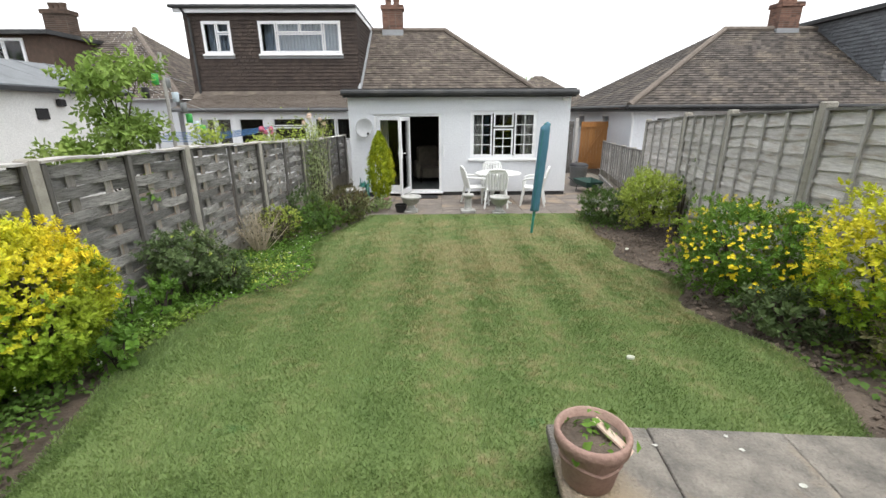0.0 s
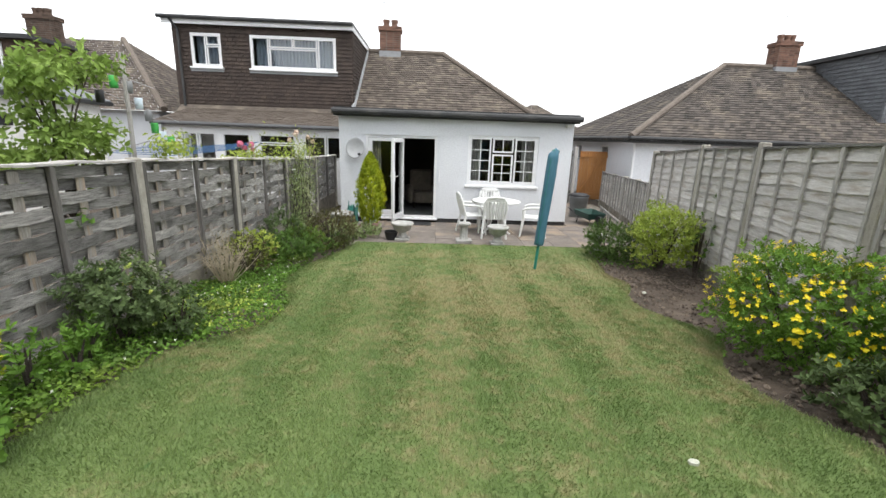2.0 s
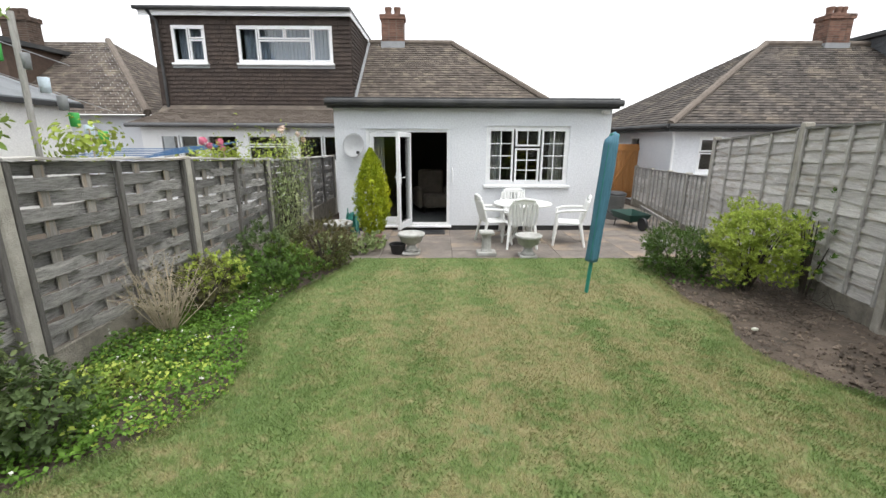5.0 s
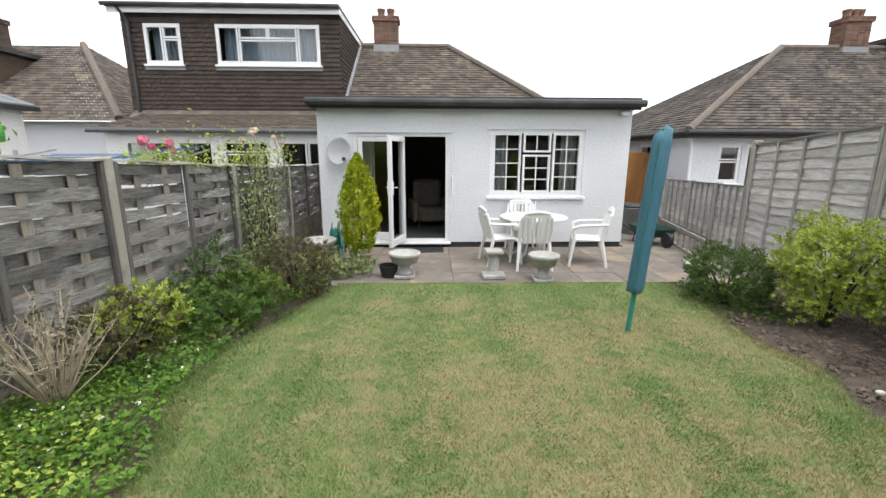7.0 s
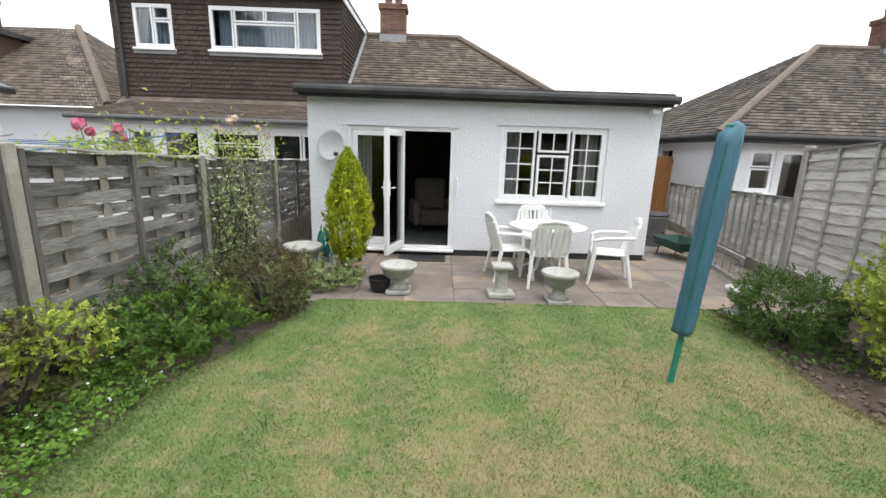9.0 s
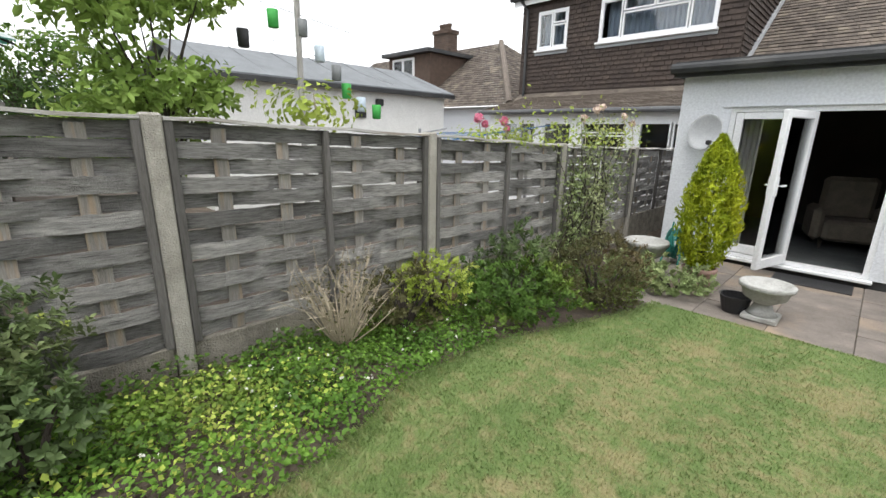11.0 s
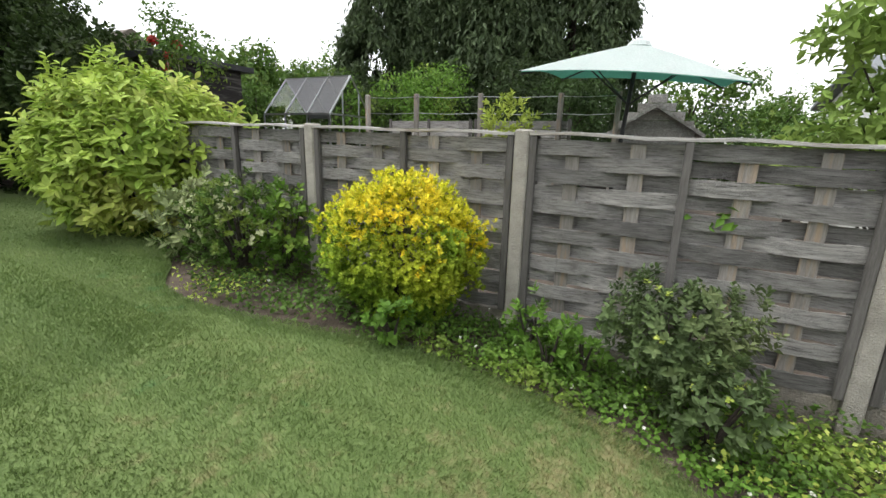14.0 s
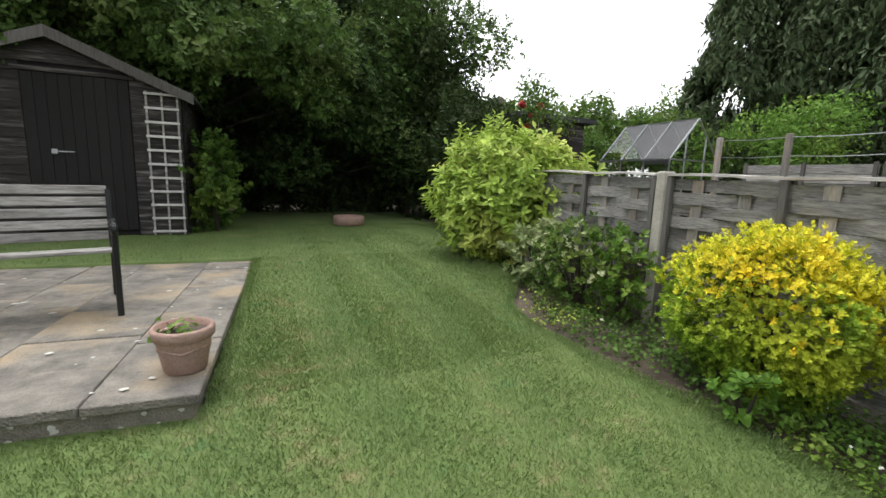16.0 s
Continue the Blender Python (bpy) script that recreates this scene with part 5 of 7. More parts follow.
def board_gate(x0, y0, x1, y1, z0, z1, material, label):
    ang = math.degrees(math.atan2(y1 - y0, x1 - x0))
    length = math.hypot(x1 - x0, y1 - y0)
    t = thing("board_gate", label, "gate", (x0, y0, z0), ang)
    n = round(length / 0.11)
    for i in range(n):
        part("board", Shape().box((length * i / n + 0.003, 0, 0), (length * (i + 1) / n - 0.003, 0.018, z1 - z0), None, 0.003), material, t)
    for z in (0.15, z1 - z0 - 0.2):
        part("rail", Shape().box((0, -0.035, z), (length, -0.001, z + 0.09)), material, t)
    part("brace", Shape().add([(0.05, -0.032, 0.25), (0.14, -0.032, 0.25), (length - 0.05, -0.032, z1 - z0 - 0.21), (length - 0.14, -0.032, z1 - z0 - 0.21), (0.05, -0.002, 0.25), (0.14, -0.002, 0.25), (length - 0.05, -0.002, z1 - z0 - 0.21), (length - 0.14, -0.002, z1 - z0 - 0.21)], [(0, 1, 2, 3), (7, 6, 5, 4), (0, 4, 5, 1), (1, 5, 6, 2), (2, 6, 7, 3), (3, 7, 4, 0)]), material, t)


board_gate(6.05, 13.9, 7.05, 13.95, 0.02, 1.72, "orange_wood", "orange stained timber side gate with brace")
board_gate(4.18, 13.3, 5.6, 13.3, -0.05, 1.75, "batten", "dark timber gate across the side passage")
tagged(part("gate_post", Shape().box((5.62, 13.2, -0.05), (5.74, 13.32, 1.85), None, 0.01), "pale_batten"), "grey timber gate post", "gate post")

# ---- raised paved terrace with the bench ----
random.seed(5)
slab = thing("terrace", "raised terrace of worn sandstone-coloured flags", "terrace", (0, 0, 0), 0, "", "structure")
slab.matrix_world = Matrix.Translation((1.30, -0.65, 0)) @ Matrix.Rotation(radians(-4.5), 4, "Z") @ Matrix.Translation((-1.27, 0.66, 0))
part("base", Shape().box((1.30, -3.88, 0.2), (4.1, -0.69, 0.612), None, 0.01), "gravel_board", slab, "grimy concrete terrace edge")
x, widths = 1.27, (0.46, 0.6, 0.45, 0.6, 0.75)
for i, w in enumerate(widths):
    y, j = -0.66, 0
    while y > -3.8:
        d = min(random.choice((0.45, 0.6, 0.75)), y + 3.9)
        if d > 0.2:
            o = part("flagstone", Shape().box((x + 0.002, y - d + 0.002, 0.61), (x + w - 0.002, y - 0.002, 0.658 + random.uniform(-0.004, 0.004)), None, 0.005), "flag", slab)
        y -= d
    x += w

# pale lichen rosettes on the flags
for k in range(70):
    x, y, r = random.uniform(1.3, 4.0), -0.68 - 2.9 * random.random() ** 1.4, random.uniform(0.008, 0.028)
    n = random.randint(7, 11)
    s = Shape().add([(x + r * random.uniform(0.55, 1.1) * math.cos(6.283 * i / n), y + 0.8 * r * random.uniform(0.55, 1.1) * math.sin(6.283 * i / n), 0.6655) for i in range(n)] + [(x, y, 0.668)], [(i, (i + 1) % n, n) for i in range(n)])
    part("lichen", s, "lichen", slab)
for k in range(26):
    x, z, r = random.uniform(1.32, 2.9), random.uniform(0.50, 0.60), random.uniform(0.008, 0.022)
    s = Shape().add([(x + r * random.uniform(0.6, 1.1) * math.cos(0.785 * i), -0.6865, z + 0.8 * r * random.uniform(0.6, 1.1) * math.sin(0.785 * i)) for i in range(8)] + [(x, -0.684, z)], [(i, (i + 1) % 8, 8) for i in range(8)])
    part("lichen", s, "lichen", slab)

# ---- patio by the house ----
patio = thing("patio", "brown-grey paved patio along the house wall", "patio", (0, 0, 0), 0, "", "structure")
part("bedding", Shape().box((-1.42, 6.6, -0.2), (5.7, 8.99, -0.062)), "gravel_board", patio)
part("bedding", Shape().box((4.2, 8.99, -0.2), (6.4, 13.2, -0.062)), "gravel_board", patio)
for x0, y0, nx, ny, w in ((-0.9, 6.6, 11, 4, 0.597), (4.22, 9.0, 3, 7, 0.6)):
    for i in range(nx):
        for j in range(ny):
            part("paving_slab", Shape().box((x0 + i * w + 0.002, y0 + j * w + 0.002, -0.07), (x0 + (i + 1) * w - 0.002, y0 + (j + 1) * w - 0.002, -0.036 + random.uniform(-0.003, 0.003)), None, 0.005), "patio", patio)


def pot(x, y, z, r, h, label, plant=None, material="terracotta", seed=1, band=True):
    t = thing("plant_pot", label, "plant pot", (x, y, z))
    prof = [(r * 0.66, 0), (r * 0.72, 0.01), (r * 0.92, h * 0.72), (r * 0.93, h * 0.74), (r * 1.04, h * 0.78), (r * 1.06, h * 0.96), (r, h), (r * 0.92, h), (r * 0.88, h * 0.8), (r * 0.86, h * 0.78)]
    part("body", Shape().lathe((0, 0, 0), prof, 28), material, t, "", True)
    if band:
        part("swag", Shape().tube([(r * (0.86 + 0.02 * math.sin(i)) * math.cos(i * 0.2618), r * (0.86) * math.sin(i * 0.2618), h * (0.5 + 0.08 * abs(math.sin(i * 0.2618 * 2)))) for i in range(25)], 0.008, 5), material, t)
    part("soil", Shape().lathe((0, 0, h * 0.72), [(r * 0.9, 0), (r * 0.87, 0.03), (0.01, 0.04)], 20), "soil", t)
    if plant:
        g = np.random.default_rng(seed)
        n, size, mt = plant
        p = g.normal(size=(n, 3)) * (r * 0.4, r * 0.4, 0.03) + (0, 0, h * 0.9)
        part("plant", cloud_mesh("plant", p, size, 0.6, mt, 0.8, None, 0, seed), mt, t)
    return t


t = pot(1.39, -0.97, 0.658, 0.138, 0.235, "weathered terracotta pot with seedlings on the terrace", (50, 0.045, "l_bright"), seed=4)
part("label_stake", Shape().box((-0.022, -0.12, 0.0), (0.022, 0.05, 0.008), pose(0.045, 0.0, 0.23, 25, 10, 50)), "f_cream", t, "faded pink plant marker")


def bench(x, y, z, turn):
    t = thing("garden_bench", "weathered slatted bench with black iron ends on the terrace", "bench", (x, y, z), turn)
    L = 1.55
    for k in range(5):
        part("back_slat", Shape().box((0.03, -0.012, 0), (L - 0.03, 0.012, 0.066), pose(0, -0.31 - 0.05 * k / 4 * 1.6, 0.47 + 0.085 * k, 10), 0.005), "grey_wood", t)
    for k in range(5):
        part("seat_slat", Shape().box((0.03, 0, 0.40), (L - 0.03, 0.075, 0.425), pose(0, -0.26 + 0.095 * k, 0.012 * k - 0.01), 0.005), "grey_wood", t)
    for u in (0.02, L - 0.02):
        e = part("iron_end", Shape().tube([(u, 0.24, 0), (u, 0.22, 0.2), (u, 0.235, 0.42), (u, 0.25, 0.58), (u, 0.28, 0.63), (u, 0.22, 0.66), (u, 0.0, 0.63), (u, -0.3, 0.60)], 0.02, 8).tube([(u, -0.42, 0), (u, -0.32, 0.25), (u, -0.29, 0.42), (u, -0.36, 0.85)], 0.02, 8).tube([(u, 0.235, 0.40), (u, -0.29, 0.39)], 0.018, 8).tube([(u, 0.22, 0.2), (u, 0.0, 0.27), (u, -0.33, 0.2)], 0.012, 6), "iron", t, "black cast-iron end")
        part("scroll", Shape().lathe((0, 0, -0.02), [(0.03, 0), (0.045, 0.01), (0.045, 0.03), (0.03, 0.04)], 12, pose(u, 0.27, 0.61, 0, 90)), "iron", e)


bench(1.945, -2.285, 0.658, 15)


# ---- shed ----
def shed():
    t = thing("garden_shed", "old black-stained lapped timber shed with gable front", "shed", (0, 0, 0))
    X0, X1, Y, D, Z0, ZE, ZA = 1.92, 4.75, -5.95, 2.4, 0.72, 2.75, 3.33
    part("plinth", Shape().box((X0 - 0.05, Y - D, 0.5), (X1 + 0.05, Y + 0.35, Z0 - 0.03), None, 0.01), "gravel_board", t, "concrete base")
    part("core", Shape().box((X0 + 0.02, Y - D, Z0), (X1 - 0.02, Y - 0.02, ZE)).prism([(X0 + 0.02, ZE), (X1 - 0.02, ZE), ((X0 + X1) / 2, ZA - 0.06)], Y - D, Y - 0.02), "shed_door", t)
    n = 22
    for r in range(n):
        z = Z0 + (ZA - Z0) * r / n
        f = max(0.0, (z + 0.06 - ZE) / (ZA - ZE))
        a, b = X0 + (X1 - X0) / 2 * f, X1 - (X1 - X0) / 2 * f
        runs = [(a, 2.52), (3.68, b)] if z < 2.86 else [(a, b)]
        for p, q in runs:
            if q - p > 0.06:
                part("weatherboard", Shape().add([(p, Y + 0.022, z), (q, Y + 0.022, z), (q, Y + 0.004, z + 0.135), (p, Y + 0.004, z + 0.135), (p, Y - 0.01, z), (q, Y - 0.01, z)], [(0, 1, 2, 3), (4, 5, 1, 0), (4, 0, 3), (5, 2, 1)]), "shed_wood", t)
    for r in range(16):
        z = Z0 + 2.0 * r / 16
        part("weatherboard", Shape().add([(X0 - 0.022, Y, z), (X0 - 0.022, Y - D, z), (X0 - 0.004, Y - D, z + 0.14), (X0 - 0.004, Y, z + 0.14)], [(0, 1, 2, 3)]), "shed_wood", t)
    d = part("door", Shape().box((2.53, Y - 0.01, 0.80), (3.67, Y + 0.012, 2.85)), "shed_door", t, "black boarded door")
    for i in range(9):
        x0 = 2.53 + 1.14 * i / 9
        part("board", Shape().box((x0 + 0.003, Y + 0.012, 0.80), (x0 + 0.1237, Y + 0.026, 2.85), None, 0.003), "shed_door", d)
    part("bolt", Shape().tube([(3.18, Y + 0.045, 1.86), (3.42, Y + 0.045, 1.86)], 0.008, 6).box((3.36, Y + 0.026, 1.83), (3.42, Y + 0.05, 1.89)), "steel", d, "shiny steel bolt")
    part("door_lintel", Shape().box((2.45, Y + 0.01, 2.86), (3.75, Y + 0.05, 2.91)), "shed_wood", t)
    for k in (-1, 1):
        xm, xe = (X0 + X1) / 2, ((X0 + X1) / 2 + k * ((X1 - X0) / 2 + 0.18))
        s = Shape().add([(xm, Y + 0.16, ZA + 0.03), (xe, Y + 0.16, ZE - 0.06), (xe, Y - D - 0.1, ZE - 0.06), (xm, Y - D - 0.1, ZA + 0.03), (xm, Y + 0.16, ZA + 0.07), (xe, Y + 0.16, ZE - 0.02), (xe, Y - D - 0.1, ZE - 0.02), (xm, Y - D - 0.1, ZA + 0.07)], [(3, 2, 1, 0), (4, 5, 6, 7), (0, 1, 5, 4), (1, 2, 6, 5), (2, 3, 7, 6), (3, 0, 4, 7)])
        part("roof_felt", s, "felt", t, "grey mineral roof felt")
        s = Shape().add([(xm, Y + 0.165, ZA - 0.07), (xe, Y + 0.165, ZE - 0.16), (xe, Y + 0.165, ZE - 0.02), (xm, Y + 0.165, ZA + 0.07), (xm, Y + 0.185, ZA - 0.07), (xe, Y + 0.185, ZE - 0.16), (xe, Y + 0.185, ZE - 0.02), (xm, Y + 0.185, ZA + 0.07)], [(0, 1, 2, 3), (7, 6, 5, 4), (0, 4, 5, 1), (1, 5, 6, 2), (2, 6, 7, 3), (3, 7, 4, 0)])
        part("bargeboard", s, "batten", t)
    tr = thing("trellis", "weathered white wooden trellis leaning on the shed", "trellis", (0, 0, 0))
    for k in range(11):
        z = 0.76 + 1.93 * k / 10
        part("rung", Shape().box((1.95 - 0.012, Y + 0.05, z), (2.36, Y + 0.066, z + 0.034), None, 0.004), "white_lath", tr)
    for x in (1.96, 2.15, 2.335):
        part("upright_lath", Shape().box((x - 0.013, Y + 0.032, 0.72), (x + 0.013, Y + 0.048, 2.74), None, 0.003), "grey_wood", tr)


shed()
t = thing("clay_ring", "low terracotta planter ring lying on the grass", "planter", (-0.68, -6.88, ground_z(-6.88)))
part("ring", Shape().lathe((0, 0, 0), [(0.26, 0), (0.30, 0.02), (0.30, 0.16), (0.27, 0.18), (0.24, 0.16), (0.22, 0.06)], 20), "terracotta", t, "", True)


# ---- rotary airer under its cover ----
t = thing("rotary_airer", "folded rotary airer in a teal zipped cover", "airer", (2.40, 4.78, 0.06))
lean = Matrix.Rotation(math.atan2(0.13, 1.85), 4, "Y")
o = part("pole", Shape().tube([(0, 0, -0.05), (0, 0, 0.6)], 0.022, 10), "green_metal", t, "bright green pole")
o.matrix_basis = lean
s = Shape()
ring = []
for k, (r, z) in enumerate(((0.04, 0.40), (0.066, 0.405), (0.07, 0.45), (0.072, 0.8), (0.077, 1.1), (0.078, 1.5), (0.076, 1.72), (0.07, 1.80), (0.03, 1.83))):
    ring.append([((r + 0.008 * math.sin(3 * a + k * 0.5) + 0.005 * math.sin(7 * a + 2 * k)) * math.cos(a), 0.85 * (r + 0.008 * math.sin(3 * a + k * 0.5)) * math.sin(a), z + (0.03 * math.cos(a) if k > 6 else 0)) for a in (2 * math.pi * i / 24 for i in range(24))])
s.v = [p for r in ring for p in r]
s.f = [(k * 24 + i, k * 24 + (i + 1) % 24, k * 24 + 24 + (i + 1) % 24, k * 24 + 24 + i) for k in range(8) for i in range(24)] + [tuple(range(23, -1, -1)), tuple(192 + i for i in range(24))]
o = part("cover", s, "teal", t, "", True)
o.matrix_basis = lean
o = part("zip", Shape().tube([(-0.04, -0.06, 0.45), (-0.04, -0.066, 1.1), (-0.04, -0.062, 1.72)], 0.005, 5), "hose", t)
o.matrix_basis = lean
o = part("cap", Shape().box((-0.02, -0.03, 1.79), (0.08, 0.04, 1.84), None, 0.012), "hose", t)
o.matrix_basis = lean


# ---- garden furniture on the patio ----
def chair_mesh():
    t = thing("plastic_chair", "white moulded plastic garden armchair", "chair", (2.12, 7.55, -0.034), 0, "patio chairs")
    part("seat", Shape().box((-0.23, -0.21, 0.40), (0.23, 0.22, 0.425), None, 0.012).box((-0.235, 0.18, 0.37), (0.235, 0.235, 0.41), None, 0.01), "plastic", t)
    for k in range(6):
        x = -0.165 + 0.066 * k
        part("back_slat", Shape().tube([(x * 0.9, -0.21, 0.42), (x, -0.26, 0.6), (x * 1.05, -0.31, 0.80)], 0.036 if k in (0, 1, 4, 5) else 0.022, 6), "plastic", t)
    part("back_rail", Shape().tube([(-0.225, -0.2, 0.42), (-0.24, -0.26, 0.62), (-0.22, -0.31, 0.80), (-0.15, -0.335, 0.87), (0, -0.345, 0.895), (0.15, -0.335, 0.87), (0.22, -0.31, 0.80), (0.24, -0.26, 0.62), (0.225, -0.2, 0.42)], 0.024, 8).box((-0.2, -0.335, 0.80), (0.2, -0.305, 0.875), None, 0.01), "plastic", t)
    for k in (-1, 1):
        part("armrest", Shape().tube([(k * 0.24, -0.28, 0.66), (k * 0.28, -0.1, 0.655), (k * 0.29, 0.12, 0.64), (k * 0.27, 0.22, 0.60)], 0.024, 8), "plastic", t)
        part("leg", Shape().tube([(k * 0.27, 0.22, 0.61), (k * 0.25, 0.21, 0.40), (k * 0.27, 0.26, 0)], [0.022, 0.03, 0.02], 8), "plastic", t)
        part("leg", Shape().tube([(k * 0.22, -0.2, 0.42), (k * 0.26, -0.29, 0)], [0.03, 0.02], 8), "plastic", t)
    return t


ch = chair_mesh()
copy_thing(ch, pose(1.70, 7.85, -0.034, 0, 0, -80))
copy_thing(ch, pose(3.05, 7.75, -0.034, 0, 0, 75))
copy_thing(ch, pose(2.2, 8.62, -0.034, 0, 0, 178))
t = thing("patio_table", "round white plastic garden table", "table", (2.25, 8.05, -0.034))
part("tabletop", Shape().lathe((0, 0, 0.68), [(0.50, 0), (0.54, 0.008), (0.545, 0.03), (0.53, 0.038), (0.03, 0.036)], 36), "plastic", t, "", True)
for k in range(4):
    a = math.pi / 4 + k * math.pi / 2
    part("leg", Shape().tube([(0.06 * math.cos(a), 0.06 * math.sin(a), 0.69), (0.12 * math.cos(a), 0.12 * math.sin(a), 0.4), (0.22 * math.cos(a), 0.22 * math.sin(a), 0.12), (0.42 * math.cos(a), 0.42 * math.sin(a), 0.012)], [0.04, 0.03, 0.03, 0.022], 8), "plastic", t)
part("parasol_stub", Shape().tube([(0.02, 0.0, 0.70), (0.02, 0.0, 0.96)], 0.012, 8), "plastic", t)


def bird_bath(x, y, r, h, label, material="stone"):
    t = thing("bird_bath", label, "bird bath", (x, y, -0.034 if y > 6.6 else ground_z(y)))
    part("basin", Shape().lathe((0, 0, h * 0.45), [(r * 0.35, 0), (r * 0.8, h * 0.16), (r * 0.9, h * 0.38), (r * 1.02, h * 0.42), (r * 1.04, h * 0.52), (r * 0.98, h * 0.55), (r * 0.85, h * 0.5), (r * 0.6, h * 0.36), (0.02, h * 0.33)], 28), material, t, "", True)
    part("pedestal", Shape().lathe((0, 0, 0.05), [(r * 0.6, 0), (r * 0.42, h * 0.1), (r * 0.34, h * 0.3), (r * 0.42, h * 0.42)], 20), material, t, "", True)
    part("base", Shape().box((-r * 0.66, -r * 0.66, 0), (r * 0.66, r * 0.66, 0.05), None, 0.01), material, t)


bird_bath(0.21, 7.0, 0.22, 0.36, "pale stone bird bath on the patio")
bird_bath(2.12, 6.78, 0.21, 0.38, "low stone bird bath beside the table")
bird_bath(-1.12, 7.55, 0.25, 0.44, "mossy grey stone basin among plants")
t = thing("stone_plinth", "small weathered stone plinth on the patio", "plinth", (1.46, 6.95, -0.034))
part("base", Shape().box((-0.16, -0.13, 0), (0.16, 0.13, 0.06), None, 0.01), "stone", t)
part("column", Shape().lathe((0, 0, 0.06), [(0.10, 0), (0.08, 0.05), (0.075, 0.24), (0.10, 0.3)], 12), "stone", t)
part("top", Shape().box((-0.12, -0.12, 0.355), (0.12, 0.12, 0.40), None, 0.01), "stone", t)

t = thing("satellite_dish", "grey round satellite dish on the white wall", "satellite dish", (-1.0, 8.995, 1.70))
s = Shape().lathe((0, 0, 0), [(0.02, 0.0), (0.12, 0.015), (0.2, 0.04), (0.235, 0.062), (0.24, 0.058), (0.2, 0.03), (0.1, 0.0), (0.02, -0.012)], 28, pose(0, -0.16, 0.0, 80, 0, -20))
part("dish", s, "dish", t, "", True)
part("bracket", Shape().tube([(0, 0, -0.05), (0, -0.1, -0.06), (0, -0.15, -0.02)], 0.015, 8), "steel", t)
part("arm", Shape().tube([(0.02, -0.17, -0.2), (0.1, -0.36, -0.17), (0.1, -0.38, -0.12)], 0.012, 6), "steel", t)
part("receiver", Shape().box((0.07, -0.43, -0.15), (0.13, -0.36, -0.09), None, 0.012), "black_plastic", t)

t = thing("hose_reel", "green garden hose wound on a reel", "hose reel", (-1.05, 8.45, -0.034))
part("hose", Shape().tube([(0.02 * (i % 5) - 0.04, (0.15 + 0.012 * (i // 12)) * math.cos(i * 0.5236), 0.26 + (0.15 + 0.012 * (i // 12)) * math.sin(i * 0.5236)) for i in range(73)], 0.012, 6), "hose", t)
for k in (-0.09, 0.09):
    part("flange", Shape().lathe((0, 0, 0), [(0.02, 0), (0.2, 0.004), (0.2, 0.014), (0.02, 0.018)], 16, pose(k, 0, 0.26, 0, 90)), "hose", t)
    part("stand", Shape().tube([(k * 1.2, -0.16, 0), (k * 1.2, 0, 0.28), (k * 1.2, 0.16, 0)], 0.014, 6).tube([(k * 1.2, 0.05, 0.2), (k * 1.2, 0.16, 0.52)], 0.012, 6), "hose", t)

t = thing("dustbin", "grey plastic dustbin with dark lid in the passage", "bin", (4.95, 10.4, -0.036))
part("body", Shape().lathe((0, 0, 0), [(0.2, 0), (0.21, 0.01), (0.255, 0.55), (0.27, 0.56), (0.27, 0.59), (0.24, 0.59), (0.23, 0.5)], 24), "bin_grey", t, "", True)
part("lid", Shape().lathe((0, 0, 0.592), [(0.275, 0), (0.275, 0.03), (0.2, 0.07), (0.03, 0.085)], 24), "black_plastic", t, "", True)
t = thing("wheelbarrow", "dark green low barrow with stacked timber", "wheelbarrow", (4.9, 9.3, -0.036), 10)
t.scale = (0.75, 0.75, 0.75)
part("tray", Shape().add([(-0.25, -0.35, 0.22), (0.25, -0.35, 0.22), (0.3, 0.4, 0.26), (-0.3, 0.4, 0.26), (-0.34, -0.45, 0.42), (0.34, -0.45, 0.42), (0.38, 0.5, 0.46), (-0.38, 0.5, 0.46)], [(3, 2, 1, 0), (0, 1, 5, 4), (1, 2, 6, 5), (2, 3, 7, 6), (3, 0, 4, 7)]), "barrow_green", t)
for k in (-1, 1):
    part("handle", Shape().tube([(k * 0.2, -0.4, 0.2), (k * 0.26, 0.5, 0.28), (k * 0.3, 1.0, 0.42)], 0.017, 6), "black_plastic", t)
    part("leg", Shape().tube([(k * 0.24, 0.35, 0.26), (k * 0.26, 0.4, 0)], 0.015, 6), "black_plastic", t)
w = part("wheel", Shape().lathe((0, 0, -0.04), [(0.1, 0), (0.18, 0.0), (0.19, 0.04), (0.18, 0.08), (0.1, 0.08)], 20, pose(0, -0.58, 0.19, 0, 90)), "black_plastic", t)

t = thing("wooden_ladder", "weathered wooden ladder lying on edge along the low fence", "ladder", (4.95, 7.75, -0.034), 78)
for z in (0.03, 0.36):
    part("rail", Shape().box((0, -0.02, z - 0.03), (2.3, 0.02, z + 0.03), None, 0.006), "grey_wood", t)
for k in range(9):
    part("rung", Shape().tube([(0.12 + 0.257 * k, 0, 0.06), (0.12 + 0.257 * k, 0, 0.33)], 0.016, 8), "grey_wood", t)
part("pull_handle", Shape().tube([(0.955, HY - 0.002, 0.98), (0.955, HY - 0.05, 1.0), (0.965, HY - 0.06, 1.12), (0.955, HY - 0.05, 1.24), (0.955, HY - 0.002, 1.26)], 0.012, 8), "upvc", house, "white curved grab handle")

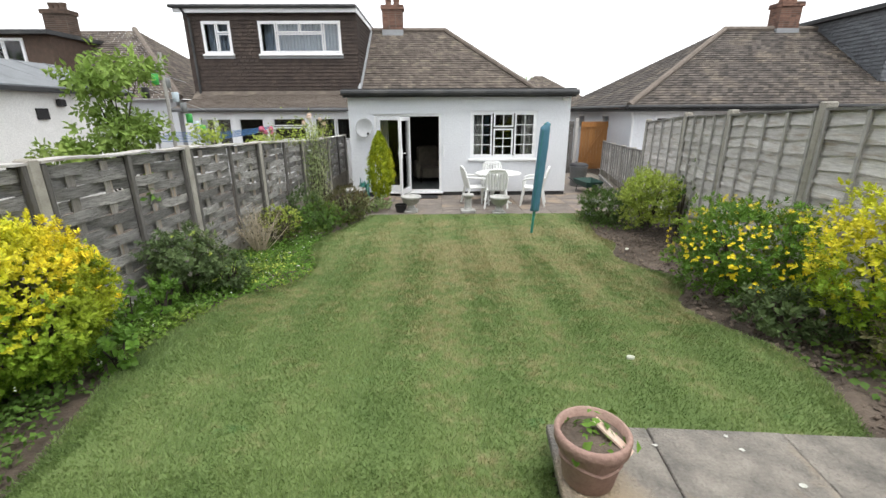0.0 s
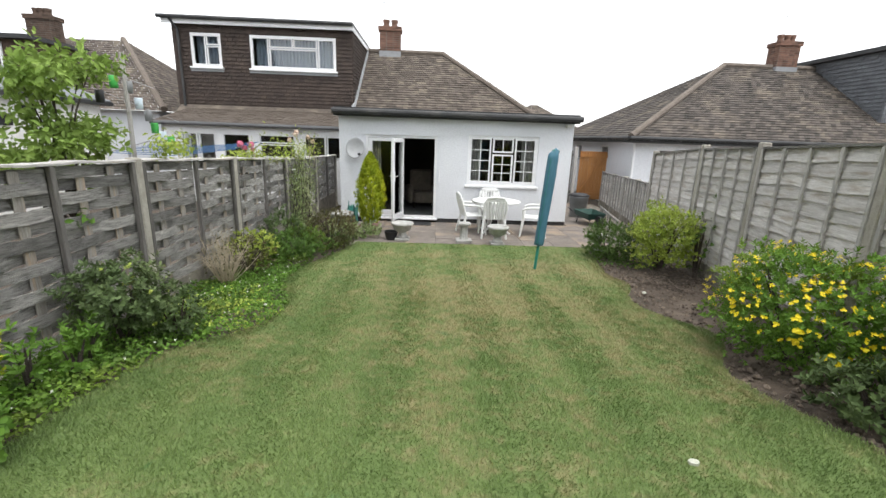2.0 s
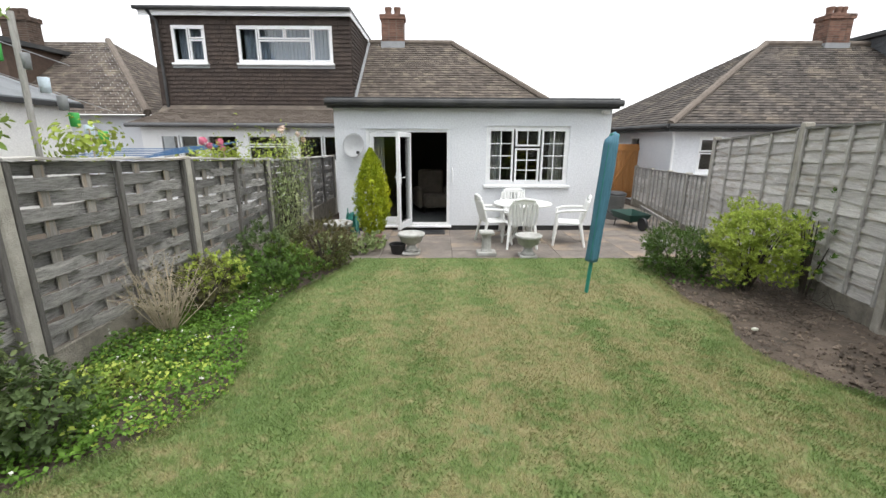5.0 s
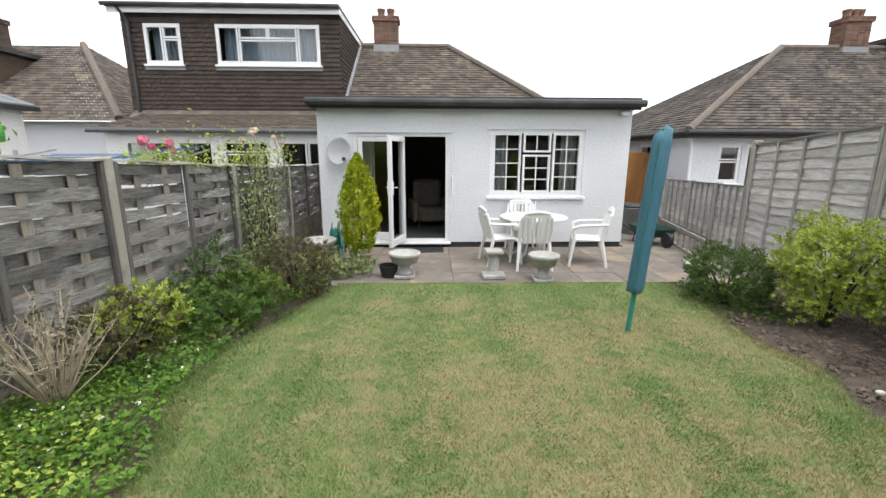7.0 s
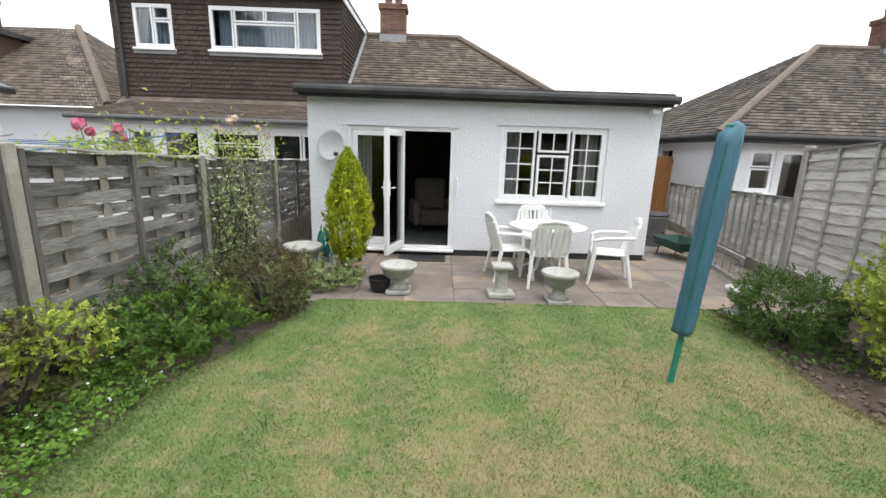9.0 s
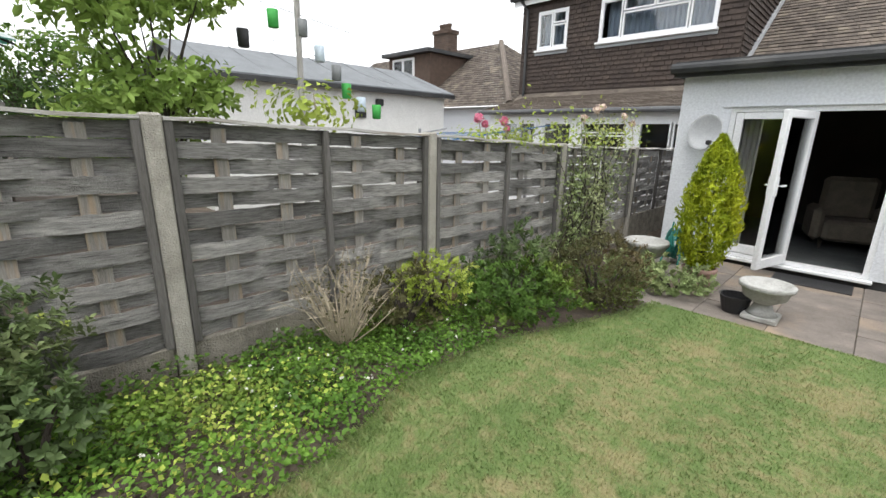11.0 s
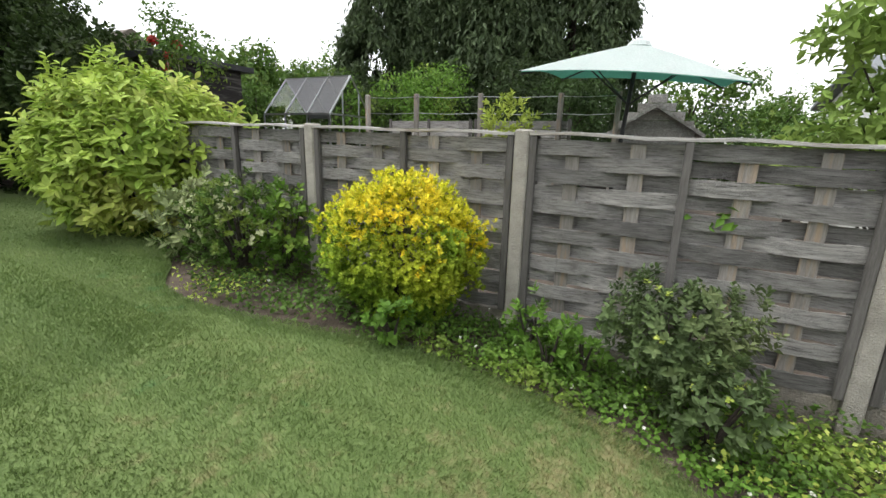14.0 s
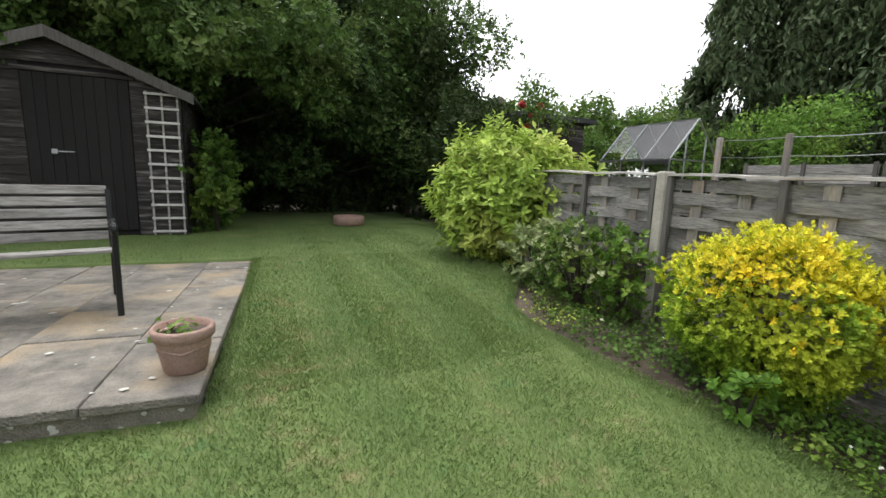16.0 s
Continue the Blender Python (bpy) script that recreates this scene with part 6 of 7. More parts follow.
# conifer in its pot by the doors
pot(-0.5, 7.55, -0.034, 0.17, 0.24, "terracotta pot under the golden conifer", None, "terracotta", 2, False)
t = thing("golden_conifer", "golden-green conical dwarf conifer growing in a pot", "conifer", (-0.5, 7.55, 0.14))
g = np.random.default_rng(8)
n = 9000
u = g.random(n) ** 0.85
ang = g.uniform(0, 6.283, n)
prof = np.interp(u, (0, 0.15, 0.33, 0.6, 0.85, 1), (0.12, 0.225, 0.285, 0.245, 0.135, 0.02))
rad = prof * (0.72 + 0.33 * g.random(n)) * (1 + 0.15 * np.sin(7 * ang + 9 * u) + 0.10 * np.sin(13 * ang - 20 * u))
pts = np.stack([rad * np.cos(ang), rad * np.sin(ang), 0.05 + 1.48 * u], 1)
part("trunk", Shape().tube([(0, 0, 0), (0, 0, 1.3)], [0.03, 0.008], 8), "bark", t)
part("foliage", cloud_mesh("foliage", pts, 0.065, 0.3, "l_cone", 0.1, np.stack([np.cos(ang), np.sin(ang), 0 * ang], 1), -2.0, 5), "l_cone", t)
tagged(part("dark_pot", Shape().lathe((-0.02, 7.02, -0.034), [(0.1, 0), (0.14, 0.16), (0.15, 0.17), (0.13, 0.17), (0.12, 0.1)], 18), "black_plastic"), "small black plastic pot by the patio edge", "plant pot")


# ---- shrubs of the bed along the woven fence ----
bush("golden_euonymus", "rounded golden-yellow variegated evergreen shrub", (-1.73, 0.02), (0.43, 0.59), 0.98, 36000, 0.029, "l_gold_green", 11, 0.58, rough=0.12, shell=0.6, up=0.45, top=("l_gold", 0.63, "golden-yellow young leaves"))
bush("creeping_weed", "broad green leaves of a weed under the golden shrub", (-1.33, 0.2), (0.10, 0.14), 0.25, 170, 0.05, "l_bright", 64, 0.8, stems=4, category="weed", open_=1.2)
bush("spotted_laurel", "large clipped laurel with pale green leaves", (-2.14, -3.5), (0.96, 1.0), 1.56, 11500, 0.125, "l_laurel", 12, 0.42, rough=0.1, shell=0.62, stems=10, droop=0.55, open_=1.0)
bush("hydrangea", "straggly shrub with faded cream flower heads", (-1.72, -1.55), (0.42, 0.5), 0.75, 3600, 0.042, "l_mid", 13, 0.55, flowers=("l_pale", 60, 0.05, "faded cream flower heads"), stems=16)
bush("sedum", "pale green fleshy clump at the lawn edge", (-1.75, -2.2), (0.34, 0.34), 0.55, 900, 0.075, "l_pale", 14, 0.6)
bush("leafy_clump", "fresh green leafy clump against the fence", (-1.85, -1.2), (0.22, 0.28), 0.72, 700, 0.06, "l_bright", 15, 0.6)
bush("rhododendron", "dark evergreen shrub with a few yellowing leaves", (-1.74, 1.78), (0.31, 0.35), 0.66, 3400, 0.048, "l_blue", 16, 0.5, low=0.14, open_=1.2, rough=0.3, flowers=("l_lime", 18, 0.036, "yellowing leaves"), stems=9)
bush("rhododendron", "small low branch clump of dark evergreen leaves", (-1.42, 1.95), (0.22, 0.24), 0.42, 1100, 0.048, "l_blue", 17, 0.5, open_=1.2, flowers=("l_lime", 8, 0.036, "yellowing leaves"))
bush("spirea", "small yellow-leaved shrub beside the fence", (-1.82, 4.55), (0.33, 0.36), 0.48, 2000, 0.04, "l_lime", 18, 0.55, low=0.1, stems=12)
bush("spirea", "bronze-tinted bushy low shrub", (-1.72, 4.15), (0.33, 0.36), 0.45, 1000, 0.05, "l_brown", 19, 0.5, stems=14)
bush("cotoneaster", "spreading mid-green shrub with layered branches", (-1.40, 5.2), (0.55, 0.62), 0.42, 3200, 0.05, "l_mid", 20, 0.5, rough=0.3, up=0.9)
bush("cotoneaster", "grey-green layered shrub by the fence", (-1.72, 5.7), (0.35, 0.4), 0.66, 1400, 0.06, "l_blue", 21, 0.5, rough=0.3)
bush("heather", "rounded brownish-green heathery shrub", (-1.0, 6.05), (0.46, 0.5), 0.68, 4200, 0.042, "l_brown", 22, 0.35, rough=0.18, stems=12)
bush("ivy_clump", "pale variegated ivy around the pots", (-0.62, 7.1), (0.32, 0.3), 0.24, 700, 0.06, "l_pale", 23, 0.7)
bush("ivy_clump", "pale variegated ivy under the stone basin", (-1.05, 7.2), (0.35, 0.3), 0.3, 700, 0.06, "l_pale", 24, 0.7)

# dry twiggy shrub
t = thing("dry_shrub", "bare straw-coloured twiggy shrub", "shrub", (-1.78, 3.62, ground_z(3.62)))
g = np.random.default_rng(31)
s = Shape()
for i in range(70):
    a, e = g.uniform(0, 6.28), g.uniform(0.1, 1)
    p = np.array((math.cos(a) * 0.42 * e, math.sin(a) * 0.52 * e, g.uniform(0.3, 0.7)))
    q = p * (0.55, 0.55, 0.6) + g.normal(size=3) * 0.03
    s.tube([(0.05 * math.cos(a), 0.05 * math.sin(a), -0.02), q, p], [0.005, 0.004, 0.002], 4)
    for k in range(3):
        b = q + (p - q) * g.random()
        s.tube([b, b + g.normal(size=3) * (0.07, 0.07, 0.05) + (0, 0, 0.04)], 0.0018, 3)
part("twig_mass", s, "twig", t)
p, d = puff((0, 0, 0.4), (0.3, 0.36, 0.3), 160, 32, 0.3)
part("leaves", cloud_mesh("leaves", p, 0.035, 0.5, "l_brown", 0.3, d, 0, 33), "l_brown", t)


# ---- ground cover ----
def cover(name, label, spots, n, size, material, seed, height=0.12, flowers=None):
    """Low leaves over soft-edged spots (x, y, rx, ry)."""
    g = np.random.default_rng(seed)
    P = []
    total = sum(rx * ry for _, _, rx, ry in spots)
    for x, y, rx, ry in spots:
        m = int(n * rx * ry / total)
        r, a = np.sqrt(g.random(m)), g.uniform(0, 6.283, m)
        px, py = x + rx * r * np.cos(a), y + ry * r * np.sin(a)
        keep = np.array([(px[i] < left_x(py[i]) + 0.04) or (px[i] > right_x(py[i]) - 0.04) for i in range(m)], bool) & (px > FX + 0.04)
        px, py = px[keep], py[keep]
        hgt = height * (0.35 + 0.65 * np.abs(np.sin(px * 5.1 + seed) * np.sin(py * 4.3)))
        P.append(np.stack([px, py, np.array([ground_z(v) for v in py]) - 0.02 + g.random(len(px)) * hgt], 1))
    P = np.concatenate(P)
    tagged(new(name, cloud_mesh(name, P, size, 0.75, material, 1.2, None, 0, seed)), label, "ground cover", "", "stuff")
    if flowers:
        F = P[g.permutation(len(P))[:flowers]] + (0, 0, height * 0.7)
        tagged(new("small_flowers", cloud_mesh("small_flowers", np.repeat(F, 3, axis=0) + g.normal(size=(3 * len(F), 3)) * 0.006, 0.016, 0.9, "f_white", 1.0, None, 0, seed)), "tiny white flower heads among the ground cover", "flowers", "", "stuff")


cover("ground_cover", "bright green low creeping plants in the bed", [(-1.3, 2.6, 0.6, 0.75), (-1.5, 3.4, 0.6, 0.7), (-1.6, 1.6, 0.5, 0.9), (-1.65, 0.7, 0.4, 0.5), (-1.5, 4.2, 0.5, 0.6)], 12000, 0.032, "l_bright", 41, 0.12, 55)
cover("ground_cover", "lime-green creeping leaves in the bed", [(-1.3, 2.4, 0.6, 0.5), (-1.35, 2.9, 0.4, 0.4), (-1.55, 3.0, 0.4, 0.5), (-1.3, -1.35, 0.35, 0.4)], 1500, 0.03, "l_lime", 42, 0.14)
cover("ground_cover", "dark green mixed weeds along the fence", [(-1.7, 0.6, 0.5, 1.1), (-1.7, 2.6, 0.45, 1.6), (-1.65, 4.8, 0.6, 1.0), (-1.5, 6.4, 0.8, 0.8), (-1.6, -1.0, 0.5, 0.9), (-1.8, -2.6, 0.4, 0.8)], 15000, 0.036, "l_mid", 43, 0.14, 25)
cover("ground_cover", "thin green weeds at the far bed edge", [(4.2, 5.8, 0.7, 0.9), (3.9, 0.0, 0.7, 0.6), (4.0, 6.3, 0.4, 0.3)], 1300, 0.05, "l_mid", 44, 0.12)
for k, (x, y, h) in enumerate(((-1.78, 0.95, 0.34), (-1.62, 1.12, 0.3), (-1.75, 0.25, 0.26), (-1.7, 1.3, 0.28))):
    bush("leafy_weed", "upright fresh green leafy weed", (x, y), (0.13, 0.13), h, 230, 0.055, "l_bright", 50 + k, 0.5, stems=4, category="weed")


def scatter_clods():
    g = np.random.default_rng(71)
    s = Shape()
    for i in range(3600):
        y = g.uniform(-0.6, 6.2)
        x = right_x(y) + 0.06 + g.random() ** 1.3 * 1.3
        if x > 4.05 + 0.2 * y:
            continue
        r = 0.006 + 0.026 * g.random() ** 2
        z = ground_z(y) - 0.045 + r * 0.4
        vs = [(x + r * g.uniform(0.6, 1.2) * a, y + r * g.uniform(0.6, 1.2) * b, z + r * 0.8 * c) for a, b, c in ((1, 0, 0), (0, 1, 0), (-1, 0, 0), (0, -1, 0), (0, 0, 1), (0, 0, -1))]
        s.add(vs, [(0, 1, 4), (1, 2, 4), (2, 3, 4), (3, 0, 4), (1, 0, 5), (2, 1, 5), (3, 2, 5), (0, 3, 5)])
    tagged(part("soil_clods", s, "clod"), "loose soil clods and chips on the bed", "soil", "", "stuff")


scatter_clods()
for k, (x, y) in enumerate(((3.54, 3.59), (3.6, 1.0), (2.115, 0.242))):
    tagged(part("pebble", Shape().lathe((x, y, ground_z(y) - 0.005), [(0.01, 0), (0.03, 0.008), (0.028, 0.022), (0.008, 0.03)], 10, None, 0.7), "f_white"), "small white stone lying on the ground", "stone", "white stones")

# ---- shrubs of the other bed ----
bush("hypericum", "green shrub covered in bright yellow flowers", (3.82, 1.62), (0.66, 0.66), 0.92, 11000, 0.046, "l_bright", 81, 0.42, flowers=("f_yellow", 380, 0.037, "bright yellow flowers"), rough=0.2)
bush("golden_privet", "tall golden-yellow leaved shrub", (3.98, 0.30), (0.48, 0.58), 1.22, 13000, 0.04, "l_gold_green", 82, 0.5, rough=0.18, top=("l_gold", 0.42, "golden young leaves"))
bush("golden_privet", "faded brownish lower growth of golden shrub", (3.75, -0.12), (0.3, 0.3), 0.5, 900, 0.045, "l_brown", 83, 0.5)
bush("periwinkle", "low dark green spreading shrub", (3.58, 0.72), (0.36, 0.32), 0.28, 1300, 0.06, "l_blue", 84, 0.5, up=0.8)
bush("lime_shrub", "loose yellow-green shrub near the lapped fence", (4.45, 5.0), (0.46, 0.55), 1.0, 15000, 0.036, "l_lime", 85, 0.5, rough=0.3, low=0.12, stems=12)
bush("lavender", "grey-green bushy shrub by the patio", (3.98, 5.75), (0.45, 0.5), 0.60, 5000, 0.05, "l_tree", 86, 0.3, rough=0.2)
bush("bramble", "dark stems and leaves climbing behind the shrub", (4.82, 4.6), (0.2, 0.3), 1.15, 240, 0.055, "l_mid", 87, 0.5, stems=9)
t = thing("dead_twigs", "heap of dry brown twigs on the soil", "twigs", (4.25, 4.15, ground_z(4.15)))
s = Shape()
for i in range(120):
    c = g.normal(size=3) * (0.28, 0.25, 0.05) + (0, 0, 0.07)
    d = g.normal(size=3) * (0.14, 0.14, 0.05)
    c[2] = abs(c[2])
    s.tube([c - d, c + g.normal(size=3) * 0.02, c + d], [0.003, 0.002, 0.0015], 4)
part("twig_mass", s, "bark", t)
bird_bath(3.98, 6.35, 0.17, 0.32, "small mossy stone basin at the bed corner")

# ---- climber over the fence, roses ----
t = thing("climbing_rose", "pale-leaved rambling climber on the woven fence", "climber", (FX, 7.4, 0.0))
s, P = Shape(), []
for i in range(26):
    y0, y1 = g.uniform(-0.9, 0.9), g.uniform(-1.2, 1.6)
    z1 = g.uniform(0.9, 2.05)
    pts = [(0.16, y0, 0.0), (0.14 + g.uniform(0, 0.15), (y0 + y1) / 2, z1 * 0.55), (0.08 + g.uniform(-0.1, 0.2), y1, z1)]
    s.tube(pts, [0.008, 0.006, 0.003], 4)
    for k in range(120):
        u = g.random()
        a, b, c = (np.array(v) for v in pts)
        P.append((1 - u) ** 2 * a + 2 * u * (1 - u) * b + u * u * c + g.normal(size=3) * 0.07)
part("stems", s, "bark", t)
part("foliage", cloud_mesh("foliage", P, 0.05, 0.6, "l_pale", 0.3, None, 0, 91), "l_pale", t)
P2 = [(g.uniform(-0.25, 0.3), g.uniform(-1.6, 1.7), 1.5 + abs(g.normal()) * 0.22) for _ in range(500)]
part("topgrowth", cloud_mesh("topgrowth", P2, 0.055, 0.5, "l_lime", 0.3, None, 0, 92), "l_lime", t)


def rose(x, y, z, r, material, label, seed):
    g = np.random.default_rng(seed)
    p = g.normal(size=(60, 3))
    p = p / np.linalg.norm(p, axis=1)[:, None] * r * g.uniform(0.3, 1, 60)[:, None]
    t = thing("rose_bloom", label, "rose", (x, y, z), 0, "rose blooms")
    part("petals", cloud_mesh("petals", p, r * 0.9, 0.9, material, 0.2, p / r, 0, seed), material, t)
    part("stalk", Shape().tube([(0, 0, 0), (0.03, 0.05, -0.3), (0.0, 0.0, -0.6)], 0.005, 4), "twig", t)


for k, (x, y, z, r, m_) in enumerate(((-2.35, 5.7, 1.80, 0.055, "f_pink"), (-2.35, 6.15, 1.78, 0.055, "f_pink"), (-2.3, 5.75, 1.74, 0.04, "f_pink"), (-2.35, 6.2, 1.70, 0.04, "f_pink"), (-2.1, 7.85, 1.98, 0.06, "f_cream"), (-2.15, 8.1, 2.02, 0.05, "f_cream"), (-2.15, 7.6, 1.86, 0.05, "f_cream"), (-2.05, 8.6, 1.92, 0.05, "f_cream"), (-2.0, 8.8, 1.82, 0.05, "f_cream"))):
    rose(x, y, z, r, m_, "pink rose bloom above the fence" if m_ == "f_pink" else "faded cream rose bloom above the fence", 300 + k)
p, d = puff((-2.4, 6.0, 1.58), (0.15, 0.8, 0.16), 420, 94, 0.2)
t = thing("rose_leaves", "light green rose shoots along the fence top", "climber", (0, 0, 0))
part("foliage", cloud_mesh("foliage", p, 0.05, 0.6, "l_lime", 0.3, d, 0, 94), "l_lime", t)
part("stems", Shape().tube([(-2.3, 5.2, 0.2), (-2.35, 5.6, 1.3), (-2.35, 6.1, 1.6)], 0.007, 4), "twig", t)
t = thing("bean_vine", "yellow-green climbing vine at the fence top", "climber", (-2.3, 3.75, 0.1))
p, d = puff((0, 0, 1.68), (0.2, 0.5, 0.22), 260, 95, 0.1)
part("foliage", cloud_mesh("foliage", p, 0.06, 0.6, "l_lime", 0.3, d, 0, 95), "l_lime", t)
part("stems", Shape().tube([(0, 0, 0), (0, 0.1, 0.9), (0.05, 0.0, 1.8)], 0.006, 4), "twig", t)
t = thing("stray_shoot", "bright leaf shoot poking through the fence", "shoot", (FX + 0.03, 1.93, 1.27))
part("leaves", cloud_mesh("leaves", np.random.default_rng(3).normal(size=(14, 3)) * (0.02, 0.07, 0.04), 0.075, 0.55, "l_bright", 0.2, None, 0, 3), "l_bright", t)

# leaning pole with hanging cups
t = thing("cup_pole", "grey pole hung with green and grey cups", "pole", (-2.95, 4.0, 0.1))
part("pole", Shape().tube([(0, 0, -0.1), (0.02, 0.02, 2.75)], 0.026, 8), "pale_batten", t)
part("crossbar", Shape().tube([(0, -0.35, 2.52), (0.05, 0.5, 2.40)], 0.004, 4).tube([(0.02, -0.8, 2.35), (0.05, 1.0, 2.0)], 0.003, 4), "steel", t)
for k, (dy, z, m_) in enumerate(((-0.2, 2.33, "shade_green"), (0.05, 2.30, "bin_grey"), (0.2, 2.12, "shade_blue"), (0.36, 1.98, "bin_grey"), (0.46, 1.83, "shade_green"), (-0.45, 2.15, "black_plastic"), (0.62, 1.72, "shade_blue"), (0.8, 1.66, "shade_green"))):
    part("hanging_cup", Shape().lathe((0.03, dy, z), [(0.035, 0), (0.042, 0.005), (0.045, 0.13), (0.04, 0.135)], 14), m_, t, "", True)
t = thing("clothes_airer", "blue-lined folding clothes airer beyond the fence", "airer", (-4.2, 7.6, 0))
for k in range(7):
    part("line", Shape().tube([(-1.2, -0.6 + 0.2 * k, 1.52 + 0.02 * k), (0, -0.6 + 0.2 * k, 1.50 + 0.025 * k), (1.2, -0.6 + 0.2 * k, 1.66 + 0.02 * k)], 0.009, 4), "line_blue", t)
for k in (-1.2, 1.2):
    part("post", Shape().tube([(k, 0, 0), (k, 0, 1.7)], 0.025, 6).tube([(k, -0.7, 1.5), (k, 0.7, 1.72)], 0.014, 6), "steel", t)


# ---- trees ----
def tree(name, label, at, clumps, n, leaf, material, seed, trunk=0.09, aspect=0.5, base=None, droop=0.4, rough=0.25, shell=0.35, category="tree", whorl=0):
    """A tapered trunk, limbs to every clump, and leaf clumps (x, y, z, rx, ry, rz) about the foot."""
    x, y = at
    z = ground_z(y) if base is None else base
    t = thing(name, label, category, (x, y, z))
    g = random.Random(seed)
    top = max(c[2] for c in clumps)
    s = Shape().tube([(0, 0, -0.1), (g.uniform(-0.05, 0.05) * top, 0.02, top * 0.35), (0, 0, top * 0.9)], [trunk * 1.2, trunk * 0.8, trunk * 0.2], 9)
    P, D = [], []
    vol = sum(c[3] * c[4] + c[3] * c[5] + c[4] * c[5] for c in clumps)
    for i, c in enumerate(clumps):
        h = min(c[2] * 0.55, top * 0.6)
        s.tube([(0, 0, h), (c[0] * 0.5, c[1] * 0.5, (h + c[2]) / 2 + 0.1), c[:3]], [trunk * 0.45, trunk * 0.3, trunk * 0.08], 6)
        p, d = puff(c[:3], c[3:], int(n * (c[3] * c[4] + c[3] * c[5] + c[4] * c[5]) / vol), seed + i, shell, rough)
        P.append(p), D.append(d)
    part("trunk", s, "bark", t)
    if whorl:
        P, D = np.concatenate(P)[::whorl], np.concatenate(D)[::whorl]
        axes = D * 0.8 + np.random.default_rng(seed).normal(size=D.shape) * 0.4 + (0, 0, 0.1)
        part("crown", whorl_mesh("crown", P, axes, leaf, aspect, material, whorl, seed, 0.95, droop), material, t)
        return t
    part("crown", cloud_mesh("crown", np.concatenate(P), leaf, aspect, material, 0.4, np.concatenate(D), droop, seed), material, t)
    return t


def clumps(seed, n, c, spread, size):
    g = random.Random(seed)
    return [(c[0] + g.uniform(-1, 1) * spread[0], c[1] + g.uniform(-1, 1) * spread[1], c[2] + g.uniform(-1, 1) * spread[2], *(s * g.uniform(0.7, 1.25) for s in (size, size, size * 0.8))) for _ in range(n)]


tree("cherry_tree", "small fresh green leafy tree behind the fence", (-2.95, 2.95), clumps(401, 18, (0, -0.1, 1.9), (0.34, 0.40, 0.55), 0.27), 3300, 0.09, "l_cherry", 401, 0.028, 0.45, shell=0.15, whorl=5)
# large dark trees closing the back of the garden
tree("holly_tree", "large dark evergreen tree over the garden end", (1.0, -10.6), clumps(402, 40, (-0.6, 0.6, 4.2), (3.6, 1.6, 2.2), 1.2), 52000, 0.15, "l_hedge", 402, 0.22, 0.5)
tree("holly_tree", "tall dark broadleaf tree behind the shed", (5.0, -10.2), clumps(403, 34, (0, 0.4, 4.6), (3.4, 1.8, 2.3), 1.3), 40000, 0.15, "l_hedge", 403, 0.22, 0.5)
tree("plum_tree", "green overhanging tree above the shed roof", (2.6, -9.1), clumps(404, 44, (-0.3, 2.6, 3.1), (3.0, 1.0, 0.85), 0.58), 46000, 0.10, "l_tree", 404, 0.08, 0.55, whorl=5)
tree("plum_tree", "dark leafy tree hanging low over the lawn end", (-0.6, -10.2), clumps(411, 46, (0.9, 1.8, 2.4), (3.0, 0.7, 1.3), 0.62), 44000, 0.10, "l_dark", 411, 0.07, 0.55, whorl=5)
tree("plum_tree", "dark leafy tree with hanging outer branches", (-2.9, -10.2), clumps(405, 34, (0.2, 0.9, 3.0), (1.5, 1.3, 2.4), 0.85), 36000, 0.10, "l_tree", 405, 0.16, 0.55, whorl=5)
bush("back_hedge", "dense dark hedge closing the garden end", (-0.5, -10.3), (5.5, 0.9), 4.3, 52000, 0.19, "l_hedge", 406, 0.5, stems=14, rough=0.08, category="hedge", whorl=False)
bush("ivy", "bright ivy growing up beside the shed", (1.55, -6.3), (0.28, 0.5), 1.5, 1500, 0.10, "l_mid", 407, 0.75, rough=0.3)
bush("back_hedge", "dark hedge running behind the shed", (7.2, -9.0), (3.5, 1.2), 3.6, 9000, 0.14, "l_hedge", 408, 0.5, rough=0.1, category="hedge", whorl=False)

bush("dark_shrub", "dark evergreen shrub behind the laurel", (-2.9, -6.2), (0.8, 1.0), 2.6, 6000, 0.11, "l_hedge", 409, 0.5)
bush("dark_shrub", "dark evergreen shrub in the far corner", (-3.0, -8.2), (0.9, 1.1), 3.0, 7000, 0.11, "l_hedge", 410, 0.5)

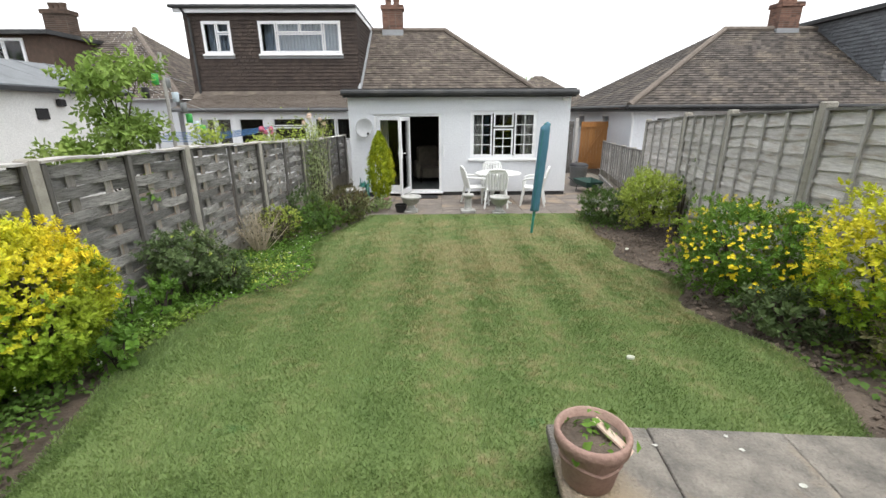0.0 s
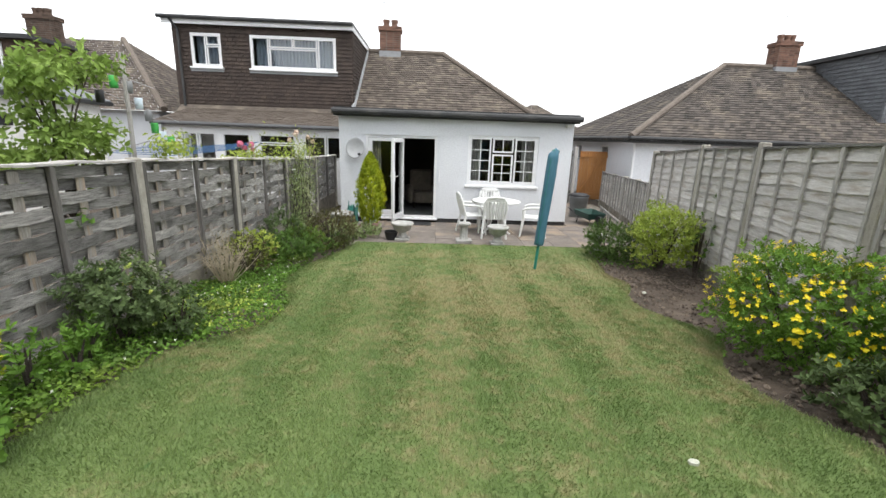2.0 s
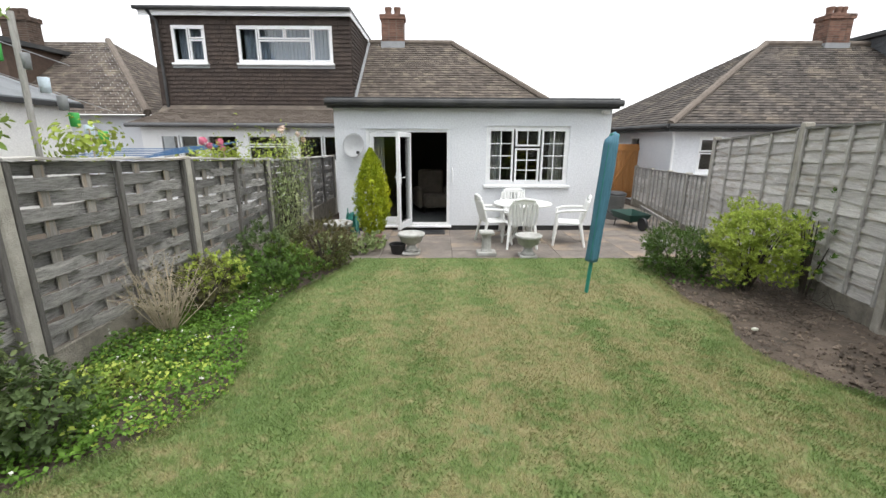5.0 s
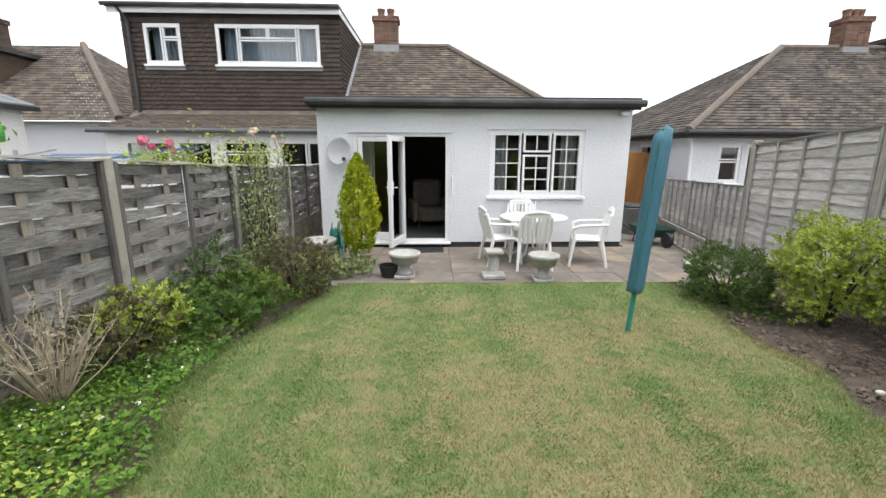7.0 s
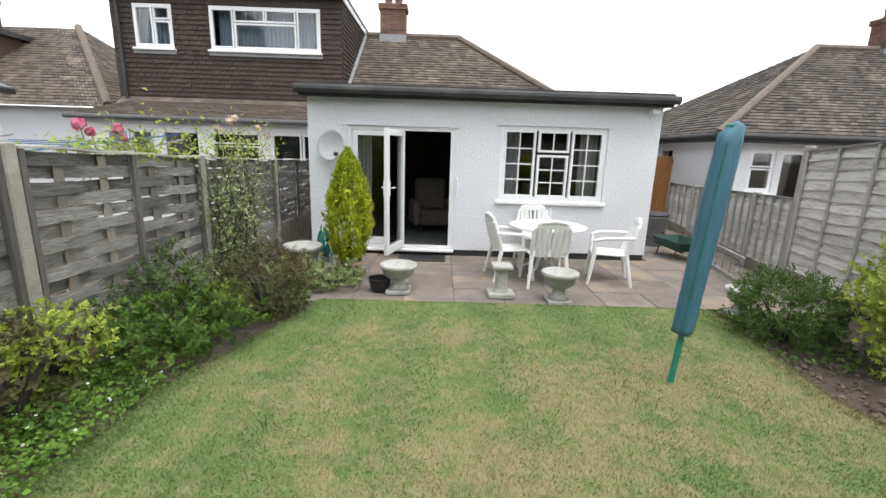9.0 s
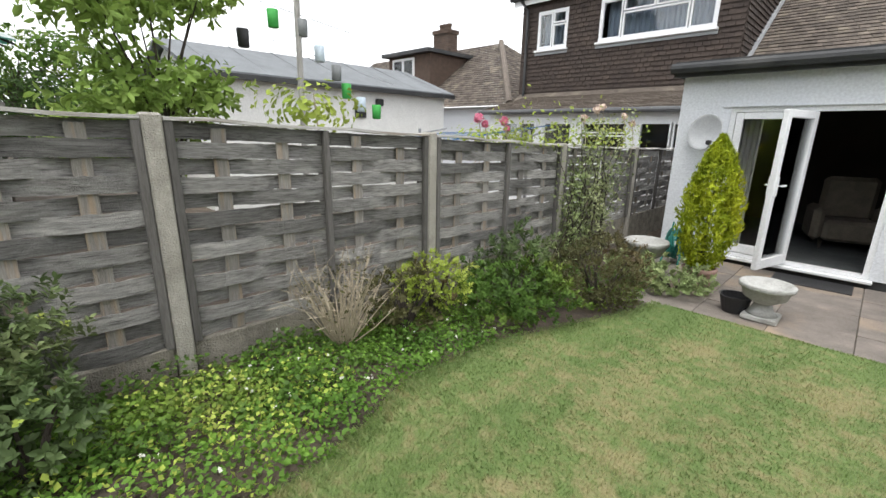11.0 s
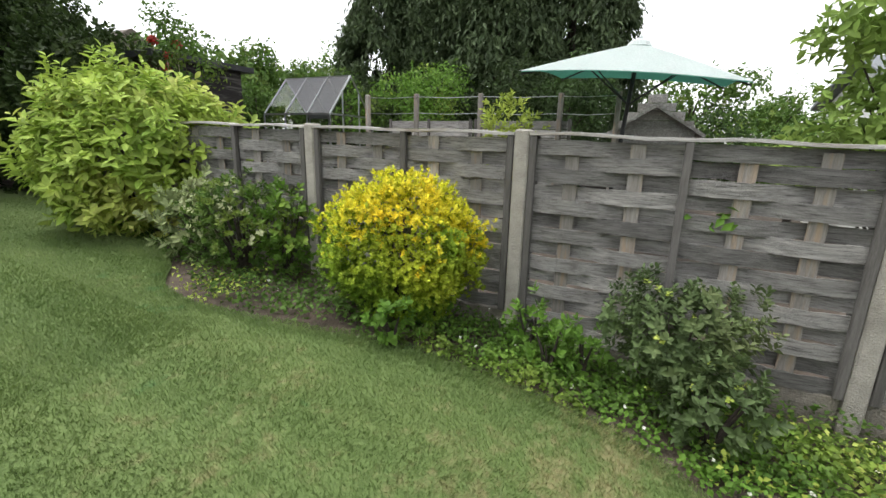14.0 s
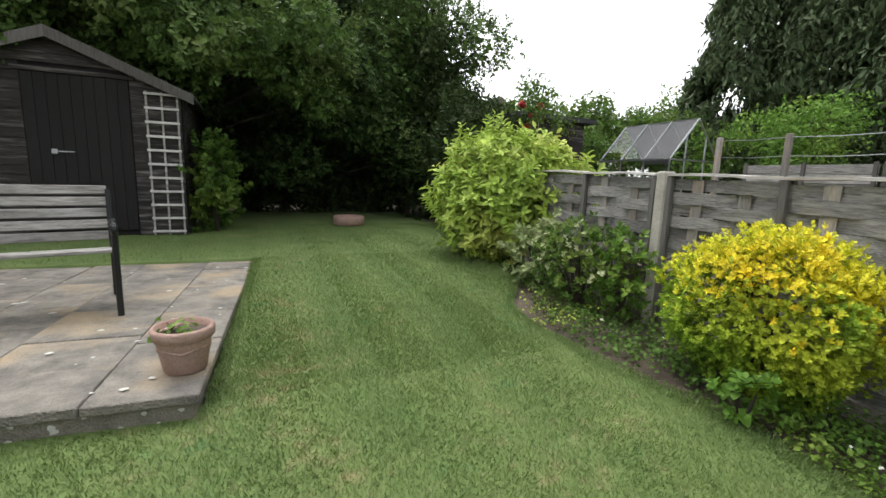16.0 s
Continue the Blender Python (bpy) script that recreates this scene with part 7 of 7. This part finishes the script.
# ---- beyond the woven fence ----
t = thing("garden_parasol", "open white and green square garden parasol", "parasol", (-6.0, 0.95, 0.4), 0)
t.matrix_world = pose(-6.0, 0.95, 0.4, -5, 6, 0)
HZ, AP, R_ = 2.17, 2.60, 1.22
rim = [(R_, -R_ * 0.98), (R_, R_ * 0.98), (-R_, R_ * 0.98), (-R_, -R_ * 0.98)]
s, s2, n = Shape(), Shape(), 8
for k in range(4):
    a, b = rim[k], rim[(k + 1) % 4]
    rows = []
    for i in range(n + 1):
        f = i / n
        row = []
        for j in range(n + 1):
            e = j / n
            sag = 0.05 * math.sin(math.pi * e) * f
            row.append(((a[0] + (b[0] - a[0]) * e) * f, (a[1] + (b[1] - a[1]) * e) * f, AP + (HZ - AP) * f ** 1.08 + sag))
        rows.append(row)
    for sh, off in ((s, 0.006), (s2, -0.006)):
        sh.add([(p[0], p[1], p[2] + off) for r in rows for p in r], [(i * (n + 1) + j, i * (n + 1) + j + 1, (i + 1) * (n + 1) + j + 1, (i + 1) * (n + 1) + j) for i in range(n) for j in range(n)])
    part("rib", Shape().tube([(0, 0, AP - 0.03), (a[0] * 0.98, a[1] * 0.98, HZ - 0.03)], 0.012, 6), "black_plastic", t)
    part("strut", Shape().tube([(0, 0, 1.85), (a[0] * 0.5, a[1] * 0.5, 2.34)], 0.01, 6), "black_plastic", t)
can = part("canopy", s, "canopy", t)
part("lining", s2, "canopy_green", t, "green underside")
part("finial", Shape().lathe((0, 0, AP), [(0.16, -0.02), (0.12, 0.03), (0.03, 0.06), (0.02, 0.1)], 10), "canopy", t)
part("pole", Shape().tube([(0, 0, -0.45), (0, 0, AP)], 0.028, 8), "black_plastic", t)
part("base", Shape().lathe((0, 0, -0.45), [(0.3, 0), (0.3, 0.05), (0.05, 0.09)], 16), "stone", t)

t = thing("small_shed", "small grey timber shed with pitched roof", "shed", (-7.4, 1.45, 0.3), 0)
part("body", Shape().box((-0.9, -0.6, -0.1), (0, 0.6, 1.72)), "old_wood", t)
for k in range(16):
    w = 0.6 if k < 12 else 0.6 * (16 - k) / 4.2
    part("weatherboard", Shape().box((0, -w, 0.14 * k), (0.02, w, 0.14 * k + 0.13)) if k < 16 else Shape(), "old_wood", t)
for k in (-1, 1):
    part("roof", Shape().add([(-1.0, 0, 2.08), (0.1, 0, 2.08), (0.1, k * 0.75, 1.6), (-1.0, k * 0.75, 1.6), (-1.0, 0, 2.02), (0.1, 0, 2.02), (0.1, k * 0.75, 1.54), (-1.0, k * 0.75, 1.54)], [(0, 1, 2, 3), (7, 6, 5, 4), (0, 4, 5, 1), (1, 5, 6, 2), (2, 6, 7, 3), (3, 7, 4, 0)]), "grey_wood", t)


def wire_fence():
    posts = [(-6.9, 0.9), (-6.85, 0.0), (-6.6, -1.33), (-6.4, -2.5), (-6.3, -3.5)]
    t = thing("wire_fence", "wooden posts strung with thin wire", "fence", (0, 0, 0))
    for x, y in posts:
        part("post", Shape().box((x - 0.04, y - 0.04, 0.4), (x + 0.04, y + 0.04, 2.53), None, 0.01), "old_upright", t)
    for (x, y), (u, v) in zip(posts, posts[1:]):
        for z in (1.9, 2.2, 2.48):
            part("wire", Shape().tube([(x, y, z), ((x + u) / 2, (y + v) / 2, z - 0.02), (u, v, z)], 0.007, 4), "steel", t)


wire_fence()
for k, (y0, y1) in enumerate(((-3.4, -1.6), (-1.55, 0.2))):
    t = thing("fence_panel", "dark weathered boundary fence panel beyond", "fence panel", (-6.9, y0, 0.5), 90)
    for r in range(11):
        part("board", Shape().box((0, 0, 0.145 * r), (y1 - y0, 0.018 + 0.006 * (r % 2), 0.145 * r + 0.135), None, 0.003), "old_wood", t)
    for u in (0.03, (y1 - y0) / 2, y1 - y0 - 0.03):
        part("batten", Shape().box((u - 0.025, -0.03, -0.05), (u + 0.025, -0.001, 1.62)), "batten", t)

t = thing("greenhouse", "aluminium framed glass greenhouse with open roof light", "greenhouse", (-7.3, -5.6, 0.7))
t.scale = (0.72, 0.72, 0.98)
W_, L_, E_, A_ = 1.0, 1.3, 1.55, 2.4
bars = []
for y in (-L_, -L_ / 3, L_ / 3, L_):
    bars += [((-W_, y, 0), (-W_, y, E_)), ((W_, y, 0), (W_, y, E_)), ((-W_, y, E_), (0, y, A_)), ((W_, y, E_), (0, y, A_))]
bars += [((x, -L_, z), (x, L_, z)) for x, z in ((-W_, E_), (W_, E_), (0, A_), (W_, 0.75), (-W_, 0.75))]
bars += [((-0.4, L_, 0), (-0.4, L_, 2.05)), ((0.4, L_, 0), (0.4, L_, 2.05)), ((-W_, L_, E_), (W_, L_, E_))]
for a, b in bars:
    part("glazing_bar", Shape().tube([a, b], 0.025, 4), "steel", t)
for k in (-1, 1):
    part("pane", Shape().add([(k * W_, -L_, E_), (k * W_, L_, E_), (0, L_, A_), (0, -L_, A_)], [(0, 1, 2, 3)]), "glass" if k > 0 else "lead", t, "" if k > 0 else "clouded roof sheet")
    part("pane", Shape().add([(k * W_, -L_, 0), (k * W_, L_, 0), (k * W_, L_, E_), (k * W_, -L_, E_)], [(0, 1, 2, 3)]), "glass", t)
part("pane", Shape().add([(-W_, L_, 0), (W_, L_, 0), (W_, L_, E_), (0, L_, A_), (-W_, L_, E_)], [(0, 1, 2, 3, 4)]), "glass", t)

t = thing("brown_shed", "dark brown timber shed with flat roof", "shed", (-5.3, -8.0, 0.7))
t.scale = (1, 1, 1.12)
part("body", Shape().box((-1.2, -0.9, -0.1), (0.6, 0.9, 2.15)), "shed_wood", t)
for k in range(14):
    part("weatherboard", Shape().box((0.6, -0.9, 0.155 * k), (0.62, 0.9, 0.155 * k + 0.145)), "brown_brick", t)
part("roof", Shape().box((-1.4, -1.1, 2.151), (0.85, 1.1, 2.25)), "fascia", t)
tree("red_rose", "rambling shrub with red blooms above the laurel", (-4.3, -6.1), clumps(420, 7, (0, 0, 2.3), (0.4, 0.7, 0.5), 0.35), 1300, 0.08, "l_mid", 420, 0.03, shell=0.1)
for k, (x, y, z) in enumerate(((-4.0, -5.8, 2.95), (-4.05, -5.6, 3.1), (-4.0, -6.1, 3.2), (-4.1, -6.0, 2.8))):
    rose(x, y, z, 0.08, "f_red", "red rose bloom above the laurel", 340 + k)


# drooping conifers
def cypress(x, y, h, r, seed, n):
    t = thing("cypress_tree", "tall dark drooping conifer", "conifer", (x, y, 0.5))
    g = np.random.default_rng(seed)
    part("trunk", Shape().tube([(0, 0, 0), (0, 0, h * 0.95)], [0.25, 0.03], 8), "bark", t)
    P = []
    for i in range(300):
        u = g.random() ** 1.2
        a = g.uniform(0, 6.283)
        rr = r * (1 - u) ** 0.6 * g.uniform(0.75, 1.08)
        cx, cy, cz = rr * math.cos(a), rr * math.sin(a), h * (0.06 + 0.92 * u)
        m = n // 300
        d = g.random(m)
        P.append(np.stack([cx * (0.75 + 0.3 * d) + g.normal(0, 0.14, m), cy * (0.75 + 0.3 * d) + g.normal(0, 0.14, m), cz + 0.3 - 0.9 * d ** 1.5 + g.normal(0, 0.1, m)], 1))
    P = np.concatenate(P)
    o = P * (1, 1, 0)
    part("foliage", cloud_mesh("foliage", P, 0.25, 0.34, "l_conifer", 0.1, o / (np.linalg.norm(o, axis=1)[:, None] + 0.01), 2.5, seed), "l_conifer", t)


cypress(-13.2, -5.2, 10.5, 2.5, 430, 48000)
cypress(-14.5, -1.4, 9.8, 2.9, 431, 48000)
cypress(-12.6, -7.0, 9.6, 2.3, 433, 42000)
cypress(-12.8, -3.2, 9.2, 2.5, 432, 45000)
for k, (x, y, h, m_) in enumerate(((-10.2, -0.6, 3.4, "l_dark"), (-10.2, -2.4, 3.5, "l_hedge"), (-9.6, -4.2, 3.2, "l_bright"), (-9.4, -6.6, 3.0, "l_mid"), (-10.6, 2.0, 2.6, "l_dark"), (-8.2, -8.6, 3.0, "l_mid"), (-10.6, 4.2, 2.4, "l_mid"), (-6.2, -9.5, 3.2, "l_hedge"))):
    tree("garden_tree", "bushy green garden tree beyond the fence", (x, y), clumps(440 + k, 9, (0, 0, h * 0.58), (0.8, 0.9, h * 0.25), 0.65), 4200, 0.11, m_, 440 + k, 0.07)
bush("yellow_shrub", "upright yellow-green shrub beyond the fence", (-5.2, -0.35), (0.35, 0.35), 1.75, 900, 0.09, "l_lime", 460, 0.4, low=0.9)
for k, (x, y, r, h) in enumerate(((-26, -19, 3.0, 6.2), (-21, -24, 2.6, 6.6), (-30, 3, 3.5, 6.0), (-34, 8, 3.2, 5.6), (9.5, 44, 3.5, 6.0), (3, 48, 3.2, 5.0), (-12, -18, 3.0, 5.4), (-27, -22, 3.4, 9.0), (-22, -20.5, 2.2, 6.2), (-18.5, -20, 2.2, 6.4), (-32, -20, 2.5, 6.5))):
    tree("distant_tree", "distant broadleaf tree against the sky", (x, y), clumps(470 + k, 10, (0, 0, h * 0.62), (r * 0.6, r * 0.6, h * 0.2), r * 0.5), 3200, 0.32, "l_mid", 470 + k, 0.2)
fh2 = thing("distant_house", "distant house with a reddish tiled roof", "house", (0, 0, 0))
part("wall", Shape().box((-15, -26, 0), (-7, -19, 3.4)), "brown_brick", fh2)
part("roof", Shape().prism([(-15.4, 3.3), (-6.6, 3.3), (-11, 6.0)], -26.4, -18.6), "ridge", fh2)
# added dark backing closing the garden end; stands in for shade under the hedge
structure("wall_south", Shape().box((-12, -13.2, 0.2), (12, -13.0, 3.6)), "shed_wood", "added dark backing behind the hedge", "fence")
